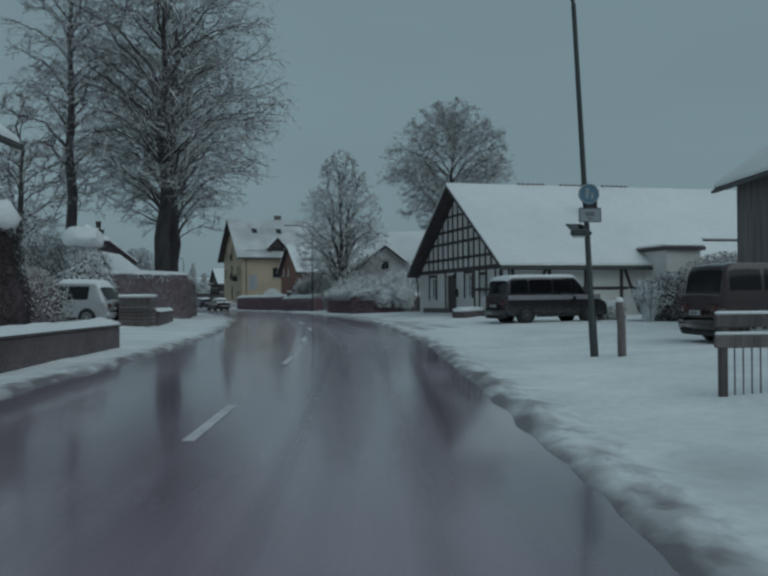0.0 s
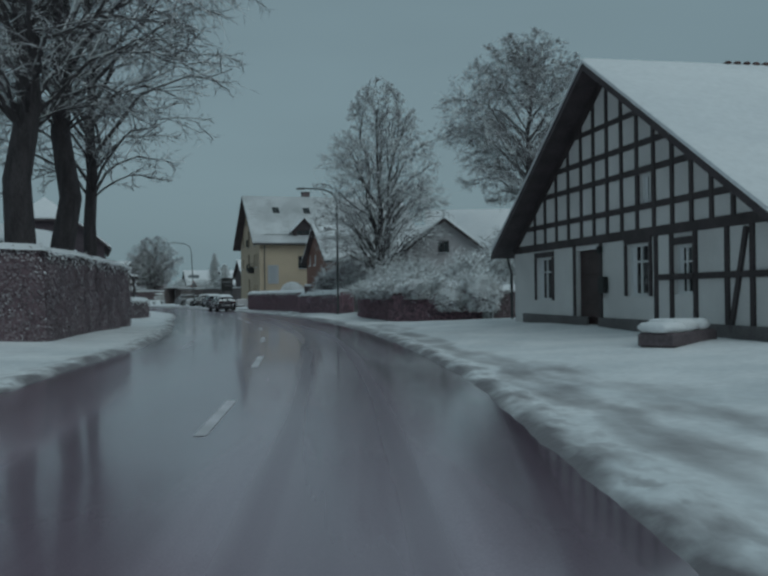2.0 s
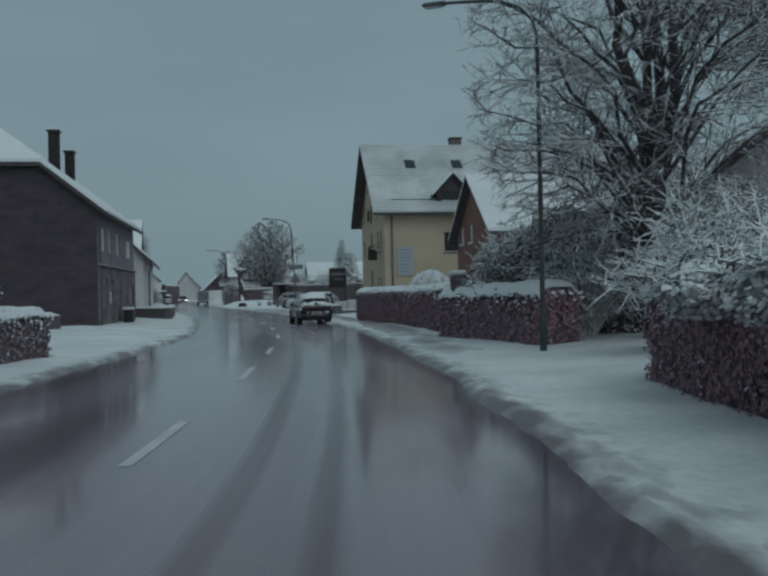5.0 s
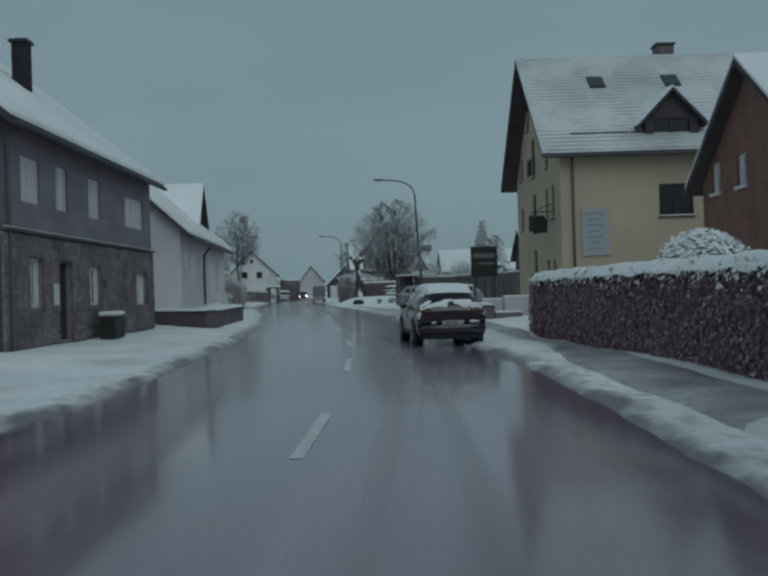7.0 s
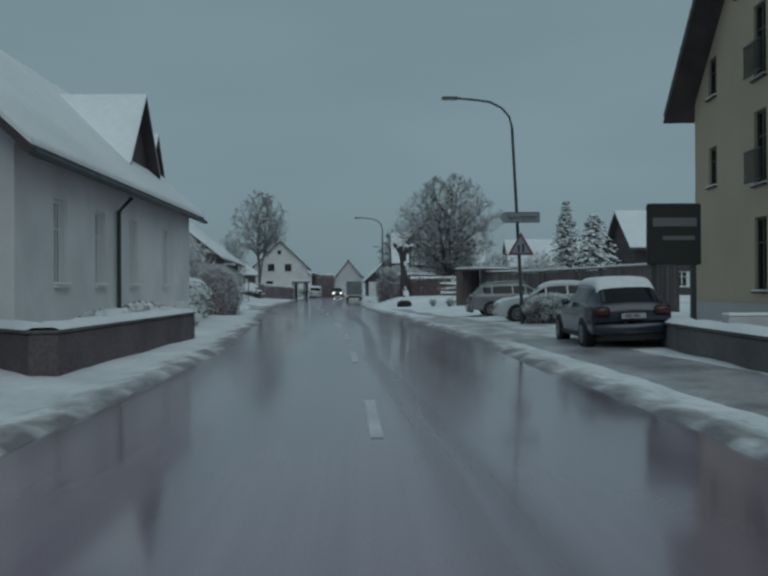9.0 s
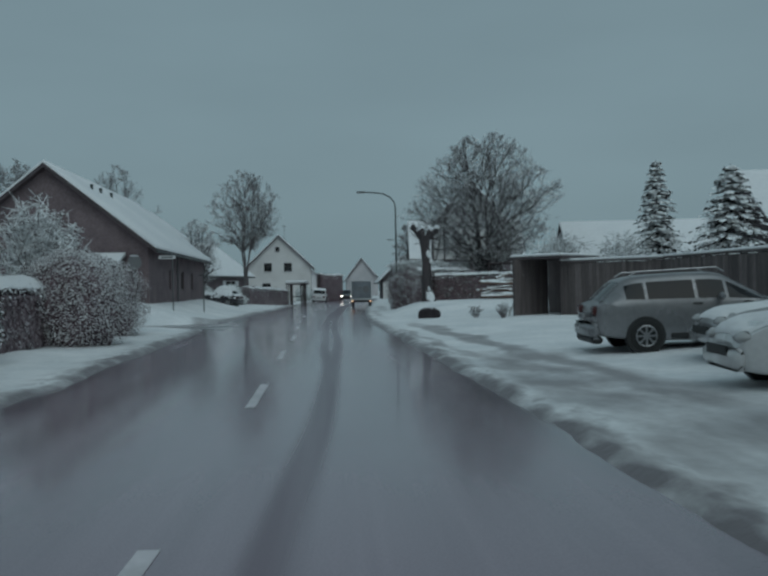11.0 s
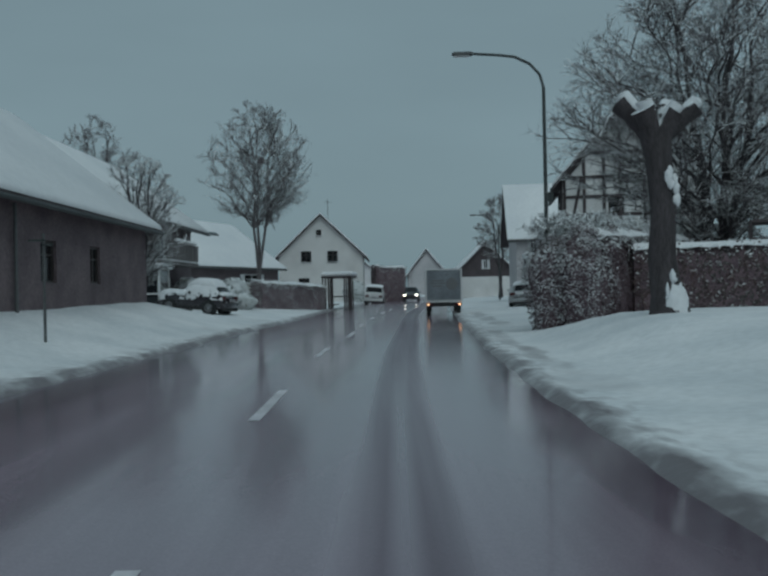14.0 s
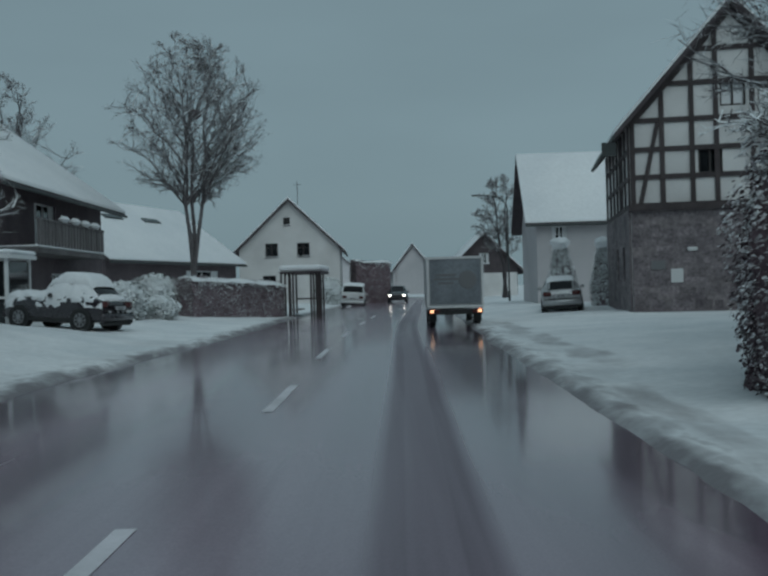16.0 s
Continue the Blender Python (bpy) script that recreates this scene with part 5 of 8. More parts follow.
def wheel(parent, m, x, y, r, w=0.21, side=1, rim_mat=None):
    """A wheel at x along and y across the vehicle."""
    q = m @ Matrix.Translation((x, y, r)) @ Matrix.Rotation(radians(90), 4, "X") @ Matrix.Scale(-side, 4, (0, 0, 1))
    wh = part("wheel", Geo().lathe([(r * 0.6, -w / 2), (r * 0.9, -w / 2), (r, -w * 0.32), (r, w * 0.32), (r * 0.9, w / 2), (r * 0.6, w / 2)], q, 22), TYRE, parent, smooth=40)
    circle = [q @ Vector((r * 0.60 * math.cos(k * math.pi / 12), r * 0.60 * math.sin(k * math.pi / 12), w * 0.50)) for k in range(25)]
    g = Geo().tube(circle, r * 0.045, 6).lathe([(r * 0.17, w * 0.48), (r * 0.15, w * 0.57), (0.01, w * 0.57)], q, 14)
    for k in range(8):
        a = 2 * math.pi * k / 8
        g.box((0, 0, 0), (r * 0.46, r * 0.11, w * 0.07), m=q @ Matrix.Rotation(a, 4, "Z") @ Matrix.Translation((r * 0.37, 0, w * 0.53)))
    part("rim", g, rim_mat or RIM, wh)
    return wh


def spline(rows, per):
    """Rows of numbers made finer by a slightly tense cubic."""
    rows = np.array(rows, dtype=float)
    out = []
    for k in range(len(rows) - 1):
        p0, p1, p2, p3 = rows[max(k - 1, 0)], rows[k], rows[k + 1], rows[min(k + 2, len(rows) - 1)]
        m1, m2 = (p2 - p0) * 0.36, (p3 - p1) * 0.36
        for q in range(per):
            t = q / per
            out.append((2 * t ** 3 - 3 * t * t + 1) * p1 + (t ** 3 - 2 * t * t + t) * m1 + (3 * t * t - 2 * t ** 3) * p2 + (t ** 3 - t * t) * m2)
    return out + [rows[-1]]


def vehicle(name, label, category, m, length, width, stations, paint, wheels, wheel_r, snow=0.0, band=None, group="", rim_mat=None, plate=True, lower=None, snow_hood=True, lamp_z=(0.72, 0.92), rear_lamp_w=0.34, plate_z=0.72, laden=0.0, rails=False):
    """A lofted car body. stations: (x, floor, belt, roof, half width, half roof width, glass) from rear to front; glass: 's' side windows after
    this station, 'e' end glass (front or rear window), 'b' both. laden: how much snow clings to the whole body."""
    ob = empty(name, label, category, group)
    pr, pc = 5, 3
    rows = spline([st[:6] for st in stations], pr)
    rings = []
    for x, fl, belt, roof, hw, hr in rows:
        half = [(0.0, fl), (hw * 0.86, fl), (hw * 0.975, fl + 0.12), (hw * 1.0, fl + (belt - fl) * 0.55), (hw * 0.985, belt), (hr + 0.03, max(belt + 0.004, roof - 0.10)), (hr * 0.84, roof - 0.02), (0.0, roof)]
        half = spline(half, pc)
        rings.append([m @ Vector((x, yy, zz)) for yy, zz in half] + [m @ Vector((x, -yy, zz)) for yy, zz in reversed(half[1:-1])])
    n, nc = len(rings[0]), 7 * pc
    body = Geo()
    body.v = [tuple(p) for r in rings for p in r]
    for k in range(len(rings) - 1):
        for j in range(n):
            a, b = k * n + j, k * n + (j + 1) % n
            body.f.append((a, b, b + n, a + n))
    body.f.append(tuple(range(n)))
    body.f.append(tuple((len(rings) - 1) * n + j for j in reversed(range(n))))
    shell = part("body", body, paint, ob, smooth=38)
    ctr = m @ Vector((length / 2, 0, 0.75))

    def skin(sv, cv):
        """A point of the body's skin: sv in stations, cv round the section."""
        a = min(max(sv * pr, 0), len(rings) - 1.001)
        k = int(a)
        c = (cv * pc) % n
        j = int(c)
        f, g = a - k, c - j
        lo = rings[k][j % n].lerp(rings[k][(j + 1) % n], g)
        hi = rings[k + 1][j % n].lerp(rings[k + 1][(j + 1) % n], g)
        return lo.lerp(hi, f)

    def outward(sv, cv):
        e = 0.06
        d1 = skin(sv + e, cv) - skin(sv - e, cv)
        d2 = skin(sv, cv + e) - skin(sv, cv - e)
        nr = d1.cross(d2)
        nr = nr.normalized() if nr.length > 1e-9 else Vector((0, 0, 1))
        return -nr if nr.dot(skin(sv, cv) - ctr) < 0 else nr

    def patch(nm, s0, s1, c0, c1, material, off=0.006, nu=5, nv=5, parent=None):
        g = Geo()
        for a in range(nu + 1):
            for b in range(nv + 1):
                sv, cv = s0 + (s1 - s0) * a / nu, c0 + (c1 - c0) * b / nv
                g.v.append(tuple(skin(sv, cv) + outward(sv, cv) * off))
        for a in range(nu):
            for b in range(nv):
                q = a * (nv + 1) + b
                g.f.append((q, q + 1, q + nv + 2, q + nv + 1))
        return part(nm, g, material, parent or ob, smooth=60)

    def blanket(s0, s1, c0, c1, thick, cover, seed, nu=18, nv=16):
        """Snow clinging to part of the skin, with a ragged edge."""
        g = Geo()
        for a in range(nu + 1):
            for b in range(nv + 1):
                sv, cv = s0 + (s1 - s0) * a / nu, c0 + (c1 - c0) * b / nv
                p = skin(sv, cv)
                v = noise.noise((p.x * 2.2 + seed, p.y * 2.2, p.z * 2.2)) + 0.6 * noise.noise((p.x * 6 + seed, p.y * 6, p.z * 6)) + cover
                rim = min(1, 3.0 * min(a / nu, 1 - a / nu) + 0.15, 3.0 * min(b / nv, 1 - b / nv) + 0.15)
                o = max(-0.035, min(1.0, v * 2.2) * thick * rim + (0.004 if v > 0 else -0.02))
                g.v.append(tuple(p + (outward(sv, cv) * 0.6 + Vector((0, 0, 0.4))) * o))
        for a in range(nu):
            for b in range(nv):
                q = a * (nv + 1) + b
                g.f.append((q, q + 1, q + nv + 2, q + nv + 1))
        part("snow_cover", g, SNOW, ob, smooth=70)

    for k, st in enumerate(stations[:-1]):
        gl = st[6]
        if gl in ("s", "b"):
            for c0, c1 in ((4.14, 4.86), (9.14, 9.86)):
                patch("side_window", k + 0.05, k + 0.95, c0, c1, CAR_GLASS)
        if gl in ("e", "b"):
            patch("windscreen" if k > len(stations) / 2 else "rear_window", k + 0.10, k + 0.90, 5.55, 8.45, CAR_GLASS)
    for x in wheels:
        for sd in (1, -1):
            yy = sd * (width / 2 - 0.09)
            q = m @ Matrix.Translation((x, sd * (width / 2 - 0.10), wheel_r)) @ Matrix.Rotation(radians(90), 4, "X")
            part("wheel_arch", Geo().lathe([(wheel_r * 1.16, -0.112), (wheel_r * 1.16, 0.112)], q, 20), TRIM_BLACK, shell)
            wheel(ob, m, x, yy + sd * 0.012, wheel_r, side=sd, rim_mat=rim_mat)
    hw = width / 2
    part("rear_bumper", Geo().box((-0.02, 0, 0.44), (0.19, width * 0.965, 0.32), m=m, bev=0.09), lower or paint, ob, smooth=60)
    part("rear_skirt", Geo().box((0.02, 0, 0.26), (0.20, width * 0.86, 0.14), m=m, bev=0.04), TRIM_BLACK, ob)
    part("front_bumper", Geo().box((length - 0.01, 0, 0.42), (0.17, width * 0.86, 0.28), m=m, bev=0.07), lower or paint, ob, smooth=60)
    part("grille", Geo().box((length + 0.075, 0, 0.52), (0.03, width * 0.5, 0.13), m=m, bev=0.01), TRIM_BLACK, ob)
    fx = [st[0] for st in stations if st[6] in ("e", "b")][-1]
    for sd in (1, -1):
        part("tail_lamp", Geo().box((0.0, sd * (hw * 0.90 - rear_lamp_w / 2), (lamp_z[0] + lamp_z[1]) / 2), (0.10, rear_lamp_w, lamp_z[1] - lamp_z[0]), m=m, bev=0.04), LAMP_RED, ob, smooth=60)
        part("head_lamp", Geo().box((length - 0.09, sd * (hw * 0.70), 0.68), (0.22, 0.30, 0.15), m=m, bev=0.06), LAMP_CLEAR, ob, smooth=60)
        part("door_mirror", Geo().box((fx - 0.15, sd * (hw + 0.09), 1.02), (0.12, 0.2, 0.14), m=m, bev=0.05), paint, ob, smooth=60)
        part("side_sill", Geo().box((length * 0.5, sd * (hw - 0.012), 0.30), (length * 0.42, 0.05, 0.10), m=m, bev=0.02), TRIM_BLACK, ob)
        for hx in (0.40, 0.60):
            part("door_handle", Geo().box((length * hx, sd * (hw + 0.004), 0.90), (0.18, 0.025, 0.03), m=m, bev=0.008), TRIM_BLACK, ob)
        if rails:
            part("roof_rail", Geo().tube([m @ Vector((xx, sd * stations[3][5] * 0.92, zz)) for xx, zz in ((0.7, stations[3][3] - 0.02), (0.85, stations[3][3] + 0.06), (length * 0.5, stations[4][3] + 0.07), (length * 0.53, stations[4][3] - 0.02))], 0.018, 6), RIM, ob)
    if plate:
        p = part("number_plate", Geo().box((-0.125, 0, plate_z), (0.02, 0.52, 0.11), m=m), PLATE_WHITE, ob)
        part("plate_bar", Geo().box((-0.139, -0.05, plate_z), (0.006, 0.14, 0.06), m=m).box((-0.139, 0.12, plate_z), (0.006, 0.14, 0.06), m=m), SIGN_GREY, p)
        part("plate_bracket", Geo().box((-0.06, 0, plate_z), (0.12, 0.5, 0.09), m=m), lower or paint, ob)
    if band:
        for sd in (1, -1):
            part("side_band", Geo().box((length * 0.47, sd * (hw + 0.002), band[1]), (length * 0.90, 0.02, band[2]), m=m, bev=0.005), band[0], ob)
    last = len(stations) - 1
    roof = [k for k, st in enumerate(stations) if st[3] > st[2] + 0.2]
    if snow:
        blanket(roof[0] - 0.25, roof[-1] + 0.3, 5.0, 9.0, snow, 0.75, 1)
        if snow_hood:
            blanket(roof[-1] + 0.85, last - 0.6, 4.7, 9.3, snow * 0.9, 0.6, 2)
    if laden:
        blanket(0.75, 1.38, 4.6, 9.4, 0.07, laden - 0.42, 3)
        blanket(0.2, last - 0.2, 3.2, 5.1, 0.06, laden - 0.75, 4, nu=40, nv=10)
        blanket(0.2, last - 0.2, 8.9, 10.8, 0.06, laden - 0.75, 5, nu=40, nv=10)
        if laden > 0.7:
            for c0, c1 in ((3.7, 5.3), (8.7, 10.3)):
                blanket(roof[0] - 0.6, roof[-1] + 1.6, c0, c1, 0.07, laden - 0.55, 8, nu=34, nv=12)
            blanket(last - 2.2, last - 0.1, 4.2, 9.8, 0.09, laden - 0.5, 9)
        rr = random.Random(7)
        for k in range(9):
            yy, zz = rr.uniform(-0.8, 0.8) * hw, rr.choice((0.60, 0.61, 0.93, 0.96, 0.98))
            ww, ht = rr.uniform(0.04, 0.14), rr.uniform(0.03, 0.06)
            g = Geo().lathe([(0.01, -ht), (ww * 0.7, -ht * 0.4), (ww, ht * 0.1), (ww * 0.5, ht * 0.7), (0.01, ht)], m @ Matrix.Translation((-0.05 if zz < 0.65 else 0.03, yy, zz)) @ Matrix.Diagonal((0.6, 1, 1, 1)), 8)
            part("snow_lump", g, SNOW, ob, smooth=70)
    return ob


def car_stations(kind, length, width, height):
    hw, L, H = width / 2, length, height
    if kind == "suv":
        return [(-0.03, 0.34, 0.80, 0.90, hw * 0.90, hw * 0.74, ""), (0.05, 0.27, 0.92, 1.04, hw * 0.985, hw * 0.80, "e"), (0.52, 0.24, 0.99, H * 0.94, hw, hw * 0.66, ""), (0.80, 0.23, 1.0, H * 0.985, hw, hw * 0.67, "s"), (L * 0.40, 0.22, 0.97, H, hw, hw * 0.68, "s"),
                (L * 0.52, 0.22, 0.96, H * 0.985, hw, hw * 0.67, "b"), (L * 0.73, 0.22, 0.97, 1.04, hw, hw * 0.82, ""), (L * 0.88, 0.24, 0.90, 0.98, hw * 0.97, hw * 0.80, ""), (L * 0.97, 0.30, 0.76, 0.88, hw * 0.88, hw * 0.70, ""), (L, 0.36, 0.62, 0.72, hw * 0.80, hw * 0.58, "")]
    if kind == "wagon":
        return [(0.0, 0.42, 0.82, 0.84, hw * 0.90, hw * 0.70, ""), (0.08, 0.34, 0.94, 0.98, hw * 0.95, hw * 0.72, "e"), (0.55, 0.26, 0.97, H * 0.93, hw, hw * 0.66, "s"), (L * 0.20, 0.22, 0.95, H * 0.985, hw, hw * 0.68, "s"),
                (L * 0.40, 0.20, 0.93, H, hw, hw * 0.69, "s"), (L * 0.52, 0.20, 0.92, H * 0.97, hw, hw * 0.67, "b"), (L * 0.70, 0.20, 0.92, 0.98, hw, hw * 0.80, ""), (L * 0.88, 0.22, 0.82, 0.88, hw * 0.95, hw * 0.74, ""), (L * 0.98, 0.28, 0.66, 0.76, hw * 0.84, hw * 0.62, ""), (L, 0.34, 0.56, 0.62, hw * 0.76, hw * 0.5, "")]
    if kind == "van":
        return [(0.0, 0.45, 1.10, 1.14, hw * 0.94, hw * 0.86, ""), (0.06, 0.36, 1.14, 1.18, hw * 0.97, hw * 0.88, "e"), (0.22, 0.30, 1.16, H * 0.97, hw, hw * 0.84, "s"), (L * 0.22, 0.28, 1.16, H, hw, hw * 0.84, "s"), (L * 0.45, 0.28, 1.16, H, hw, hw * 0.84, "s"),
                (L * 0.64, 0.28, 1.16, H, hw, hw * 0.84, "s"), (L * 0.68, 0.28, 1.14, H * 0.98, hw, hw * 0.83, "b"), (L * 0.84, 0.28, 1.08, 1.16, hw * 0.98, hw * 0.84, ""), (L * 0.97, 0.32, 0.86, 0.98, hw * 0.92, hw * 0.76, ""), (L, 0.38, 0.70, 0.80, hw * 0.86, hw * 0.65, "")]
    return [(0.0, 0.40, 0.80, 0.82, hw * 0.88, hw * 0.66, ""), (0.10, 0.32, 0.92, 0.96, hw * 0.95, hw * 0.70, "e"), (0.60, 0.24, 0.95, H * 0.95, hw, hw * 0.64, "s"), (L * 0.32, 0.2, 0.93, H, hw, hw * 0.66, "s"), (L * 0.52, 0.2, 0.92, H * 0.97, hw, hw * 0.65, "b"),
            (L * 0.70, 0.2, 0.92, 0.97, hw, hw * 0.78, ""), (L * 0.90, 0.22, 0.82, 0.88, hw * 0.95, hw * 0.74, ""), (L * 0.98, 0.28, 0.68, 0.76, hw * 0.86, hw * 0.62, ""), (L, 0.34, 0.56, 0.64, hw * 0.76, hw * 0.5, "")]


def car(name, label, kind, x, y, aim, length, width, height, paint, snow=0.0, category="car", group="parked cars", z=None, **kw):
    """x, y: middle of the rear end; aim: where the front points (degrees from +x). Stands with its wheels on the ground."""
    a = radians(aim)
    ca, sa = math.cos(a), math.sin(a)
    if z is None:
        hgt = [[ground(x + ca * length * p - sa * q, y + sa * length * p + ca * q) for q in (-0.75, 0.75)] for p in (0.19, 0.80)]
        rear, front = sum(hgt[0]) / 2, sum(hgt[1]) / 2
        pitch = math.atan2(front - rear, length * 0.61)
        roll = math.atan2((hgt[0][1] + hgt[1][1] - hgt[0][0] - hgt[1][0]) / 2, 1.5)
        z0 = rear - math.tan(pitch) * length * 0.19
    else:
        z0, pitch, roll = z, 0.0, 0.0
    m = Matrix.Translation((x, y, z0 - 0.02)) @ Matrix.Rotation(a, 4, "Z") @ Matrix.Rotation(-pitch, 4, "Y") @ Matrix.Rotation(roll, 4, "X")
    r = 0.34 if kind in ("suv", "van") else 0.32
    return vehicle(name, label, category, m, length, width, car_stations(kind, length, width, height), paint, (length * 0.19, length * 0.80), r, snow=snow, group=group, **kw)


# ---------- first bend: timber-framed house and its yard ----------
ridge_h1 = 7.65
h1 = House("timber_framed_house", "white timber-framed house with a steep snow-covered roof", "house", (2.5, 62.8), -75.9, 16.7, 26, 2.75, ridge_h1, WHITE_PLASTER, over=0.55, gable_over=0.75, base=0.38,
           openings={"g0": [(6.0, 0.05, 1.75, 2.35, "door"), (2.4, 0.8, 1.5, 1.5), (9.6, 0.95, 1.3, 1.45), (12.2, 1.0, 0.95, 1.25), (10.4, 3.45, 0.75, 0.85)]}, frame=FRAME_WHITE, sills=False, lintel=TIMBER)
h1.chimney(12.4, 6.9, 6.9, 0.5, BOULDER)
h1.roof_window(1, 5.3, 3.3, 1.0, 1.3)


def roof_at(u):
    return h1.eave + (h1.ridge - h1.eave) * (1 - abs(2 * u / h1.w - 1))


for z, w in ((2.68, 0.26), (3.4, 0.17), (4.4, 0.17), (5.15, 0.17), (6.05, 0.15)):
    f = (z - h1.eave) / (h1.ridge - h1.eave)
    half = h1.w / 2 * (1 - max(0, f)) - 0.05
    h1.beam("g0", (h1.w / 2 - half, z), (h1.w / 2 + half, z), w)
for u in (2.3, 3.3, 4.35, 5.4, 6.45, 7.4, 8.35, 9.3, 10.25, 11.2, 12.17, 13.1, 14.0, 14.9):
    h1.beam("g0", (u, 2.8), (u, roof_at(u) - 0.08), 0.16, 0.045)
for u in (5.85, 7.85, 11.28, 12.1, 13.25, 14.62, 15.6, 16.58):
    h1.beam("g0", (u, 0.1), (u, 2.56), 0.17, 0.045)
for s in (0, 1):
    p, q = ((0.0, h1.eave - 0.1), (h1.w / 2, h1.ridge - 0.14)) if s == 0 else ((h1.w, h1.eave - 0.1), (h1.w / 2, h1.ridge - 0.14))
    h1.beam("g0", p, q, 0.24, 0.06)
h1.beam("g0", (11.3, 1.45), (16.6, 1.45), 0.15, 0.05)
h1.beam("g0", (15.4, 2.5), (14.75, 0.15), 0.15, 0.06)

car("van", "black transporter van with a grey band on snow", "van", 4.65, 37.4, 20, 4.9, 1.9, 1.98, CAR_BLACK, snow=0.05, category="van", group="", rim_mat=METAL, band=(BAND_GREY, 1.06, 0.20), snow_hood=False)

# ---------- first bend: street furniture ----------
street_lamp("street_lamp", "dark steel street lamp with road signs", 4.33, 18.4, 8.5, 1.6, 175, lean=(-0.35, 0.1))

# ---------- right side: hedges, trees and houses before the bend ----------
hedge("hedge", "dark red beech hedge under a thick snow cap", [(1.5, 67.1), (-1.9, 69.1), (-4.4, 79.6)], 1.3, 1.5, LEAF_RED, 3, density=260, leaf=0.08, snow=0.26, cap_rough=0.09)
hedge("hedge", "low dark hedge with a straight snow cap", [(1.2, 67.2), (4.8, 70.5), (12, 77)], 0.9, 1.4, LEAF_DARK, 4, density=200, leaf=0.09, cap_rough=0.06)
tree("tree", "tall multi-stemmed lime tree dusted with snow", -4.2, 88.5, 16.0, 4.9, 0.27, 1.9, 11, limbs=92, sub=11, twigs=8, tips=6, stems=4, fork=3.0, rise=0.8, droop=0.2, tip_r=0.010, wide=0.60, twig_mat=TWIG_LADEN)
tree("tree", "tall spreading bare oak behind the houses", 9.0, 119, 27.8, 9.8, 0.6, 9.6, 12, limbs=66, sub=13, twigs=10, tips=7, tip_r=0.016, rise=0.45, droop=0.16, top=0.8, wide=0.85)
grey = House("bungalow", "grey rendered house with a small gable window", "house", (-4.3, 91.4), -4, 9, 11, 2.7, 6.2, GREY_PLASTER, base=0.3, openings={"g0": [(4.0, 3.95, 0.8, 0.9)]}, frame=FRAME_DARK)

yel = House("apartment_house", "yellow rendered three-storey house with snowy roof", "house", (-20.6, 130.4), 111.4, 13.3, 19, 7.45, 13.0, YELLOW_PLASTER, side=-1, base=0.25, over=0.6, gable_over=0.9,
            openings={"s0": [(4.54, 4.2, 1.6, 1.5)], "g0": [(11, 7.3, 0.8, 1.3), (11, 4.4, 0.8, 1.3), (6.8, 7.0, 0.9, 2.1), (6.8, 4.0, 0.9, 2.1), (6.8, 1.0, 0.9, 2.1), (3.2, 4.4, 0.6, 1.6), (1.6, 4.4, 0.6, 1.6), (3.2, 0.9, 0.6, 1.5), (1.6, 0.9, 0.6, 1.5), (3.0, 7.0, 0.7, 1.2), (8.3, 9.8, 0.8, 1.5)]}, frame=FRAME_DARK, snow_mat=THIN_SNOW)
yel.roof_window(0, 2.8, 5.6)
yel.roof_window(0, 6.6, 5.6)
yel.chimney(7.2, 7.2, 13.9, 0.9)
red = House("brick_house", "orange-brown rendered house with a steep gable", "house", (-14.2, 123.8), -68.6, 9, 12, 4.7, 8.0, BRICK_ORANGE, base=0.25, openings={"g0": [(3.2, 4.2, 0.8, 1.1), (0.9, 4.2, 0.8, 1.1)]})
hedge("hedge", "long dark red hedge with a snow cap", [beside(113.5, 6.25), beside(110, 5.8), beside(106.5, 5.95), beside(103, 6.4), beside(98, 6.42), beside(92, 6.6)], 1.1, 1.66, LEAF_RED, 5, density=260, leaf=0.08, snow=0.13, cap_rough=0.07)

# ---------- left side of the first bend ----------
tree("tree", "huge old lime tree with snowy twigs", -14.0, 55.6, 25, 8.9, 0.52, 6.4, 21, limbs=66, sub=12, twigs=8, tips=5, tip_r=0.012, droop=0.18, rise=0.45, wide=0.75, lean=(0.8, 0))
tree("tree", "huge old lime tree with snowy twigs", -14.4, 60.6, 25, 8.0, 0.48, 7.4, 22, limbs=50, sub=11, twigs=8, tips=4, tip_r=0.012, droop=0.18, rise=0.45, wide=0.75)
tree("tree", "old lime tree with snowy twigs", -15.2, 65.4, 22, 6.4, 0.30, 5.5, 28, limbs=42, sub=10, twigs=7, tips=4, tip_r=0.012, droop=0.14, rise=0.6)
tree("tree", "tall slender lime tree with snowy twigs", -19.0, 54.6, 25, 5.6, 0.40, 7, 23, limbs=44, sub=10, twigs=7, tips=4, tip_r=0.013, droop=0.16, rise=0.45)
hedge("hedge", "tall brown clipped hedge with snow on top", [(-18.6, 51.6), (-12.3, 52.2), (-14.75, 66.5)], 1.5, 2.7, LEAF_BROWN, 7, density=320, leaf=0.07, snow=0.12, cap_rough=0.06)

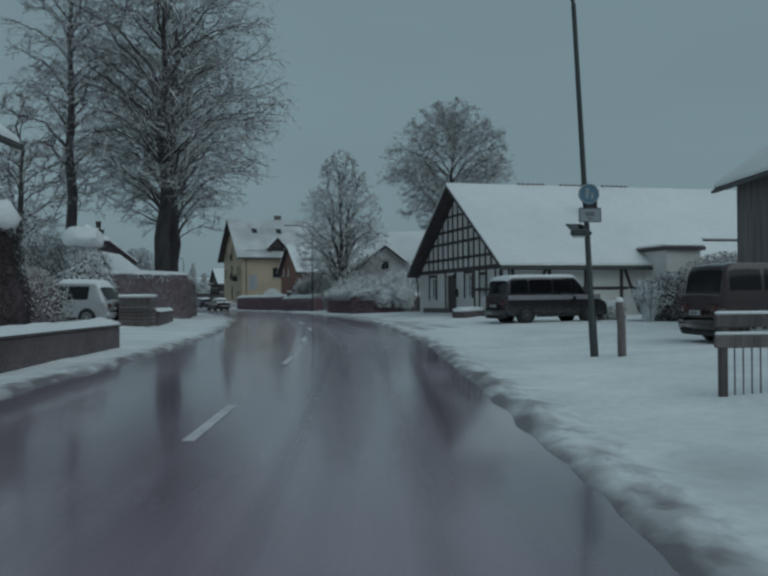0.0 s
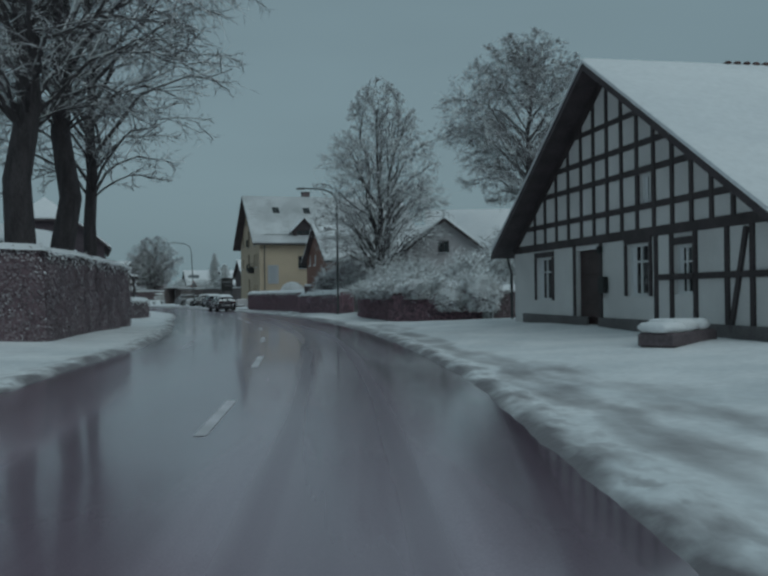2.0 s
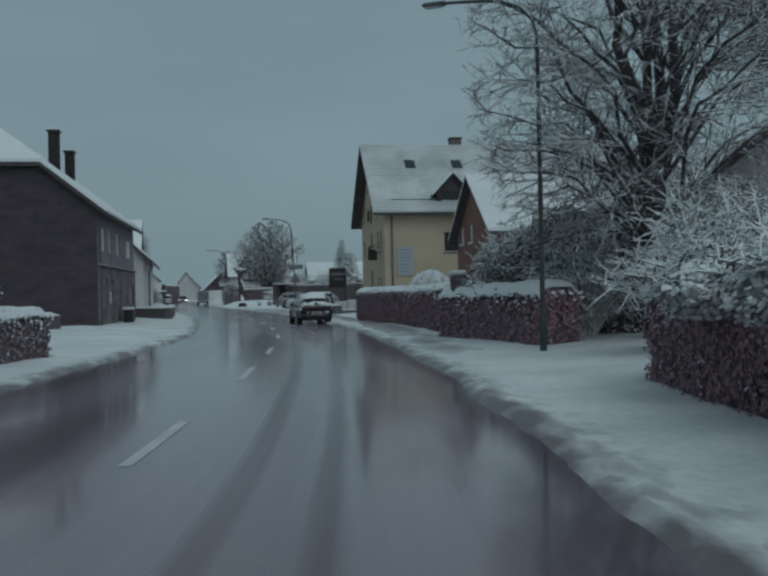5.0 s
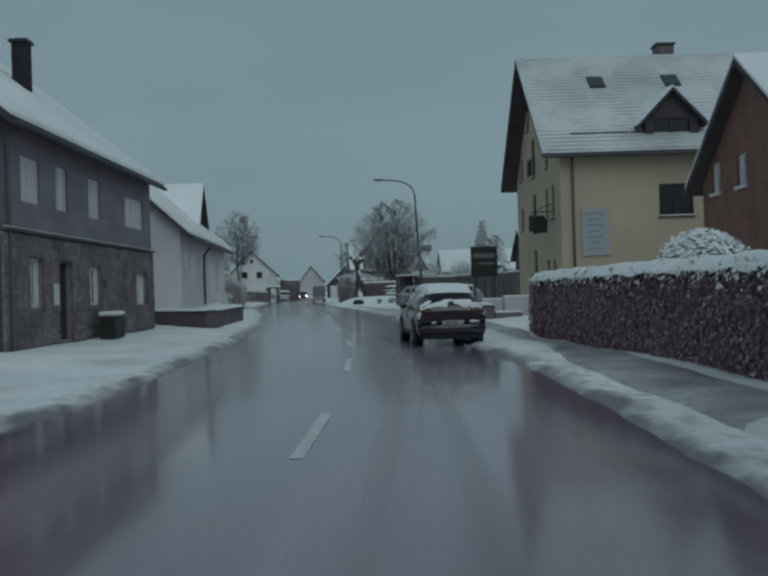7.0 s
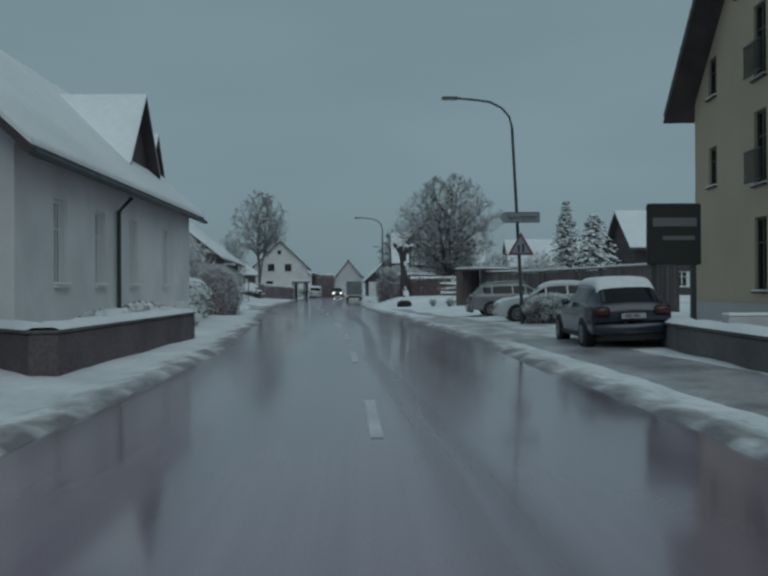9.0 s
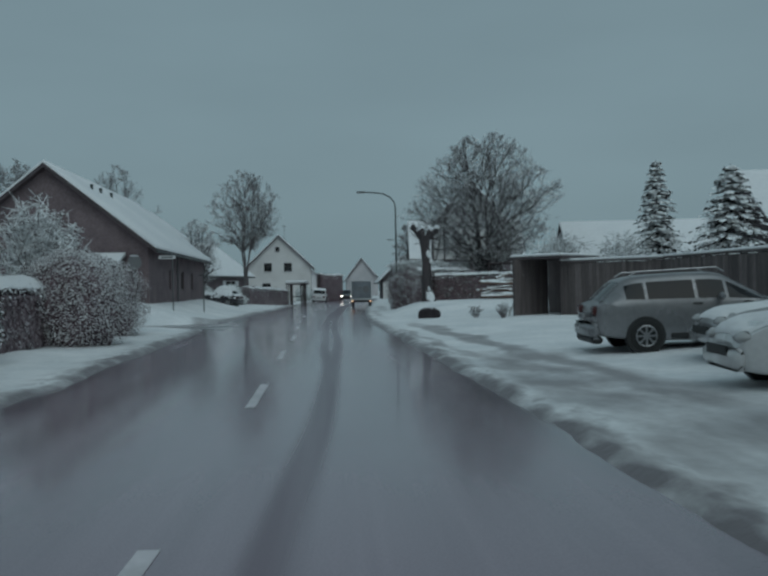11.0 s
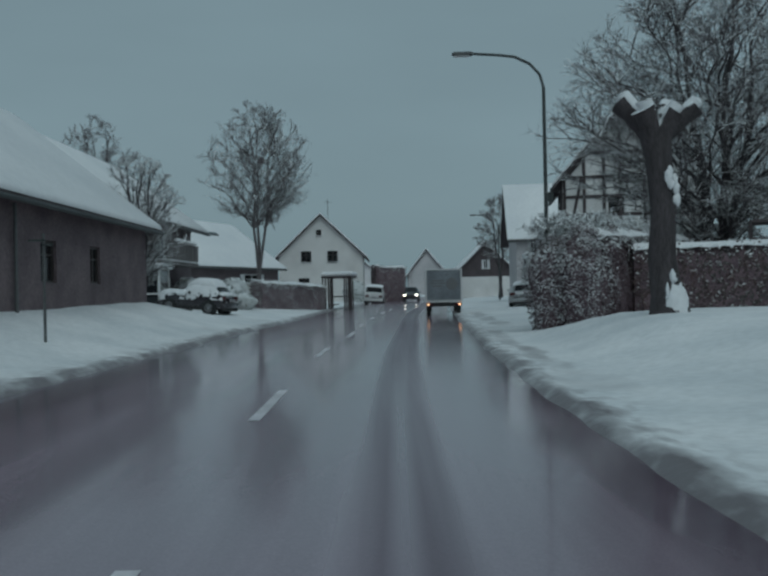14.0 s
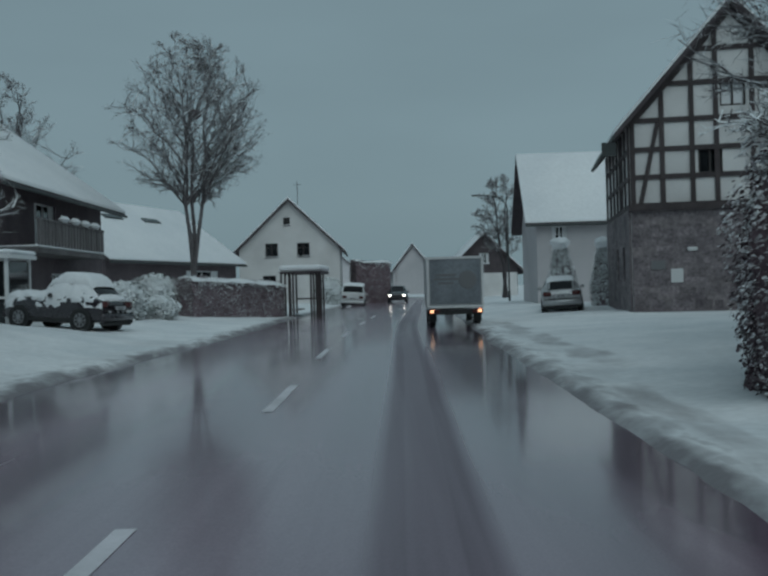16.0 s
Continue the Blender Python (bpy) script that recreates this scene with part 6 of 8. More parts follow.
lh = House("slate_house", "dark slate-clad house with a stone ground floor", "house", (-29.6, 105.5), 201.2, 10, 13.8, 5.8, 9.75, SLATE, side=-1, base=0.2, half_hip=1.9, sills=False, over=0.5, gable_over=0.35, wall_mats={"g0": DARK_BOARDS},
           openings={"s0": [(1.3, 3.75, 1.3, 1.2, "blind"), (3.75, 3.75, 0.95, 1.25, "blind"), (6.5, 3.75, 1.2, 1.25, "blind"), (10.4, 3.75, 2.4, 1.1, "blind"), (1.6, 1.0, 0.9, 1.3), (3.6, 0.05, 1.05, 2.2, "door"), (6.2, 1.0, 1.2, 1.2), (11.2, 0.9, 1.6, 1.15, "blind")]})
lh.chimney(3.4, 7.0, 10.8, 0.55, BOULDER)
wh = House("white_house", "white rendered house with a low snowy roof", "house", (-36.3, 122.9), 205.1, 9, 17.2, 3.9, 8.0, LIGHT_PLASTER, side=-1, base=0.5, openings={"s0": [(2.2, 1.0, 0.9, 1.9), (5.2, 1.0, 0.9, 1.9), (8.5, 1.0, 0.9, 1.9), (12.5, 1.0, 0.9, 1.9)]})

car("car", "black car with snow on its roof and boot", "suv", -19.82, 110.35, 117, 4.3, 1.76, 1.50, CAR_BLACK, snow=0.10, z=-0.03, snow_hood=False, laden=0.52, plate_z=0.60, lamp_z=(0.80, 0.94))
street_lamp("street_lamp", "dark steel street lamp with curved arm", -6.9, 86.2, 8.4, 2.2, 172)

# ---------- middle: junction ----------
barn = House("barn", "long dark brick barn with a snow-covered roof", "house", (-63.3, 168.9), 208.6, 10.4, 21, 3.75, 7.9, BRICK_DARK, side=-1, base=0.25,
             openings={"s0": [(6.0, 1.4, 0.7, 1.2), (10.3, 1.4, 1.2, 1.2), (14.4, 1.4, 1.0, 1.2)]}, frame=FRAME_DARK, sills=False)
tree("tree", "broad round bare tree dusted with snow", -53.1, 194.2, 12.9, 5.7, 0.24, 2.3, 31, limbs=96, sub=11, twigs=9, tips=7, stems=5, fork=1.4, tip_r=0.009, rise=0.6, wide=0.92)
hedge("hedge", "thick dark evergreen hedge block", [(-55.85, 185.9), (-54.9, 192.6)], 2.3, 2.75, LEAF_BLOCK, 8, density=620, leaf=0.065, frost=30, frost_size=0.05, snow=0.12, cap_rough=0.16, rough=0.26, taper=0.06)
for k, (x, y) in enumerate(((-56.3, 185.8), (-55.4, 186.6), (-56.2, 188.0), (-55.2, 189.6), (-55.8, 191.4), (-54.8, 193.0))):
    shrub("shrub", "frosted shoots growing out of the hedge top", x, y, 0.95, 0.9, 210 + k, shoots=80, tip_r=0.011, z=2.5)
for k, (x, y, r, h) in enumerate(((-56.25, 185.7, 0.86, 2.8), (-55.4, 185.5, 0.80, 2.85), (-56.5, 187.3, 0.75, 2.75))):
    leafy_bush("shrub", "bulging evergreen shrub of the thick hedge flecked with snow", x, y, r, h, 240 + k, LEAF_BLOCK, 8000, 0.06)
street_lamp("street_lamp", "dark steel street lamp with curved arm", -56.4, 185.4, 7.9, 2.0, heading(188) + 180)


# ---------- trees of the first bend, background ----------
tree("tree", "old bare tree in the garden behind the hedge", -31, 76, 20, 7.0, 0.4, 4, 24, limbs=28, sub=8, twigs=7, tips=6, tip_r=0.03, droop=0.05)
tree("tree", "old bare tree in the garden behind the hedge", -40, 92, 20, 7.5, 0.4, 4, 25, limbs=28, sub=8, twigs=6, tips=6, tip_r=0.035, droop=0.05)
shrub("shrub", "large snow-laden garden bush", -21, 60, 2.8, 5.2, 26, shoots=110, tip_r=0.02, material=TWIG)
shrub("shrub", "large snow-laden garden bush", -25, 66, 3.2, 6.0, 27, shoots=110, tip_r=0.022, material=TWIG)

# ---------- left yard at the start ----------
def low_wall(name, label, pts, height, thick, material, cap=0.12):
    """A low garden wall of straight lengths with snow lying on it."""
    ob = empty(name, label, "wall")
    for (x0, y0), (x1, y1) in zip(pts, pts[1:]):
        ln, a = math.hypot(x1 - x0, y1 - y0), math.degrees(math.atan2(y1 - y0, x1 - x0))
        cx, cy = (x0 + x1) / 2, (y0 + y1) / 2
        z = min(ground(x0, y0), ground(x1, y1))
        part("masonry", Geo().box((cx, cy, z + height / 2 - 0.15), (ln, thick, height + 0.3), a, bev=0.03), material, ob)
        part("coping", Geo().box((cx, cy, z + height + 0.024), (ln + 0.04, thick + 0.08, 0.05), a, bev=0.012), CONCRETE, ob)
        g, n = Geo(), max(3, int(ln / 0.4))
        ux, uy = (x1 - x0) / ln, (y1 - y0) / ln
        for k in range(n + 1):
            for c in range(5):
                u = -1 + c / 2
                f = k / n
                e = (1 - u ** 4) * (0.4 if k in (0, n) else 1)
                px, py = x0 + (x1 - x0) * f, y0 + (y1 - y0) * f
                w = (thick / 2 + 0.05) * u
                g.v.append((px - uy * w, py + ux * w, z + height + 0.056 + cap * e * (1 + 0.5 * noise.noise((px * 2, py * 2, u)))))
        for k in range(n):
            for c in range(4):
                a_ = k * 5 + c
                g.f.append((a_, a_ + 1, a_ + 6, a_ + 5))
        part("snow_cap", g, SNOW, ob, smooth=60)
    return ob


low_wall("garden_wall", "low dark garden wall under thick snow", [(-7.3, 2), (-7.35, 16), (-7.45, 24.0)], 0.62, 0.5, DARK_WALL, 0.16)
low_wall("garden_wall", "short low dark wall capped with snow", [(-10.15, 39.1), (-10.95, 45.1)], 0.55, 0.5, DARK_WALL, 0.14)

bin_ob = empty("timber_bin", "weathered box of horizontal boards topped with snow", "bin")
BX, BY, BH = -10.6, 38.2, 0.62
bz = ground(BX, BY)
for k in range(8):
    for (cx, cy, sx, sy) in ((0, -BH, 1.26, 0.05), (0, BH, 1.26, 0.05), (BH, 0, 0.05, 1.14), (-BH, 0, 0.05, 1.14)):
        part("board", Geo().box((BX + cx, BY + cy, bz + 0.07 + k * 0.15), (sx, sy, 0.13), bev=0.01), WOOD, bin_ob)
part("lid_snow", Geo().box((BX, BY, bz + 1.29), (1.36, 1.36, 0.14), bev=0.06), SNOW, bin_ob)
part("corner_post", Geo().box((BX + BH - 0.07, BY - BH + 0.07, bz + 0.58), (0.09, 0.09, 1.26)), WOOD, bin_ob)
car("car", "silver people carrier with snow on its roof", "suv", -11.45, 37.9, 172, 4.5, 1.85, 1.85, CAR_SILVER, snow=0.12, z=ground(-12.5, 37.9))
leafy_bush("conifer", "tall dark clipped conifer with a snow cap", -9.75, 22.2, 0.9, 3.7, 51, LEAF_CLIPPED, 11000, 0.06, cap=0.5)
leafy_bush("shrub", "brown garden bush dusted with snow", -10.2, 25.3, 1.1, 2.1, 52, LEAF_BROWN, 8000, 0.06)
leafy_bush("conifer", "snow-covered rounded thuja behind the car", -14.0, 41.6, 1.5, 4.35, 53, SPRUCE, 11000, 0.10, cap=0.55)
House("render_house", "light rendered house with dark eaves", "house", (-11.5, 26.2), 180, 8, 14, 6.0, 9.0, LIGHT_PLASTER, side=1, base=0.3, openings={"s0": [(2, 1.0, 1.2, 1.3), (6, 1.0, 1.2, 1.3)]})
House("garden_house", "small dark boarded house with a snowy half-hipped roof", "house", (-21.1, 73.5), 180, 6.2, 8, 2.6, 5.0, DARK_WALL, side=-1, base=0.2, over=0.6, half_hip=1.0)
hedge("hedge", "low clipped brown hedge with snow on top", [(-19.2, 79.2), (-19.9, 85.6)], 1.3, 1.2, LEAF_BROWN, 54, density=200, leaf=0.09, snow=0.14, cap_rough=0.05)
hedge("hedge", "low clipped hedge beside the slate house", [(-23.5, 84), (-24.6, 90)], 1.2, 1.9, LEAF_BROWN, 55, density=120, snow=0.16, cap_rough=0.06)
low_wall("garden_wall", "low dark wall with snow before the hedge", [(-18.9, 75.0), (-19.1, 78.2)], 0.6, 0.5, DARK_WALL, 0.16)
low_wall("garden_wall", "low dark wall beside the slate house", [(-29.4, 101.4), (-28.6, 98)], 0.55, 0.6, DARK_WALL, 0.14)
leafy_bush("shrub", "brown bush with snow in the garden", -17.6, 70.5, 1.1, 2.3, 56, LEAF_BROWN, 2600, 0.12)

# ---------- right yard at the start ----------
SX, SY = 4.24, 18.4
sign = empty("round_sign", "blue round road sign on the lamp post", "road sign")
sm = Matrix.Translation((SX - 0.02, SY - 0.09, 3.52)) @ Matrix.Rotation(radians(90), 4, "X") @ Matrix.Scale(0.7, 4)
part("disc", Geo().lathe([(0.30, -0.012), (0.31, 0.0), (0.30, 0.012)], sm, 32), SIGN_BLUE, sign, smooth=30)
part("rim", Geo().tube([sm @ Vector((0.286 * math.cos(k * math.pi / 18), 0.286 * math.sin(k * math.pi / 18), 0.014)) for k in range(37)], 0.012, 6), SIGN_PALE, sign)
part("symbol", Geo().box((-0.05, 0.02, 0.019), (0.10, 0.30, 0.008), m=sm, bev=0.003).box((0.10, -0.07, 0.019), (0.08, 0.18, 0.008), m=sm, bev=0.003), SIGN_PALE, sign)
plate = empty("sign_plate", "pale rectangular plate under the round sign", "road sign")
pm = Matrix.Translation((SX, SY - 0.09, 3.08)) @ Matrix.Rotation(radians(90), 4, "X") @ Matrix.Scale(0.75, 4)
part("plate", Geo().box((0, 0, 0), (0.62, 0.40, 0.02), m=pm, bev=0.006), SIGN_PALE, plate)
part("border", Geo().box((0, 0.185, 0.013), (0.60, 0.02, 0.006), m=pm).box((0, -0.185, 0.013), (0.60, 0.02, 0.006), m=pm).box((-0.295, 0, 0.013), (0.02, 0.35, 0.006), m=pm).box((0.295, 0, 0.013), (0.02, 0.35, 0.006), m=pm), SIGN_BLACK, plate)
part("symbol", Geo().box((0, 0.03, 0.013), (0.26, 0.12, 0.006), m=pm).box((0, -0.09, 0.013), (0.16, 0.05, 0.006), m=pm), SIGN_GREY, plate)
fl = empty("flood_light", "small flood light clamped to the lamp post", "lamp")
part("housing", Geo().box((SX - 0.22, SY - 0.05, 2.72), (0.34, 0.2, 0.16), bev=0.04), DARK_METAL, fl)
part("bracket", Geo().box((SX - 0.02, SY, 2.72), (0.14, 0.05, 0.05)), DARK_METAL, fl)
part("lens", Geo().box((SX - 0.24, SY - 0.12, 2.63), (0.24, 0.12, 0.03)), LAMP_CLEAR, fl)

post = empty("wooden_post", "thick dark wooden post with a snow cap", "post")
pz = ground(4.85, 18.2)
part("shaft", Geo().tube([(4.85, 18.2, pz - 0.15), (4.84, 18.2, pz + 0.6), (4.80, 18.2, pz + 1.12)], [0.09, 0.085, 0.08], 10), WOOD, post)
part("snow_cap", Geo().lathe([(0.085, 0), (0.09, 0.05), (0.05, 0.10)], Matrix.Translation((4.80, 18.2, pz + 1.12)), 10), SNOW, post)

fence = empty("yard_fence", "dark timber fence with thin steel bars below", "fence")
fz = ground(5, 11.1)
for x in (4.23, 6.6, 9.0):
    part("post", Geo().box((x, 11.05 + (x - 4.15) * 0.1, fz + 0.5), (0.10, 0.10, 1.15), bev=0.012), WOOD, fence)
for z in (0.92, 0.66):
    part("rail", Geo().box((6.6, 11.25, fz + z), (5.0, 0.06, 0.16), 5.7, bev=0.01), WOOD, fence)
    part("rail_snow", Geo().box((6.6, 11.25, fz + z + 0.1), (5.0, 0.06, 0.05), 5.7, bev=0.02), SNOW, fence)
for k in range(40):
    x = 4.3 + k * 0.115
    part("bar", Geo().tube([(x, 11.12 + (x - 4.15) * 0.1, fz - 0.05), (x, 11.12 + (x - 4.15) * 0.1, fz + 0.60)], 0.011, 5), METAL, fence)
car("off_road_car", "large dark red off-road vehicle parked on snow", "van", 7.4, 20.9, 8, 4.8, 1.95, 1.9, CAR_RED, snow=0.0, group="parked cars")
House("timber_clad_house", "grey timber-clad house with snowy eaves", "house", (13.8, 34.8), 0, 8, 16, 5.6, 8.5, GREY_WOOD, side=-1, base=0.35, over=0.7, openings={"s0": [(3, 1, 1.2, 1.3), (8, 1, 1.2, 1.3)]}, frame=FRAME_DARK)
leafy_bush("shrub", "dark evergreen bush with clumps of snow", 12.3, 38.2, 1.3, 2.1, 57, LEAF_DARK, 4200, 0.10)
leafy_bush("shrub", "large dark bush with clumps of snow", 17.2, 45.0, 2.2, 3.2, 58, LEAF_DARK, 6000, 0.11)
leafy_bush("shrub", "small snow-covered bush beside the van", 9.9, 39.2, 0.7, 0.9, 59, NEEDLE, 1800, 0.10)
shrub("shrub", "bare arching bush heavy with snow", 10.9, 36.8, 1.0, 1.7, 60, shoots=40)
porch = empty("porch", "small white porch with a flat snowy roof", "porch")
pz = 0.38
part("wall", Geo().box((15.4, 48.1, pz + 1.65), (2.0, 2.6, 3.5), 14), WHITE_PLASTER, porch)
part("roof", Geo().box((15.4, 48.1, pz + 3.5), (2.4, 3.0, 0.18), 14), SOFFIT, porch)
part("roof_snow", Geo().box((15.4, 48.1, pz + 3.664), (2.4, 3.0, 0.14), 14, bev=0.06), ROOF_SNOW, porch)
dorm = empty("side_wing", "low side wing with snow on its flat roof", "house")
part("wall", Geo().box((22.0, 54.6, 2.2), (8, 4, 4.4), 14), WHITE_PLASTER, dorm)
part("roof", Geo().box((22.0, 54.6, 4.5), (8.6, 4.6, 0.2), 14), SOFFIT, dorm)
part("roof_snow", Geo().box((22.0, 54.6, 4.69), (8.5, 4.5, 0.16), 14, bev=0.06), ROOF_SNOW, dorm)

# timber house: side wall timbers, mail box, downpipe, ridge tiles, planter
for u in (0.12, 2.2, 4.3, 6.4, 8.6, 10.4):
    h1.beam("s1", (u, 0.1), (u, 2.7), 0.18, 0.045)
h1.beam("s1", (0.0, 1.45), (10.4, 1.45), 0.16, 0.04)
h1.beam("s1", (0.0, 2.62), (10.4, 2.62), 0.2, 0.05)
h1.beam("s1", (1.0, 0.15), (2.0, 2.5), 0.15, 0.06)
h1.beam("s1", (7.5, 0.15), (6.6, 2.5), 0.15, 0.06)
part("mail_box", Geo().box((8.15, -0.10, 1.28), (0.38, 0.16, 0.5), m=h1.planes["g0"], bev=0.02), TRIM_BLACK, h1.ob)
part("wall_lamp", Geo().box((7.95, -0.10, 2.35), (0.14, 0.16, 0.24), m=h1.planes["g0"], bev=0.03), TRIM_BLACK, h1.ob)
part("plinth", Geo().box((h1.w / 2 - 4.4, -0.03, 0.05), (5.9, 0.06, 0.5), m=h1.planes["g0"]).box((12.2, -0.03, 0.05), (9.0, 0.06, 0.5), m=h1.planes["g0"]), CONCRETE, h1.ob)
part("downpipe", Geo().tube([h1.m @ Vector(p) for p in ((-0.5, -0.1, 2.45), (-0.35, -0.1, 2.1), (-0.1, -0.1, 1.8), (-0.1, -0.1, 0.05))], 0.05, 8), DARK_METAL, h1.ob)
for k in range(26):
    v = 4.0 + k * 0.32
    if k % 9 < 6:
        part("ridge_tile", Geo().box((h1.w / 2, v, ridge_h1 + 0.40), (0.22, 0.20, 0.10), m=h1.m, bev=0.04), TILE, h1.ob)
planter = empty("planter", "long low stone planter heaped with snow", "planter")
qz = ground(5, 46.6)
part("trough", Geo().box((4.55, 47.2, qz + 0.10), (2.6, 0.8, 0.3), 55, bev=0.05), DARK_WALL, planter)
for k, (t_, w_, h_) in enumerate(((-1.0, 0.75, 0.20), (-0.45, 0.8, 0.26), (0.1, 0.7, 0.18), (0.6, 0.8, 0.24), (1.05, 0.6, 0.15))):
    part("snow_heap", Geo().box((4.55 + t_ * math.cos(radians(55)), 47.2 + t_ * math.sin(radians(55)), qz + 0.255 + h_ / 2), (0.72, w_, h_), 55 + 9 * (k - 2), bev=0.07), SNOW, planter, smooth=60)

# ---------- right side before the yellow house ----------
for k, (x, y, r, h, mtl) in enumerate(((-1.5, 80.5, 2.0, 3.2, TWIG_THICK), (1.0, 76.0, 2.2, 3.2, TWIG_THICK), (-3.6, 84.0, 2.0, 3.0, TWIG_THICK), (3.6, 80.0, 2.6, 4.6, TWIG_THICK), (6.4, 84.0, 3.0, 6.0, TWIG_THICK), (5.0, 75.5, 1.8, 2.8, TWIG_THICK), (9.5, 80.0, 2.4, 4.0, TWIG), (1.4, 68.6, 0.9, 2.2, TWIG_THICK), (-6.0, 90.5, 1.8, 2.8, TWIG_THICK), (-8.2, 93.0, 1.5, 2.6, TWIG), (8.0, 96.0, 3.4, 7.0, TWIG), (-1.5, 74.5, 1.3, 2.5, TWIG_THICK))):
    shrub("shrub", "arching garden bush bowed down by snow", x, y, r, h, 70 + k, shoots=int(60 + 30 * r), material=mtl, tip_r=0.017)
for k, (x, y, r, h) in enumerate(((-2.7, 70.0, 0.75, 0.85), (-3.2, 72.0, 0.7, 0.7), (-3.8, 74.4, 0.75, 0.8), (-4.4, 76.6, 0.65, 0.7), (-1.2, 68.2, 0.8, 0.9), (0.2, 67.3, 0.85, 1.1), (1.4, 66.6, 0.8, 1.6))):
    leafy_bush("shrub", "bowed hedge shoots caked with snow", x, y, r, h, 190 + k, LEAF_SNOWY, 2600, 0.09, z=1.25 if k < 5 else 0.7)
for k, (x, y, r, h, zz) in enumerate(((-2.4, 69.4, 1.1, 0.9, 1.35), (-3.0, 71.8, 1.1, 0.8, 1.35), (-3.6, 74.2, 1.2, 0.9, 1.35), (-4.3, 76.8, 1.1, 0.8, 1.35), (-0.6, 68.1, 1.2, 1.0, 1.35), (0.9, 67.4, 1.1, 1.3, 1.0), (1.7, 66.9, 1.0, 2.2, 0.2))):
    shrub("shrub", "bowed hedge shoots heavy with snow", x, y, r, h, 170 + k, shoots=46, tip_r=0.016, z=zz)
hedge("hedge", "brown-red garden hedge with rounded snowy top", [(-6.6, 88.4), (-8.6, 92.2), (-10.2, 94.6)], 1.3, 1.45, LEAF_RED, 85, density=180, leaf=0.09, snow=0.24, cap_rough=0.05)
leafy_bush("shrub", "tall dark evergreen bush flecked with snow", -6.5, 91.4, 1.1, 3.7, 86, LEAF_DARK, 5200, 0.10)
leafy_bush("shrub", "low evergreen bush behind the hedge flecked with snow", -11.9, 102.6, 1.0, 1.55, 87, LEAF_DARK, 5200, 0.10)
leafy_bush("topiary", "rounded bush under a thick dome of snow", -13.9, 111.5, 1.15, 2.45, 88, SNOW, 5200, 0.13)
for k, (x, y, r, h) in enumerate(((-7.1, 93.6, 1.5, 3.5), (-8.6, 96.2, 1.3, 3.1), (-5.0, 92.4, 1.4, 3.9))):
    leafy_bush("shrub", "tall brown garden bush dusted with snow", x, y, r, h, 220 + k, LEAF_CAKED, 6500, 0.10)
    shrub("shrub", "bare shoots of a tall bush under snow", x, y, r * 1.1, h * 1.15, 226 + k, shoots=50, tip_r=0.014, material=TWIG_THICK)
House("far_house", "white house with a steep snowy roof behind the gardens", "house", (-1.0, 132.0), 90, 10, 9.5, 5.6, 11.0, LIGHT_PLASTER, side=-1, base=0.2, openings={"s0": [(2, 3.4, 1.0, 1.2), (6, 3.4, 1.0, 1.2)]}, frame=FRAME_DARK)
gate = empty("gate_post", "dark square gate post beside the hedge", "gate post")
part("shaft", Geo().box((-9.9, 93.6, ground(-9.9, 93.6) + 0.95), (0.45, 0.45, 2.0), 20, bev=0.03), DARK_WALL, gate)
part("snow_cap", Geo().box((-9.9, 93.6, ground(-9.9, 93.6) + 2.03), (0.5, 0.5, 0.16), 20, bev=0.06), SNOW, gate)

# yellow house: dormer, balconies, notice, pipes
def dormer(house, slope, along, width, z0, z1, peak, material, depth=3.4, over=0.35, window=True, front=0.25):
    """A gabled dormer on a slope, its front towards the eave."""
    sg = 1 if slope == 0 else -1
    x0 = 0 if slope == 0 else house.w
    base = house.m @ Matrix(((sg, 0, 0, x0), (0, 1, 0, along - width / 2), (0, 0, 1, 0), (0, 0, 0, 1)))
    fr = base @ Matrix(((0, 1, 0, front), (1, 0, 0, 0), (0, 0, 1, z0), (0, 0, 0, 1)))
    sl = (peak - z1) / (width / 2)
    ops = [(width * 0.17, 0.14, width * 0.66, (z1 - z0) * 0.95)] if window else []
    d = part("dormer", wall_geo(fr, width, peak - z0, ops, [(-sl, 1, z1 - z0), (sl, 1, z1 - z0 + 2 * (peak - z1))], 0.2), material, house.ob)
    for o in ops:
        pane = part("dormer_window", Geo().box((o[0] + o[2] / 2, 0.12, o[1] + o[3] / 2), (o[2], 0.02, o[3]), m=fr), GLASS, d)
        part("mullion", Geo().box((o[0] + o[2] / 2, 0.09, o[1] + o[3] / 2), (0.1, 0.06, o[3]), m=fr).box((o[0] + o[2] / 2, 0.09, o[1] + 0.04), (o[2], 0.06, 0.08), m=fr).box((o[0] + o[2] / 2, 0.09, o[1] + o[3] - 0.04), (o[2], 0.06, 0.08), m=fr), FRAME_DARK, d)
    for s in (0, 1):
        y0 = -over if s == 0 else width + over
        ze = z1 - sl * over
        pts = [(front - over, y0, ze), (front + depth, y0, ze), (front + depth, width / 2, peak), (front - over, width / 2, peak)]
        part("dormer_roof", Geo().slab([base @ Vector(p) for p in pts], (0, 0, 0.16)), SOFFIT, d)
        part("roof_snow", snow_slope([base @ Vector(p) for p in pts], 0.165, 0.12), ROOF_SNOW, d, smooth=40)
        part("cheek", Geo().box((front + depth / 2, 0.1 if s == 0 else width - 0.1, (z0 + z1) / 2), (depth, 0.14, z1 - z0), m=base), material, d)
    return d


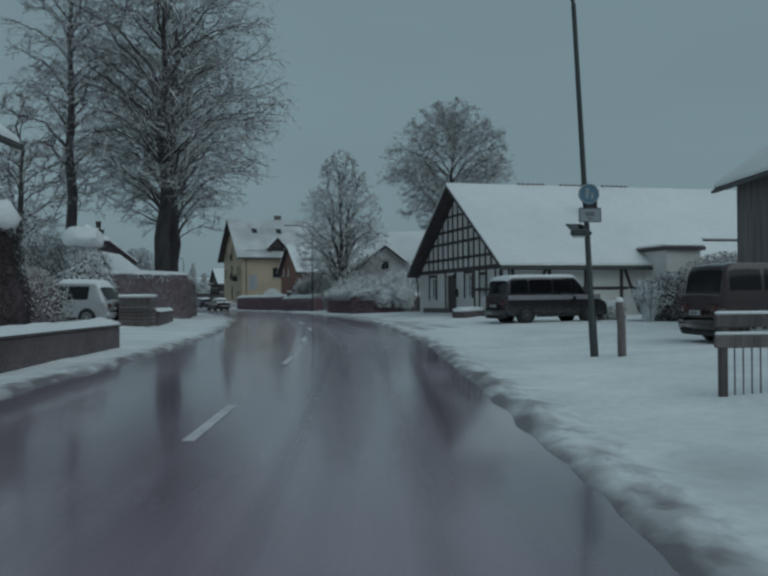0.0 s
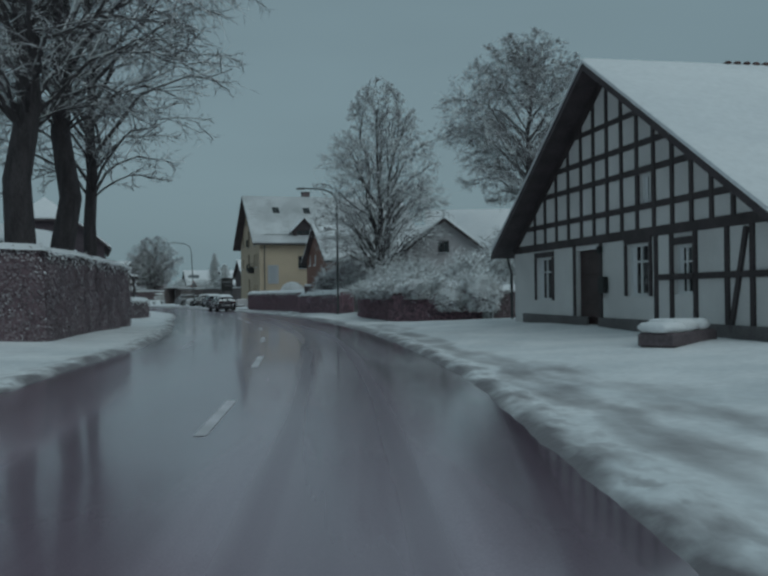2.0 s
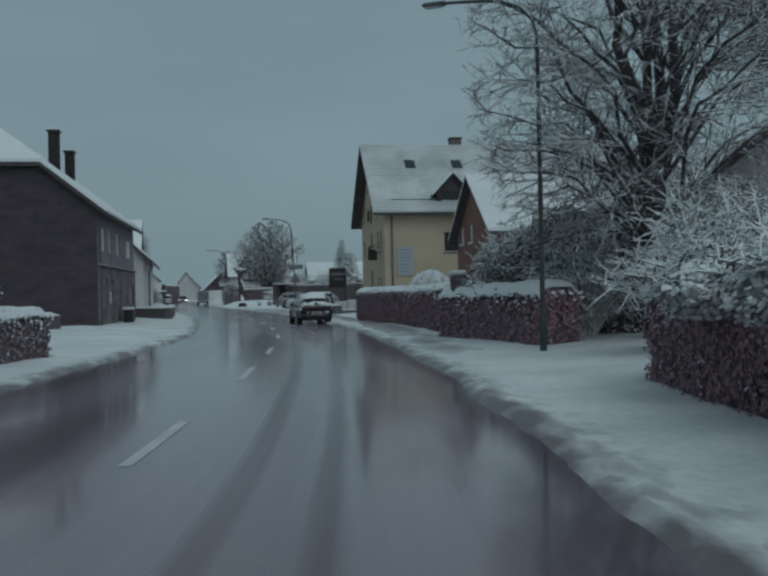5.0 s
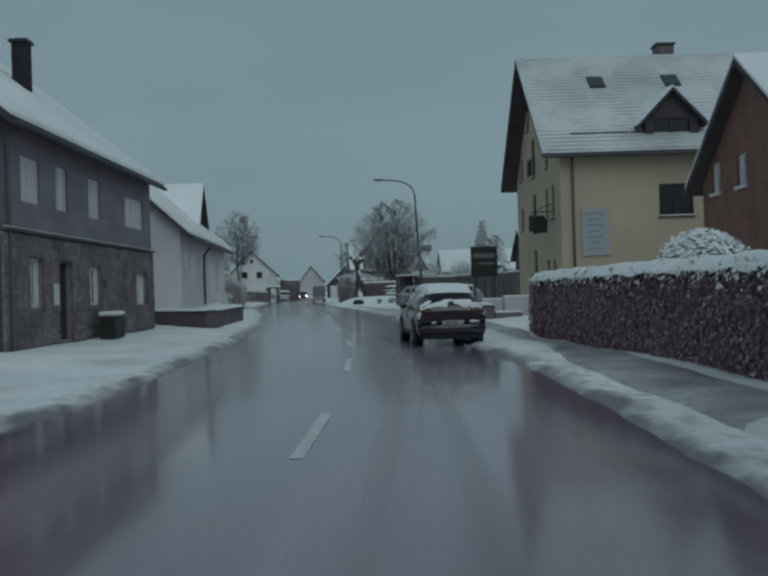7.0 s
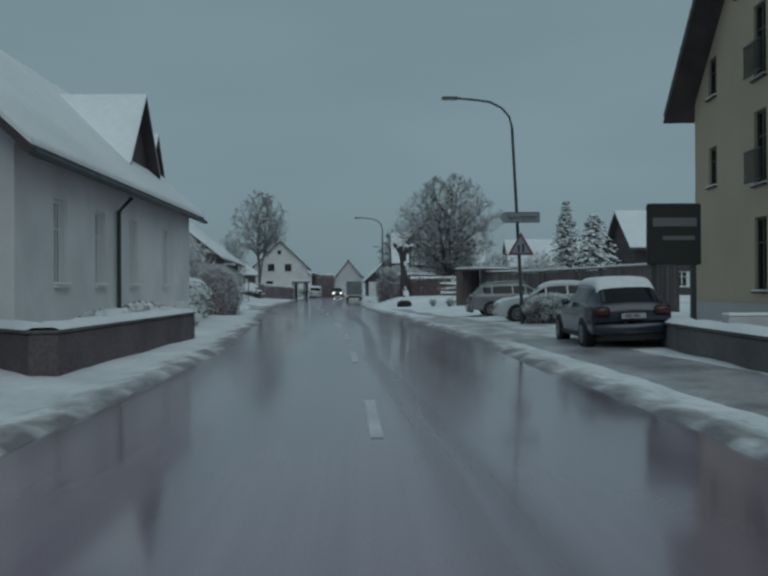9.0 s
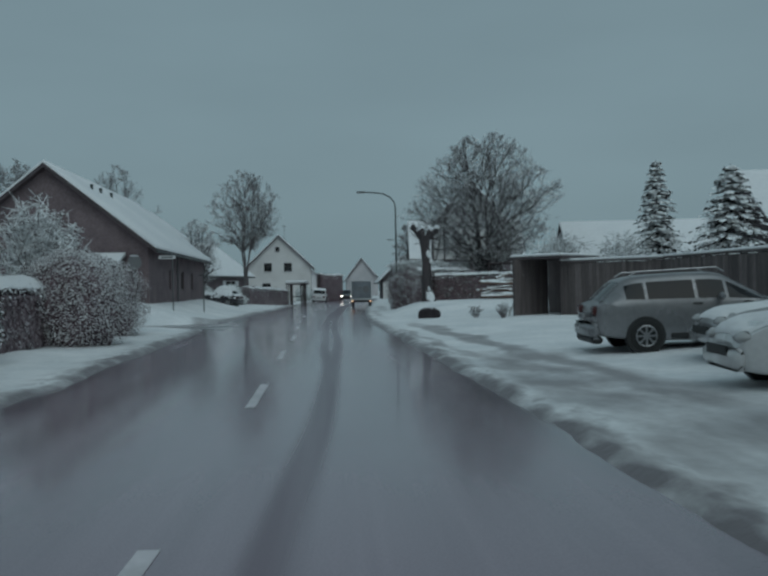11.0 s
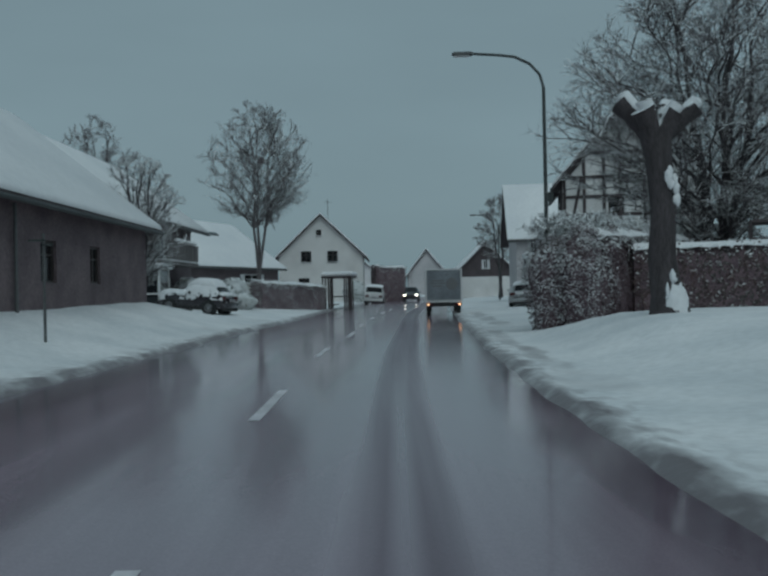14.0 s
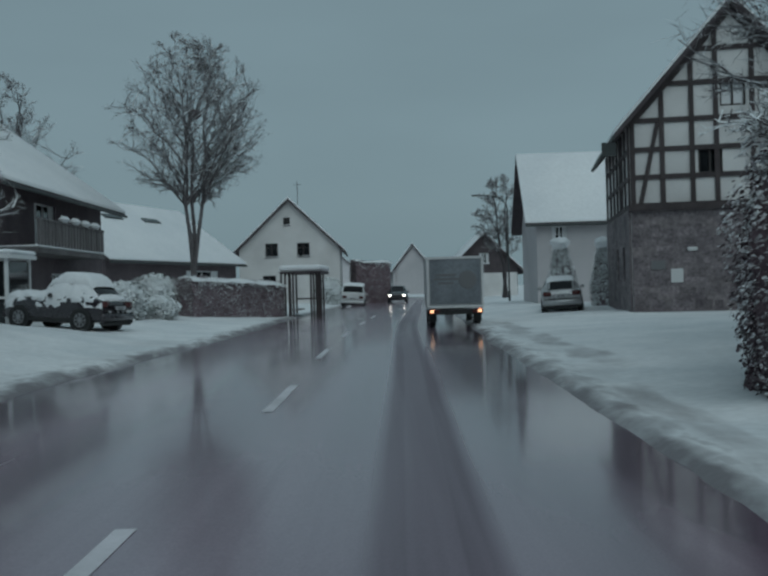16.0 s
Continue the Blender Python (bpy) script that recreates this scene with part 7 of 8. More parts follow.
dormer(yel, 0, 5.3, 2.5, 7.6, 8.7, 10.0, SOFFIT)
for z in (7.0, 4.0):
    b = part("balcony_rail", Geo().box((7.25, -0.22, z + 0.95), (1.3, 0.05, 0.05), m=yel.planes["g0"]).box((7.25, -0.22, z + 0.1), (1.3, 0.05, 0.05), m=yel.planes["g0"]), DARK_METAL, yel.ob)
    for k in range(9):
        part("baluster", Geo().box((6.65 + k * 0.15, -0.22, z + 0.52), (0.03, 0.03, 0.85), m=yel.planes["g0"]), DARK_METAL, b)
notice = part("notice_board", Geo().box((1.55, -0.06, 3.55), (1.25, 0.05, 2.15), m=yel.planes["s0"], bev=0.01), NOTICE_GREY, yel.ob, "pale grey notice board with illegible lines")
for k, (w, c) in enumerate(((0.9, SIGN_BLUE), (0.7, SIGN_GREY), (0.8, SIGN_GREY), (0.6, SIGN_GREY), (0.75, SIGN_GREY), (0.5, SIGN_BLUE), (0.7, SIGN_GREY))):
    part("text_bar", Geo().box((1.5, -0.09, 4.40 - k * 0.27), (w, 0.008, 0.09), m=yel.planes["s0"]), SIGN_PALE, notice)
part("shop_sign", Geo().box((2.2, -0.62, 4.05), (0.08, 0.72, 0.66), m=yel.planes["g0"], bev=0.03).box((2.2, -0.62, 4.45), (0.08, 0.5, 0.18), m=yel.planes["g0"], bev=0.08), SIGN_BLACK, yel.ob, "black hanging sign on the gable")
part("sign_bracket", Geo().tube([yel.planes["g0"] @ Vector(p) for p in ((2.2, 0.0, 4.75), (2.2, -1.0, 4.72))], 0.025, 6).tube([yel.planes["g0"] @ Vector(p) for p in ((2.2, 0.0, 5.1), (2.2, -0.35, 5.0), (2.2, -0.9, 4.74))], 0.02, 6), DARK_METAL, yel.ob)
part("downpipe", Geo().tube([yel.planes["s0"] @ Vector(p) for p in ((0.55, -0.10, 7.2), (0.55, -0.10, 0.0))], 0.06, 8), METAL, yel.ob)
part("plinth", Geo().box((9.5, -0.03, 0.2), (19, 0.06, 0.9), m=yel.planes["s0"]).box((6.65, -0.03, 0.2), (13.3, 0.06, 0.9), m=yel.planes["g0"]), GREY_PLASTER, yel.ob)
sg = math.atan2(yel.ridge - yel.eave, yel.w / 2)
for k in range(3):
    v0 = 0.6 + k * 1.4
    part("snow_guard", Geo().tube([yel.m @ Vector((0.35, v0, yel.eave + 0.75)), yel.m @ Vector((0.35, v0 + 1.3, yel.eave + 0.75))], 0.03, 6), DARK_METAL, yel.ob)
board = empty("display_board", "large black display board on two posts", "board")
bx, by = -25.2, 133.6
bm_ = Matrix.Translation((bx, by, ground(bx, by))) @ Matrix.Rotation(radians(24), 4, "Z")
part("panel", Geo().box((0, 0, 2.55), (1.35, 0.16, 1.55), m=bm_, bev=0.03), SIGN_BLACK, board)
part("text_bar", Geo().box((0, -0.09, 2.85), (1.1, 0.01, 0.22), m=bm_), SIGN_GREY, board)
part("text_bar", Geo().box((0.1, -0.09, 2.45), (0.8, 0.01, 0.10), m=bm_), SIGN_GREY, board)
for s in (-0.5, 0.5):
    part("leg", Geo().box((s, 0.02, 1.0), (0.12, 0.12, 2.2), m=bm_), DARK_METAL, board)
steps = empty("entrance_wall", "low grey concrete walls and a snowy step before the yellow house", "wall")
for c, sz in (((-21.7, 125.6, 0.52), (1.1, 0.6, 0.9)), ((-20.75, 125.7, 0.38), (0.8, 0.4, 0.62)), ((-22.9, 127.6, 0.45), (1.6, 0.4, 0.8))):
    part("wall_block", Geo().box(c, sz, 22, bev=0.02), GREY_PLASTER, steps)
    part("snow_strip", Geo().box((c[0], c[1], c[2] + sz[2] / 2 + 0.035), (sz[0], sz[1], 0.06), 22, bev=0.02), SNOW, steps)
part("step", Geo().box((-21.9, 124.9, 0.24), (1.1, 0.5, 0.2), 22, bev=0.02), CONCRETE, steps)
part("step_snow", Geo().box((-21.9, 124.9, 0.38), (1.1, 0.5, 0.08), 22, bev=0.03), SNOW, steps)
low_wall("garden_wall", "low stone wall beside the yellow house", [(-22.6, 124.5), (-24.4, 129.0), (-25.8, 133)], 0.5, 0.5, CONCRETE, 0.1)

# slate house: stone ground floor, snow ledge, notices
for (u0, u1) in ((0.0, 1.6), (2.5, 3.6), (4.65, 6.2), (7.4, 11.4), (12.9, 13.8)):
    part("stone_facing", Geo().box(((u0 + u1) / 2, -0.035, 1.45), (u1 - u0 - 0.02, 0.07, 2.9), m=lh.planes["s0"]), RUBBLE, lh.ob)
for (u0, u1, z) in ((1.6, 2.5, 0.5), (6.2, 7.4, 0.5), (11.4, 12.9, 0.48), (1.6, 2.5, 2.62), (3.6, 4.65, 2.6), (6.2, 7.4, 2.58), (11.4, 12.9, 2.54)):
    part("stone_facing", Geo().box(((u0 + u1) / 2, -0.035, z), (u1 - u0 - 0.02, 0.07, 0.9 if z < 1 else 0.6), m=lh.planes["s0"]), RUBBLE, lh.ob)
part("string_course", Geo().box((6.9, -0.09, 2.97), (13.8, 0.16, 0.07), m=lh.planes["s0"]), DARK_WALL, lh.ob)
part("ledge_snow", Geo().box((6.9, -0.10, 3.022), (13.7, 0.13, 0.03), m=lh.planes["s0"], bev=0.02), SNOW, lh.ob)
part("notice", Geo().box((3.3, -0.10, 1.35), (0.35, 0.04, 0.6), m=lh.planes["s0"]), SIGN_WHITE, lh.ob)
part("downpipe", Geo().tube([lh.planes["s0"] @ Vector(p) for p in ((0.3, -0.35, 5.6), (0.3, -0.1, 5.2), (0.3, -0.12, 0.0))], 0.05, 8), METAL, lh.ob)
bench = empty("bin_box", "small bin box with snow beside the door", "bin")
bm2 = lh.planes["s0"] @ Matrix.Translation((6.6, -0.6, 0))
part("box", Geo().box((0, 0, 0.30), (1.0, 0.5, 0.7), m=bm2, bev=0.02), TRIM_BLACK, bench)
part("snow_cap", Geo().box((0, 0, 0.72), (1.05, 0.55, 0.14), m=bm2, bev=0.05), SNOW, bench)
lh.chimney(2.9, 8.8, 9.9, 0.5, BOULDER)

# white house: garden wall, bushes, cross gable, downpipe
low_wall("garden_wall", "dark brick garden wall with a snow cap", [(-38.6, 123.0), (-33.4, 120.7), (-38.0, 130.7)], 0.68, 0.45, DARK_WALL, 0.12)
dormer(wh, 0, 13.2, 3.4, 4.2, 5.2, 7.3, SOFFIT, depth=4.6, window=False, front=1.0)
part("downpipe", Geo().tube([wh.planes["s0"] @ Vector(p) for p in ((7.2, -0.4, 3.4), (7.0, -0.1, 3.0), (7.0, -0.1, 0.0))], 0.06, 8), DARK_METAL, wh.ob)
for k, (x, y, r, h) in enumerate(((-37.0, 126.4, 0.8, 0.9), (-39.0, 130.0, 0.9, 1.0), (-45.6, 140.6, 0.9, 1.5), (-47.4, 143.6, 1.0, 1.7), (-42.6, 136.6, 0.6, 0.9))):
    leafy_bush("shrub", "snow-covered garden bush by the white house", x, y, r, h, 90 + k, NEEDLE, 2800, 0.10)

# ---------- parked cars and the sign pole ----------
car("estate_car", "grey metallic estate car parked nose-in beside the fence", "wagon", -35.85, 149.2, 24, 4.75, 1.85, 1.5, CAR_GREY, rails=True)
car("car", "grey car parked between two others", "hatch", -29.4, 148.4, 201, 4.3, 1.78, 1.46, CAR_SILVER, snow=0.03)
car("car", "white compact car with snow on its bonnet", "hatch", -29.1, 144.7, 200, 4.0, 1.75, 1.45, CAR_WHITE, snow=0.06)
car("car", "dark snow-dusted car parked at the kerb", "wagon", -25.6, 129.6, 114, 4.4, 1.8, 1.5, CAR_BLUE, snow=0.08)
leafy_bush("shrub", "low dark bush capped with clumps of snow", -30.3, 141.9, 1.05, 1.1, 96, LEAF_SNOWY_DARK, 8000, 0.07)
street_lamp("street_lamp", "dark street lamp post carrying two signs", -31.2, 141.3, 8.2, 2.0, heading(141) + 180, lean=(-0.4, 0.1))
way = empty("direction_sign", "white arrow sign with black lettering", "road sign")
wm = Matrix.Translation((-31.28, 141.18, 3.9)) @ Matrix.Rotation(radians(22), 4, "Z") @ Matrix.Rotation(radians(90), 4, "X")
part("panel", Geo().slab([wm @ Vector(p) for p in ((-0.72, 0, 0), (-0.55, -0.19, 0), (0.72, -0.19, 0), (0.72, 0.19, 0), (-0.55, 0.19, 0))], wm.to_3x3() @ Vector((0, 0, 0.03))), SIGN_PALE, way)
part("border", Geo().box((0.085, 0.172, 0.033), (1.25, 0.02, 0.004), m=wm).box((0.085, -0.172, 0.033), (1.25, 0.02, 0.004), m=wm).box((0.70, 0, 0.033), (0.02, 0.34, 0.004), m=wm), SIGN_BLACK, way)
txt = bpy.data.curves.new("lettering", "FONT")
txt.body, txt.size, txt.extrude, txt.align_x, txt.align_y = "Sportplatz", 0.26, 0.002, "CENTER", "CENTER"
txt.materials.append(FRAME_DARK)
letters = new("lettering", txt)
letters.matrix_world = wm @ Matrix.Translation((0.08, 0, 0.036))
letters.parent = way
warn = empty("warning_sign", "red-bordered triangular warning sign", "road sign")
tm = Matrix.Translation((-31.23, 141.18, 2.95)) @ Matrix.Rotation(radians(22), 4, "Z") @ Matrix.Rotation(radians(90), 4, "X")
part("border", Geo().slab([tm @ Vector(p) for p in ((-0.47, -0.40, 0), (0.47, -0.40, 0), (0, 0.42, 0))], tm.to_3x3() @ Vector((0, 0, 0.02))), SIGN_RED, warn)
part("face", Geo().slab([tm @ Vector(p) for p in ((-0.33, -0.325, 0.021), (0.33, -0.325, 0.021), (0, 0.255, 0.021))], tm.to_3x3() @ Vector((0, 0, 0.006))), SIGN_PALE, warn)
part("symbol", Geo().box((-0.08, -0.16, 0.03), (0.07, 0.26, 0.006), m=tm).box((0.08, -0.14, 0.03), (0.07, 0.30, 0.006), m=tm), SIGN_BLACK, warn)

# ---------- board fence, shed and gardens right of the junction ----------
fence = empty("board_fence", "tall weathered board fence with snow along the top", "fence")
FP = [(-41.4, 169.3), (-37.0, 168.4), (-31.6, 161.0), (-27.2, 154.6)]
for (x0, y0), (x1, y1) in zip(FP, FP[1:]):
    ln, a = math.hypot(x1 - x0, y1 - y0), math.degrees(math.atan2(y1 - y0, x1 - x0))
    n = int(ln / 0.16)
    for k in range(n):
        f = (k + 0.5) / n
        x, y = x0 + (x1 - x0) * f, y0 + (y1 - y0) * f
        hh = 2.25 + 0.05 * noise.noise((k * 3.1, x, 0))
        part("board", Geo().box((x, y, ground(x, y) + hh / 2 - 0.05), (0.15, 0.035, hh), a), WOOD, fence)
    mx, my = (x0 + x1) / 2, (y0 + y1) / 2
    part("rail", Geo().box((mx, my, ground(mx, my) + 2.27), (ln + 0.05, 0.12, 0.07), a), WOOD, fence)
    part("rail_snow", Geo().box((mx, my, ground(mx, my) + 2.36), (ln + 0.05, 0.16, 0.10), a, bev=0.04), SNOW, fence)
shed = empty("open_shed", "small open-fronted dark shed with a snowy roof", "shed")
sz = ground(-43.8, 172)
for (c, s) in (((-42.9, 169.9, 1.15), (0.1, 2.6, 2.5)), ((-41.0, 170.6, 1.15), (0.1, 2.6, 2.5)), ((-41.6, 171.5, 1.15), (2.1, 0.1, 2.5))):
    part("side_panel", Geo().box((c[0], c[1], sz + c[2]), s, -18), WOOD, shed)
part("roof", Geo().box((-41.9, 170.3, sz + 2.45), (2.6, 3.2, 0.1), -18), SOFFIT, shed)
part("roof_snow", Geo().box((-41.9, 170.3, sz + 2.565), (2.6, 3.2, 0.12), -18, bev=0.05), ROOF_SNOW, shed)
House("farm_shed", "long low shed under a snow-covered roof", "house", (-47.0, 196.0), 112, 8, 14, 3.5, 6.0, WOOD, side=-1, base=0.0)
far_r = House("brown_house", "dark timber house with a broad snowy roof", "house", (-33.3, 181.8), 112, 9, 19, 4.5, 7.2, SOFFIT, side=-1, base=0.2, over=0.8, openings={"s0": [(3, 1.2, 1.4, 1.2), (8, 1.2, 1.4, 1.2)]})
far_r.chimney(4.2, 9.0, 8.6, 0.9)


pole = empty("pole", "thin snow-dusted pole leaning against the shed", "pole")
part("shaft", Geo().tube([(-43.65, 168.9, ground(-43.65, 168.9) - 0.05), (-43.05, 169.3, sz + 1.75)], 0.035, 7), LOG, pole)


def conifer(name, label, x, y, height, radius, seed):
    """A spruce: whorls of drooping boughs carrying snow."""
    rnd = random.Random(seed)
    z0 = ground(x, y) - 0.05
    ob = empty(name, label, "tree")
    part("trunk", Geo().tube([(x, y, z0), (x, y, z0 + height * 0.98)], [0.14, 0.02], 7), BARK, ob)
    g = Geo()
    for k in range(int(height * 7)):
        f = (k + rnd.random()) / (height * 7)
        zz, rr = z0 + height * (0.06 + 0.92 * f), radius * (1 - f) ** 0.85 + 0.12
        for b in range(15):
            a = rnd.uniform(0, 2 * math.pi)
            r = rr * rnd.uniform(0.6, 1.1)
            p0, p1 = Vector((x, y, zz)), Vector((x + r * math.cos(a), y + r * math.sin(a), zz - 0.28 * r + 0.05))
            side = Vector((-math.sin(a), math.cos(a), 0))
            for s in range(9):
                c = p0.lerp(p1, 0.3 + 0.7 * (s + rnd.random()) / 6)
                leaf_cloud(g, rnd, c + side * rnd.uniform(-0.25, 0.25) * r * 0.5, Vector((math.cos(a) * 0.4, math.sin(a) * 0.4, 0.8)).normalized(), 0.24)
    part("bough_mass", g, SPRUCE, ob)
    return ob


conifer("spruce", "broad snow-laden spruce behind the fence", -34.8, 173.6, 6.5, 2.3, 101)
conifer("spruce", "tall dark spruce flecked with snow", -40.2, 189.0, 9.2, 1.8, 102)
logs = empty("log_pile", "pile of snow-dusted logs and poles", "log pile")
lz = ground(-48.1, 180)
rl = random.Random(5)
for k in range(16):
    a = radians(20 + rl.uniform(-50, 50))
    c = Vector((-47.4 + rl.uniform(-0.7, 0.8), 180 + rl.uniform(-0.8, 1.2), lz + 0.15 + (k // 5) * 0.38 + rl.uniform(0, 0.15)))
    d = Vector((math.cos(a), math.sin(a), rl.uniform(-0.12, 0.32))) * rl.uniform(0.45, 1.2)
    part("log", Geo().tube([c - d, c + d], [rl.uniform(0.05, 0.12)] * 2, 8), LOG, logs)
hedge("hedge", "dark garden hedge behind the pollarded tree", [(-54.6, 187.6), (-51, 189.3), (-44, 192.5)], 1.2, 2.35, LEAF_DARK, 103, density=170, snow=0.05, cap_rough=0.10, frost=5)
shrub("shrub", "large bush bowed down by snow", -45.2, 184.4, 2.2, 4.0, 104, shoots=120, tip_r=0.018)
shrub("shrub", "large bush bowed down by snow", -42.0, 186.0, 2.2, 4.2, 105, shoots=110, tip_r=0.018)
crate = empty("wooden_box", "low wooden box under a thick cushion of snow", "box")
cz = ground(-38.4, 166.9)
for k in range(3):
    for dy in (-0.33, 0.33):
        part("board", Geo().box((-38.4, 166.9 + dy, cz + 0.06 + k * 0.15), (1.05, 0.04, 0.135), -12, bev=0.01), WOOD, crate)
for dx in (-0.5, 0.5):
    part("end_panel", Geo().box((-38.4 + dx * 0.98, 166.9 - dx * 0.21, cz + 0.2), (0.04, 0.62, 0.44), -12), WOOD, crate)
part("lid", Geo().box((-38.4, 166.9, cz + 0.45), (1.12, 0.76, 0.04), -12, bev=0.01), WOOD, crate)
part("snow_cap", lump((-38.4, 166.9, cz + 0.52), (0.62, 0.42, 0.16), 9, power=0.6), SNOW, crate, smooth=60)
stone = empty("boulder", "dark boulder with a cap of snow", "boulder")
oz = ground(-47.9, 170.2)
part("rock", lump((-47.9, 170.2, oz + 0.16), (0.46, 0.34, 0.30), 4, power=0.6), BOULDER, stone, smooth=50)
part("snow_cap", lump((-47.86, 170.24, oz + 0.42), (0.20, 0.16, 0.06), 5), SNOW, stone, smooth=60)
for k, (x, y) in enumerate(((-45.0, 168.6), (-44.2, 170.0), (-43.4, 167.4))):
    shrub("shrub", "little bare bush poking out of the snow", x, y, 0.4, 0.6, 106 + k, shoots=14, tip_r=0.012, material=TWIG)


def pollard(x, y):
    """A lopped tree: a thick leaning trunk with knobbed stubs that carry snow."""
    ob = empty("pollarded_tree", "lopped tree with knobbed stubs and snow", "tree")
    z0 = ground(x, y) - 0.1
    g = Geo()
    g.tube([(x + 0.12, y, z0), (x + 0.06, y, z0 + 0.45), (x - 0.02, y, z0 + 1.3), (x + 0.03, y, z0 + 2.2), (x - 0.05, y, z0 + 3.3), (x - 0.10, y, z0 + 3.95)], [0.46, 0.33, 0.29, 0.26, 0.27, 0.36], 12)
    for dx, dy, dz, r in ((-0.75, 0.1, 0.85, 0.19), (-0.22, -0.25, 0.62, 0.20), (0.42, 0.1, 0.50, 0.21), (0.78, 0.2, 0.62, 0.16), (0.15, 0.35, 0.66, 0.17)):
        b = Vector((x - 0.08, y, z0 + 3.75))
        e = b + Vector((dx, dy, dz))
        g.tube([b, b.lerp(e, 0.35) + Vector((0, 0, -0.06)), b.lerp(e, 0.75), e], [r * 1.3, r * 1.05, r * 1.1, r * 1.3], 9)
        part("snow_cap", Geo().tube([b.lerp(e, 0.30) + Vector((0, 0, r * 0.6)), b.lerp(e, 0.6) + Vector((0.02, 0, r * 0.95)), e + Vector((0.03, 0, r * 0.9)), e + Vector((0.05, 0, r * 1.2))], [r * 0.35, r * 0.75, r * 0.9, r * 0.4], 9), SNOW, ob, smooth=60)
    rnd = random.Random(3)
    for k in range(20):
        zz = rnd.choice((rnd.uniform(0.1, 0.9), rnd.uniform(0.1, 0.6), rnd.uniform(2.0, 3.2)))
        rr = 0.44 - 0.13 * min(1, zz) + rnd.uniform(-0.05, 0.01)
        a = radians(rnd.uniform(-75, 20))
        c = Vector((x + 0.05 + rr * math.cos(a) * 0.95, y + rr * math.sin(a), z0 + zz))
        part("snow_lump", Geo().lathe([(0.01, -0.09), (0.06, -0.04), (0.075, 0.03), (0.02, 0.10)], Matrix.Translation(c) @ Matrix.Diagonal((rnd.uniform(0.5, 1.1), rnd.uniform(0.5, 1.1), rnd.uniform(0.5, 1.8), 1)), 7), SNOW, ob, smooth=60)
    part("trunk", g, BARK, ob, smooth=60)
    part("snow_skirt", lump((x + 0.27, y - 0.10, z0 + 0.22), (0.26, 0.28, 0.58), 9, rough=0.45), SNOW, ob, smooth=60)


pollard(-52.2, 180.4)
RAIL_POINTS = [(-51.6, 190.2, 3.06), (-48.6, 191.8, 3.06), (-44.6, 193.9, 3.06)]
rail = empty("garden_rail", "dark timber garden rail with short posts", "fence")
for a, b in zip(RAIL_POINTS, RAIL_POINTS[1:]):
    p, q = Vector(a), Vector(b)
    part("rail", Geo().tube([p, q], 0.09, 4), TIMBER, rail)
    part("lower_rail", Geo().tube([p - Vector((0, 0, 0.5)), q - Vector((0, 0, 0.5))], 0.05, 4), TIMBER, rail)
    for k in range(4):
        c = p.lerp(q, k / 4)
        part("post", Geo().box((c.x, c.y, (c.z - 0.1) / 2), (0.11, 0.11, c.z + 0.1)), TIMBER, rail)

# ---------- left side of the junction ----------
hedge("hedge", "ragged hedge heavily covered with snow", [(-47.6, 142.6), (-51.4, 149.3), (-55.2, 155.8)], 1.6, 1.7, LEAF_BROWN, 110, density=190, leaf=0.10, snow=0.2, cap_rough=0.1)
for k, (x, y, r, h) in enumerate(((-53.6, 152.0, 1.8, 4.2), (-50.6, 150.4, 1.5, 2.7), (-53.6, 154.9, 1.4, 2.6), (-56.3, 157.5, 1.3, 2.5), (-56.6, 155.6, 1.6, 3.6))):
    if k in (1, 2):
        leafy_bush("shrub", "dense bush caked with snow", x, y, r, h, 111 + k, LEAF_FROST, 15000, 0.055)
    else:
        shrub("shrub", "tall bush heavy with snow", x, y, r, h, 111 + k, shoots=int(80 * r), tip_r=0.017)
House("orange_brick_house", "orange brick house with its gable to the road", "house", (-48.13, 140.59), 118.6, 9, 11, 3.7, 8.3, BRICK_ORANGE, base=0.2, gable_over=0.4)
lean = empty("lean_to", "small lean-to with a snowy roof", "shed")
lm = barn.m @ Matrix.Translation((3.4, -1.6, 0))
part("wall", Geo().box((0, 0, 0.9), (4.0, 3.0, 2.4), m=lm), BRICK_DARK, lean)
part("roof", Geo().slab([lm @ Vector(p) for p in ((-2.3, -1.8, 2.15), (2.3, -1.8, 2.15), (2.3, 1.5, 3.1), (-2.3, 1.5, 3.1))], (0, 0, 0.14)), SOFFIT, lean)
part("roof_snow", Geo().slab([lm @ Vector(p) for p in ((-2.25, -1.75, 2.30), (2.25, -1.75, 2.30), (2.25, 1.45, 3.25), (-2.25, 1.45, 3.25))], (0, 0, 0.14)), ROOF_SNOW, lean)
for u in (4.0, 6.0, 8.6):
    part("roof_vent", Geo().tube([barn.m @ Vector((3.9, u, 6.6)), barn.m @ Vector((3.9, u, 7.5))], 0.09, 8), DARK_METAL, barn.ob)
part("downpipe", Geo().tube([barn.planes["s0"] @ Vector(p) for p in ((8.4, -0.12, 3.4), (8.4, -0.12, 0.0))], 0.05, 8), METAL, barn.ob)


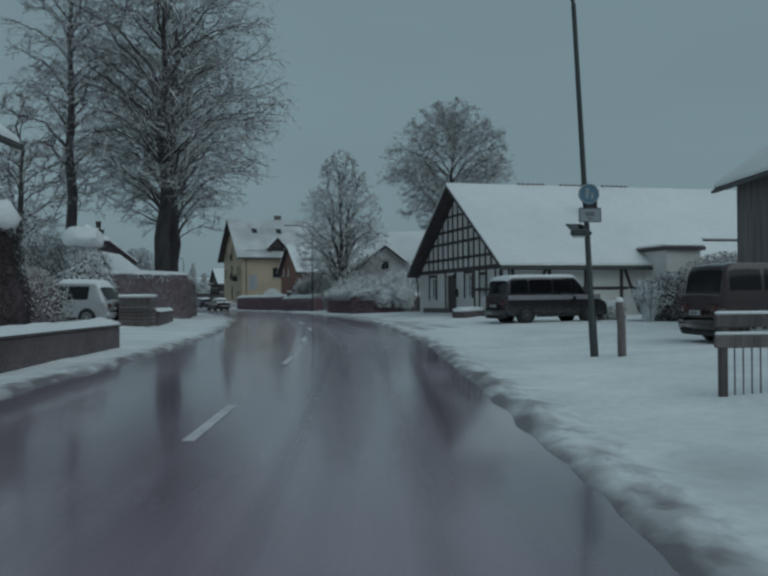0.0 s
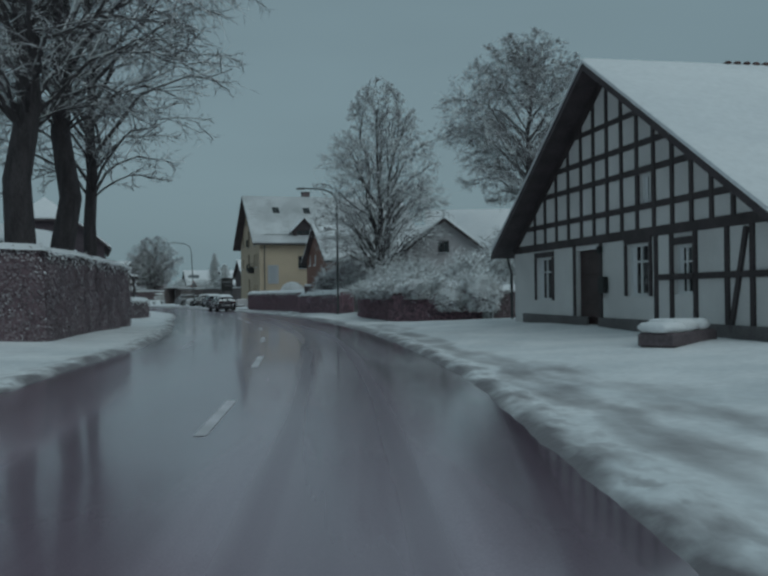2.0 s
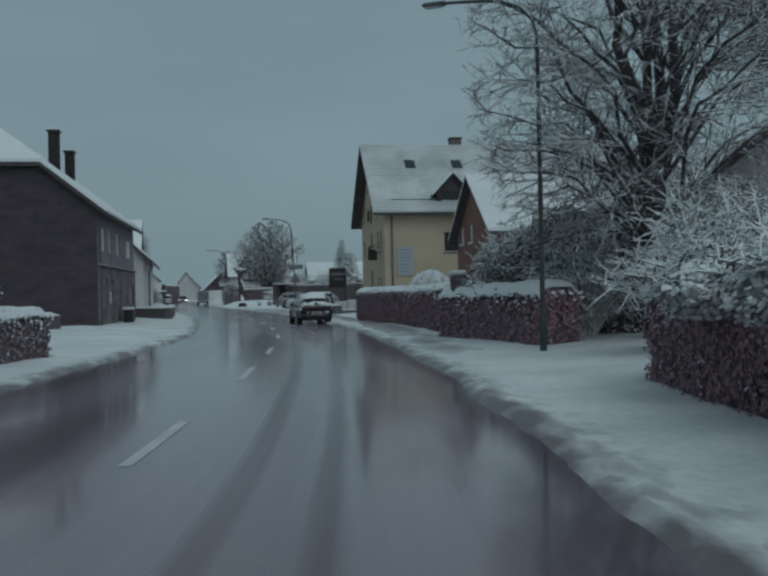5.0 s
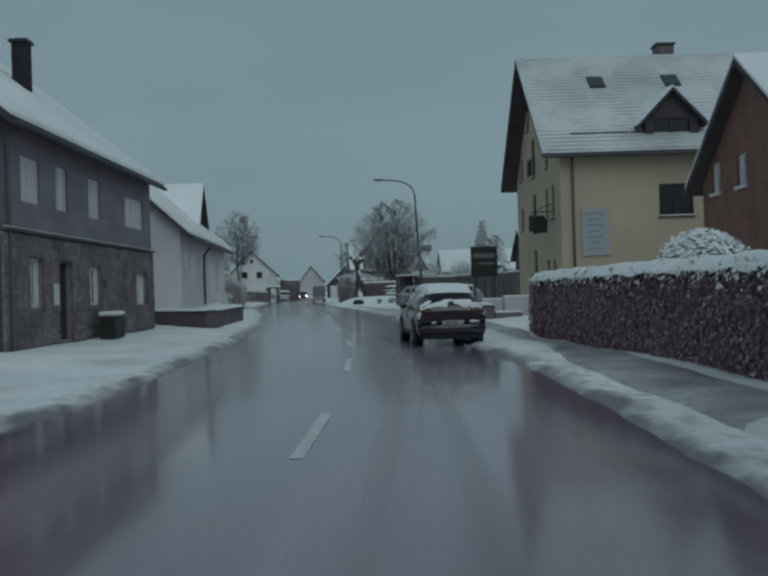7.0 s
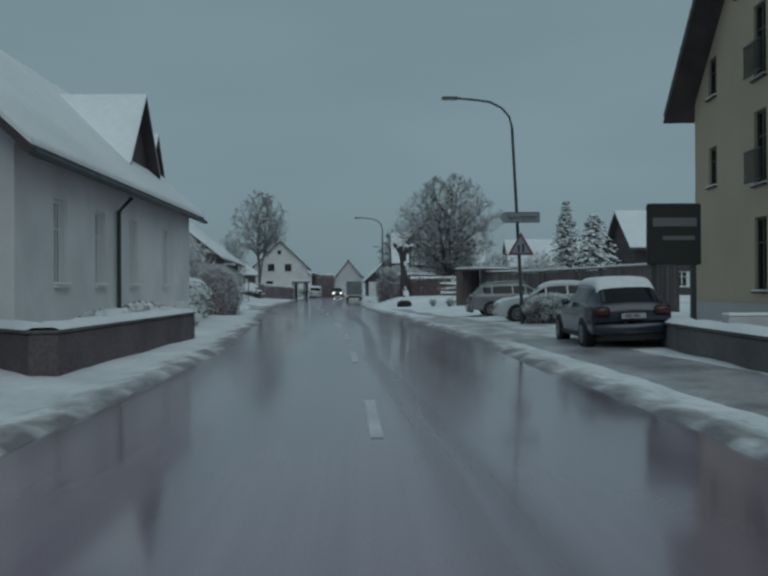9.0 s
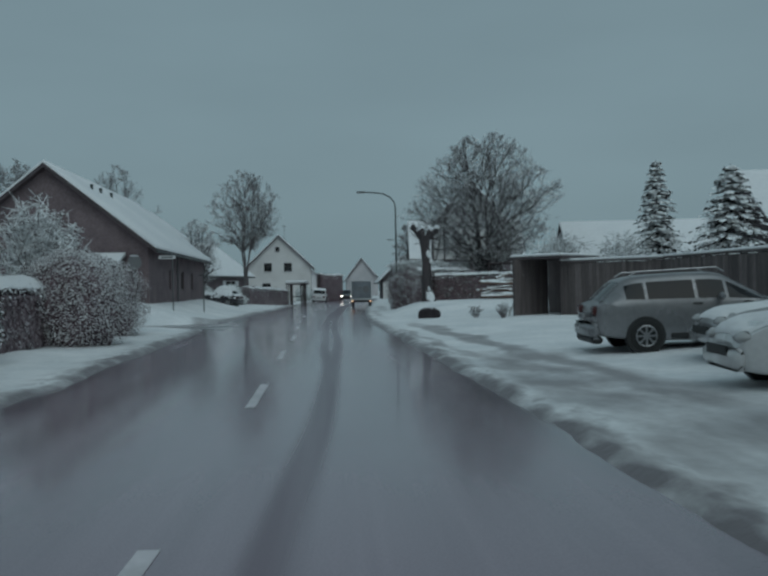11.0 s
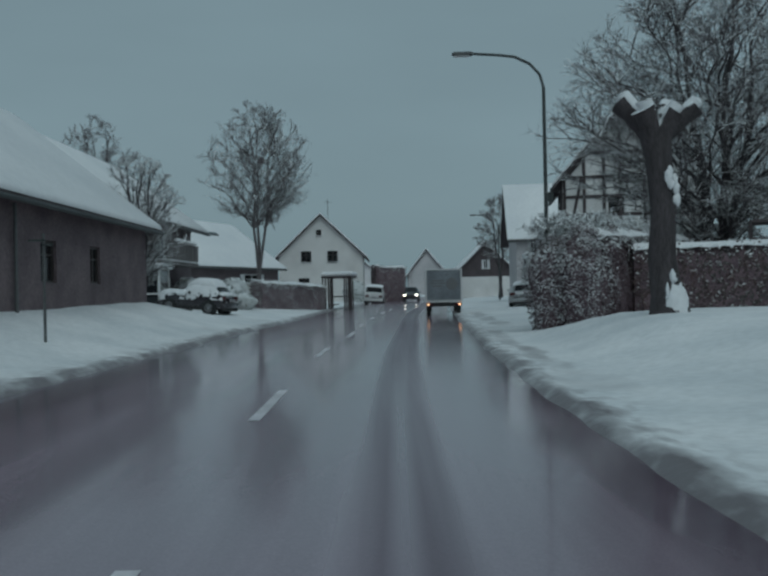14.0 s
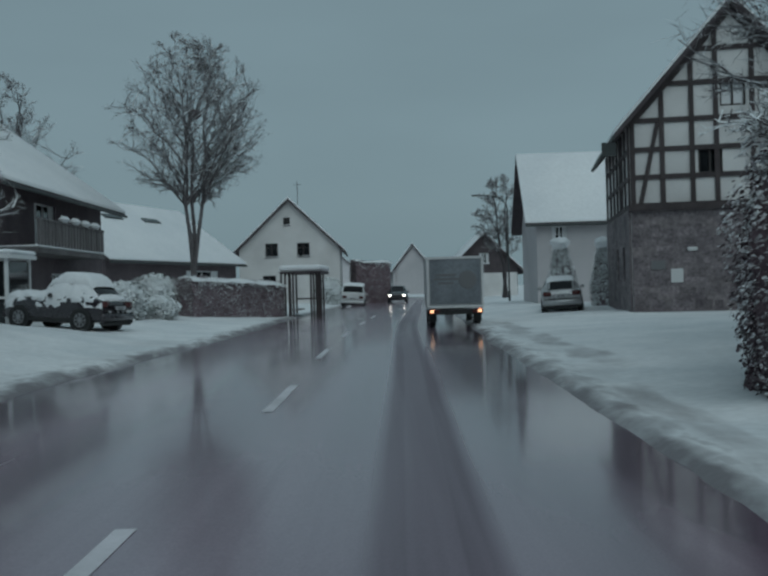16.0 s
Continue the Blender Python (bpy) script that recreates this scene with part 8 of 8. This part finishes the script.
def sign_pole(name, label, x, y, h, kind):
    ob = empty(name, label, "sign post", "sign posts")
    z = ground(x, y)
    part("post", Geo().tube([(x, y, z - 0.15), (x, y, z + h)], 0.032, 8), METAL, ob)
    m = Matrix.Translation((x, y - 0.05, z + h - 0.3)) @ Matrix.Rotation(radians(28), 4, "Z") @ Matrix.Rotation(radians(90), 4, "X")
    if kind == "round":
        part("disc", Geo().lathe([(0.29, -0.01), (0.30, 0), (0.29, 0.01)], m, 28), SIGN_GREY, ob)
        part("snow_rim", Geo().box((0, 0.29, 0.0), (0.34, 0.05, 0.07), m=m, bev=0.02), SNOW, ob)
    elif kind == "street":
        part("panel", Geo().box((-0.25, 0.2, 0), (0.85, 0.17, 0.02), m=m), SIGN_WHITE, ob)
        part("text_bar", Geo().box((-0.25, 0.2, 0.012), (0.6, 0.07, 0.004), m=m), SIGN_BLACK, ob)
    else:
        part("bracket", Geo().box((-0.1, 0.15, 0), (0.35, 0.05, 0.05), m=m).box((0.12, 0.05, 0), (0.22, 0.05, 0.05), m=m), DARK_METAL, ob)
    return ob


sign_pole("sign_post", "thin steel post with a round sign", -57.5, 161.1, 3.0, "round")
sign_pole("sign_post", "thin steel post with a street name plate", -61.8, 169.0, 2.9, "street")
sign_pole("sign_post", "thin short steel post with a bracket", -63.7, 174.2, 2.3, "bracket")
tree("tree", "small multi-stemmed tree at the end of the barn", -75.1, 188.8, 6.4, 2.1, 0.09, 0.7, 120, limbs=60, sub=9, twigs=7, tips=5, stems=6, fork=0.4, tip_r=0.007, twig_mat=TWIG_LADEN, rise=0.9, wide=0.95)
tree("tree", "tall bare tree far behind the barn", -112.6, 222, 18.2, 5.6, 0.28, 3, 122, limbs=54, sub=9, twigs=8, tips=5, stems=5, tip_r=0.014, twig_mat=TWIG_BARE, rise=0.9)
tree("tree", "bare tree behind the barn roof", -92, 186, 12.0, 4.4, 0.24, 3, 121, limbs=54, sub=9, twigs=8, tips=7, stems=5, tip_r=0.012, twig_mat=TWIG_BARE, rise=0.9)

# ---------- far end ----------
wh2 = House("white_gabled_house", "white gabled house with small dark windows", "house", (-105.9, 241.9), 29, 9.2, 9, 4.9, 9.3, WHITE_PLASTER, base=0.2,
            openings={"g0": [(2.4, 4.2, 1.15, 1.25), (5.3, 4.2, 1.15, 1.25), (4.1, 7.1, 0.6, 0.7), (2.1, 1.4, 1.2, 1.1)]}, frame=FRAME_DARK)
part("aerial", Geo().tube([wh2.m @ Vector((5.4, 1.0, 9.0)), wh2.m @ Vector((5.4, 1.0, 11.2))], 0.03, 5).tube([wh2.m @ Vector((5.0, 1.0, 10.9)), wh2.m @ Vector((5.8, 1.0, 10.9))], 0.02, 5), METAL, wh2.ob)
timb = House("timber_framed_farmhouse", "timber-framed house over a rubble stone ground floor", "house", (-63.2, 208.5), 19, 7.2, 8.6, 6.95, 11.0, WHITE_PLASTER, base=0.1, over=0.55, gable_over=0.5,
             openings={"g0": [(3.2, 7.4, 0.9, 1.0, "blind"), (4.5, 7.4, 0.9, 1.0, "blind"), (2.4, 5.0, 0.85, 1.0), (5.0, 4.9, 0.85, 1.0), (5.2, 1.3, 0.9, 1.2)], "s0": [(1.5, 4.5, 0.7, 1.2), (3.2, 4.5, 0.7, 1.2), (1.5, 1.2, 0.7, 1.3), (3.6, 1.2, 0.7, 1.3)]}, frame=FRAME_DARK, sills=False)
for (u0, u1, z0, z1) in ((0.0, 5.2, -0.3, 3.8), (6.1, 7.2, -0.3, 3.8), (5.2, 6.1, -0.3, 1.3), (5.2, 6.1, 2.5, 3.8)):
    part("stone_facing", Geo().box(((u0 + u1) / 2, -0.04, (z0 + z1) / 2), (u1 - u0 - 0.02, 0.09, z1 - z0), m=timb.planes["g0"]), RUBBLE, timb.ob)
for (u0, u1, z0, z1) in ((0.0, 1.5, -0.3, 3.8), (2.2, 3.6, -0.3, 3.8), (4.3, 8.6, -0.3, 3.8), (1.5, 2.2, -0.3, 1.2), (3.6, 4.3, -0.3, 1.2), (1.5, 2.2, 2.5, 3.8), (3.6, 4.3, 2.5, 3.8)):
    part("stone_facing", Geo().box(((u0 + u1) / 2, -0.04, (z0 + z1) / 2), (u1 - u0 - 0.02, 0.09, z1 - z0), m=timb.planes["s0"]), RUBBLE, timb.ob)


def timb_top(u):
    return timb.eave + (timb.ridge - timb.eave) * (1 - abs(2 * u / timb.w - 1))


for z in (3.92, 4.95, 5.95, 7.0, 8.3, 9.5):
    f = max(0, (z - timb.eave) / (timb.ridge - timb.eave))
    hf = timb.w / 2 * (1 - f) - 0.05
    timb.beam("g0", (timb.w / 2 - hf, z), (timb.w / 2 + hf, z), 0.18, 0.06)
    if z < 6.5:
        timb.beam("s0", (0, z), (8.6, z), 0.16, 0.06)
for u in (0.1, 1.15, 2.2, 3.05, 4.3, 5.55, 6.2, 7.1):
    timb.beam("g0", (u, 3.9), (u, timb_top(u) - 0.1), 0.17, 0.07)
timb.beam("g0", (0.35, 3.95), (1.0, 6.9), 0.15, 0.075)
timb.beam("g0", (6.9, 3.95), (6.3, 6.9), 0.15, 0.075)
for s in (0, 1):
    timb.beam("g0", (0 if s == 0 else timb.w, timb.eave - 0.1), (timb.w / 2, timb.ridge - 0.15), 0.24, 0.09)
for u in (0.1, 1.3, 2.4, 3.0, 4.1, 5.4, 6.8, 8.5):
    timb.beam("s0", (u, 3.9), (u, 6.85), 0.16, 0.07)
part("jetty_beam", Geo().box((3.6, -0.12, 3.84), (7.4, 0.3, 0.22), m=timb.planes["g0"]), TIMBER, timb.ob)
part("info_plate", Geo().box((0.9, -0.10, 1.75), (0.5, 0.03, 0.32), m=timb.planes["g0"]), SIGN_GREY, timb.ob)
part("info_plate", Geo().box((1.55, -0.10, 1.35), (0.42, 0.03, 0.5), m=timb.planes["g0"]), SIGN_WHITE, timb.ob)
part("wall_lamp", Geo().box((2.1, -0.12, 2.3), (0.35, 0.12, 0.14), m=timb.planes["g0"], bev=0.03), SIGN_WHITE, timb.ob)
part("satellite_box", Geo().box((-0.75, -0.2, 6.0), (0.5, 0.1, 0.5), m=timb.planes["g0"]), DARK_METAL, timb.ob)
House("grey_house", "grey rendered house with a steep snowy roof", "house", (-72.8, 227.0), 115, 8, 12, 5.1, 9.2, GREY_PLASTER, side=-1, base=0.1, gable_over=0.7, openings={"s0": [(0.9, 3.2, 0.9, 1.4)]})
balc = House("balcony_house", "dark house with a balcony under the eaves", "house", (-83.25, 196.6), 208, 10, 14.0, 5.75, 9.45, DARK_WALL, side=-1, base=0.3, over=1.1,
             openings={"s0": [(5.2, 2.9, 2.4, 2.0), (3.2, 0.2, 1.2, 2.0), (7.0, 0.8, 1.6, 1.2)]}, wall_mats={"g0": LIGHT_PLASTER})
bq = balc.planes["s0"]
slab = part("balcony_slab", Geo().box((5.6, -0.75, 2.75), (8.0, 1.5, 0.2), m=bq), CONCRETE, balc.ob)
part("slab_snow", Geo().box((5.6, -0.75, 2.90), (8.0, 1.5, 0.09), m=bq, bev=0.04), SNOW, slab)
for k in range(22):
    part("balcony_board", Geo().box((1.8 + k * 0.362, -1.46, 3.42), (0.27, 0.05, 0.92), m=bq), GREY_WOOD, slab)
part("hand_rail", Geo().box((5.6, -1.46, 3.92), (8.0, 0.1, 0.08), m=bq), GREY_WOOD, slab)
for k in range(4):
    part("flower_box_snow", Geo().box((4.4 + k * 1.3, -1.5, 4.07), (0.7, 0.34, 0.28), m=bq, bev=0.12), SNOW, slab)
wint = empty("glazed_porch", "white framed glass porch with a snowy roof", "porch")
wp = balc.m @ Matrix.Translation((-1.5, -2.6, 0))
for (c, s) in (((-0.9, -0.9), 0), ((0.9, -0.9), 0), ((-0.9, 0.9), 0), ((0.9, 0.9), 0)):
    part("post", Geo().box((c[0], c[1], 1.1), (0.1, 0.1, 2.3), m=wp), FRAME_WHITE, wint)
part("pane", Geo().box((0, -0.9, 1.1), (1.7, 0.03, 2.1), m=wp), GLASS, wint)
part("pane", Geo().box((-0.9, 0, 1.1), (0.03, 1.7, 2.1), m=wp), GLASS, wint)
part("cross_rail", Geo().box((0, -0.9, 1.0), (1.7, 0.07, 0.08), m=wp).box((-0.9, 0, 1.0), (0.07, 1.7, 0.08), m=wp), FRAME_WHITE, wint)
part("roof", Geo().box((0, 0, 2.3), (2.2, 2.2, 0.12), m=wp), FRAME_WHITE, wint)
part("roof_snow", Geo().box((0, 0, 2.44), (2.2, 2.2, 0.16), m=wp, bev=0.06), ROOF_SNOW, wint)
vent_house = House("brick_bungalow", "dark brick bungalow with a broad snowy roof", "house", (-98.8, 218.2), 189.6, 11, 18, 3.7, 7.8, DARK_WALL, side=-1, base=0.2, over=0.7, openings={"s0": [(10, 1.4, 5, 1.4)]})
part("vent_cowl", Geo().tube([vent_house.m @ Vector((3.6, 4, 6.2)), vent_house.m @ Vector((3.6, 4, 7.7))], 0.06, 6).lathe([(0.1, 0), (0.34, 0.2), (0.34, 0.5), (0.1, 0.7)], vent_house.m @ Matrix.Translation((3.6, 4, 7.6)), 12), DARK_METAL, vent_house.ob)
part("vent_pipe", Geo().tube([vent_house.m @ Vector((3.0, 2, 5.6)), vent_house.m @ Vector((3.0, 2, 6.4))], 0.1, 6), DARK_METAL, vent_house.ob)
for y in (6.0, 11.0):
    vent_house.roof_window(0, y, 4.5, 2.2, 0.5)
tree("tree", "slim bare street tree with forked stems", -85.3, 210.6, 14.2, 4.1, 0.17, 5.6, 41, limbs=60, sub=10, twigs=8, tips=6, stems=3, fork=2.4, tip_r=0.008, twig_mat=TWIG_BARE, rise=0.9, wide=0.85, limb_mat=BARK_PALE)
nest = empty("bird_nest", "dark bird nest in the bare tree", "nest")
part("twig_ball", Geo().lathe([(0.05, -0.25), (0.28, -0.12), (0.32, 0.05), (0.2, 0.2), (0.03, 0.26)], Matrix.Translation((-84.9, 210.6, 10.2)), 10), CORE, nest)
hedge("hedge", "thick clipped garden hedge beside the bus shelter", [(-82.8, 206.9), (-82.5, 213.6)], 1.4, 1.75, LEAF_FROST, 130, density=380, leaf=0.06, snow=0.10, cap_rough=0.09, rough=0.28)
for k, (x, y, r, h) in enumerate(((-84.2, 206.5, 1.2, 1.9), (-81.4, 203.5, 0.9, 1.0), (-86.5, 205.0, 1.1, 1.9), (-88.2, 206.5, 1.2, 2.0), (-81.0, 201.2, 0.9, 1.5))):
    leafy_bush("shrub", "round garden bush under snow", x, y, r, h, 131 + k, NEEDLE, 3000, 0.10)

bus = empty("bus_shelter", "dark timber bus shelter with a snowy roof", "bus shelter")
bmx = Matrix.Translation((-81.9, 215.6, ground(-81.9, 215.6))) @ Matrix.Rotation(radians(heading(215)), 4, "Z")
for x in (-0.75, 0.75):
    for y in (-0.6, 0.6, 1.8):
        part("post", Geo().box((x, y, 1.15), (0.09, 0.09, 2.4), m=bmx), TIMBER, bus)
part("back_panel", Geo().box((-0.72, -0.75, 1.1), (0.05, 0.62, 2.0), m=bmx), SOFFIT, bus)
for x in (-1.0, -0.8, -0.6, -0.4, 0.52, 0.66, 0.80, 0.96):
    part("post", Geo().box((x, -1.82, 1.15), (0.095, 0.07, 2.4), m=bmx), TIMBER, bus)
part("side_rail", Geo().box((0, 1.8, 1.0), (1.4, 0.05, 0.09), m=bmx), TIMBER, bus)
part("bench", Geo().box((-0.45, 0.0, 0.45), (0.4, 2.6, 0.06), m=bmx), WOOD, bus)
part("roof", Geo().box((0, 0, 2.38), (2.1, 4.1, 0.12), m=bmx), SOFFIT, bus)
part("roof_snow", Geo().box((0, 0, 2.60), (2.15, 4.15, 0.32), m=bmx, bev=0.10), ROOF_SNOW, bus)

car("car", "black car half buried in snow", "hatch", -75.9, 195.6, 190, 3.6, 1.68, 1.46, CAR_BLACK, snow=0.30, laden=0.78)
car("car", "silver hatchback parked facing the house", "hatch", -67.0, 212.4, 107, 4.1, 1.72, 1.50, CAR_SILVER, snow=0.05)
leafy_bush("conifer", "slim thuja topped with snow", -69.4, 220.4, 0.80, 3.5, 140, SPRUCE, 5200, 0.09, cap=0.32)
leafy_bush("conifer", "slim thuja topped with snow", -66.8, 218.6, 0.62, 3.3, 141, SPRUCE, 4400, 0.09, cap=0.28)
street_lamp("street_lamp", "dark steel street lamp with curved arm", -78.2, 237.0, 7.8, 2.0, heading(230) + 180)
dark_far = House("dark_gabled_house", "dark gabled house over a white ground floor", "house", (-93.8, 262.6), 29, 7, 9, 3.2, 6.6, SOFFIT, base=0.0, over=0.8, openings={"g0": [(3.0, 3.6, 1.0, 1.1)]})
part("plinth_wall", Geo().box((3.5, -0.03, 1.3), (6.9, 0.08, 2.6), m=dark_far.planes["g0"]), WHITE_PLASTER, dark_far.ob)
House("far_house", "far grey house with a snowy roof", "house", (-124.5, 309), 29, 7, 12, 4, 8.2, GREY_PLASTER, base=0.0)
House("far_house", "far white house with a snowy roof", "house", (-134, 298), 29, 8, 10, 4, 7.4, LIGHT_PLASTER, base=0.0)
House("far_house", "far small grey gabled house", "house", (-123.8, 309.1), 29, 5.2, 9, 5.0, 8.4, GREY_PLASTER, base=0.0)
hedge("hedge", "tall dark clipped hedge by the far bend", [(-99.8, 252.2), (-97.6, 255.2)], 1.8, 4.2, LEAF_BROWN, 142, density=60, leaf=0.14, snow=0.1, cap_rough=0.05)
leafy_bush("shrub", "round bush under a dome of snow", -97.2, 243.2, 1.3, 2.4, 143, NEEDLE, 3200, 0.10)
car("van", "white van parked beside the road", "van", -91.6, 237.5, 117, 4.6, 1.85, 1.9, CAR_WHITE, category="van", snow=0.05)
tree("tree", "far bare tree behind the roofs", -116, 266, 7.5, 3, 0.2, 3, 144, limbs=24, sub=6, twigs=6, tips=3, stems=4, tip_r=0.035, twig_mat=TWIG_BARE)
tree("tree", "far bare tree behind the grey house", -84, 252, 11.5, 3, 0.22, 4, 145, limbs=40, sub=9, twigs=8, tips=4, stems=2, tip_r=0.018, twig_mat=TWIG_BARE)

# ---------- box lorry and oncoming car ----------
lorry = empty("box_lorry", "light grey box lorry with lit rear lamps", "lorry")
tx_, ty_ = -68.0, 203.3
lm = Matrix.Translation((tx_, ty_, level(ty_))) @ Matrix.Rotation(radians(116.7), 4, "Z") @ Matrix.Scale(0.87, 4)
BOX_PAINT = mat("lorry_box_paint", (0.42, 0.43, 0.44), 0.45, var=0.12, big=1.2, fine=15, bump=0)
PICTURE = mat("lorry_picture", (0.22, 0.24, 0.26), 0.5, var=0.2, big=1.0, fine=10, bump=0, second=(0.15, 0.165, 0.185))
boxp = part("cargo_box", Geo().box((2.2, 0, 1.78), (4.4, 2.2, 1.96), m=lm, bev=0.04), BOX_PAINT, lorry)
part("rear_picture", Geo().box((-0.015, 0, 1.80), (0.03, 1.96, 1.72), m=lm), PICTURE, boxp)
part("picture_shape", Geo().lathe([(0.34, 0), (0.36, 0.006), (0.30, 0.012)], lm @ Matrix.Translation((-0.032, -0.48, 1.85)) @ Matrix.Rotation(radians(-90), 4, "Y"), 20), SIGN_GREY, boxp)
for k, w in enumerate((0.8, 0.95, 0.6)):
    part("text_bar", Geo().box((-0.036, 0.36, 2.05 - k * 0.16), (0.01, w, 0.08), m=lm), SIGN_GREY, boxp)
part("chassis", Geo().box((2.6, 0, 0.62), (5.6, 0.9, 0.2), m=lm), TRIM_BLACK, lorry)
part("cab", Geo().box((5.1, 0, 1.35), (1.5, 2.0, 1.7), m=lm, bev=0.12), CAR_WHITE, lorry)
part("under_run_bar", Geo().box((0.02, 0, 0.62), (0.12, 2.1, 0.22), m=lm, bev=0.02), TRIM_BLACK, lorry)
part("number_plate", Geo().box((-0.05, 0, 0.60), (0.012, 0.5, 0.11), m=lm), PLATE_WHITE, lorry)
part("tail_lift_edge", Geo().box((-0.03, 0, 0.80), (0.10, 2.16, 0.10), m=lm, bev=0.02), CAR_WHITE, lorry)
part("box_frame", Geo().box((-0.02, 1.06, 1.78), (0.06, 0.09, 1.96), m=lm).box((-0.02, -1.06, 1.78), (0.06, 0.09, 1.96), m=lm).box((-0.02, 0, 2.72), (0.06, 2.03, 0.09), m=lm), CAR_WHITE, lorry)
for s in (1, -1):
    c = part("lamp_cluster", Geo().box((-0.04, s * 0.85, 0.64), (0.08, 0.42, 0.16), m=lm, bev=0.02), LAMP_RED, lorry)
    part("indicator", Geo().box((-0.085, s * 0.93, 0.64), (0.02, 0.14, 0.11), m=lm, bev=0.008), LAMP_AMBER_ON, c)
    wheel(lorry, lm, 0.95, s * 0.88, 0.36, 0.24, s)
    wheel(lorry, lm, 4.9, s * 0.88, 0.36, 0.24, s)
    part("mud_flap", Geo().box((0.48, s * 0.88, 0.42), (0.03, 0.3, 0.4), m=lm), TRIM_BLACK, lorry)
ox, oy = beside(250, -1.1)
onc = car("car", "oncoming dark car with its headlamps on", "suv", ox - 2.1 * math.sin(radians(heading(250))), oy + 4.2, heading(250) - 90, 4.4, 1.8, 1.6, CAR_BLACK, group="", z=level(oy) + 0.02)
for s in (1, -1):
    oml = Matrix.Translation((ox - 2.1 * math.sin(radians(heading(250))), oy + 4.2, level(oy))) @ Matrix.Rotation(radians(heading(250) - 90), 4, "Z")
    part("lit_lamp", Geo().box((4.45, s * 0.66, 0.70), (0.03, 0.2, 0.12), m=oml, bev=0.01), LAMP_WHITE_ON, onc)

# ---------- single stones of the rubble walls ----------
stone_wall(lh, "s0", 0.02, 13.78, 0.0, 2.88, [(1.6, 1.0, 0.9, 1.3), (3.6, 0.0, 1.05, 2.3), (6.2, 1.0, 1.2, 1.2), (11.2, 0.9, 1.6, 1.2), (3.1, 1.0, 0.4, 0.7)], 301, (0.52, 0.32))
stone_wall(timb, "g0", 0.02, 7.18, 0.1, 3.7, [(5.2, 1.3, 0.9, 1.2)], 302, (0.50, 0.30))
stone_wall(timb, "s0", 0.02, 7.0, 0.1, 3.7, [(1.5, 1.2, 0.7, 1.3), (3.6, 1.2, 0.7, 1.3)], 303, (0.60, 0.34))
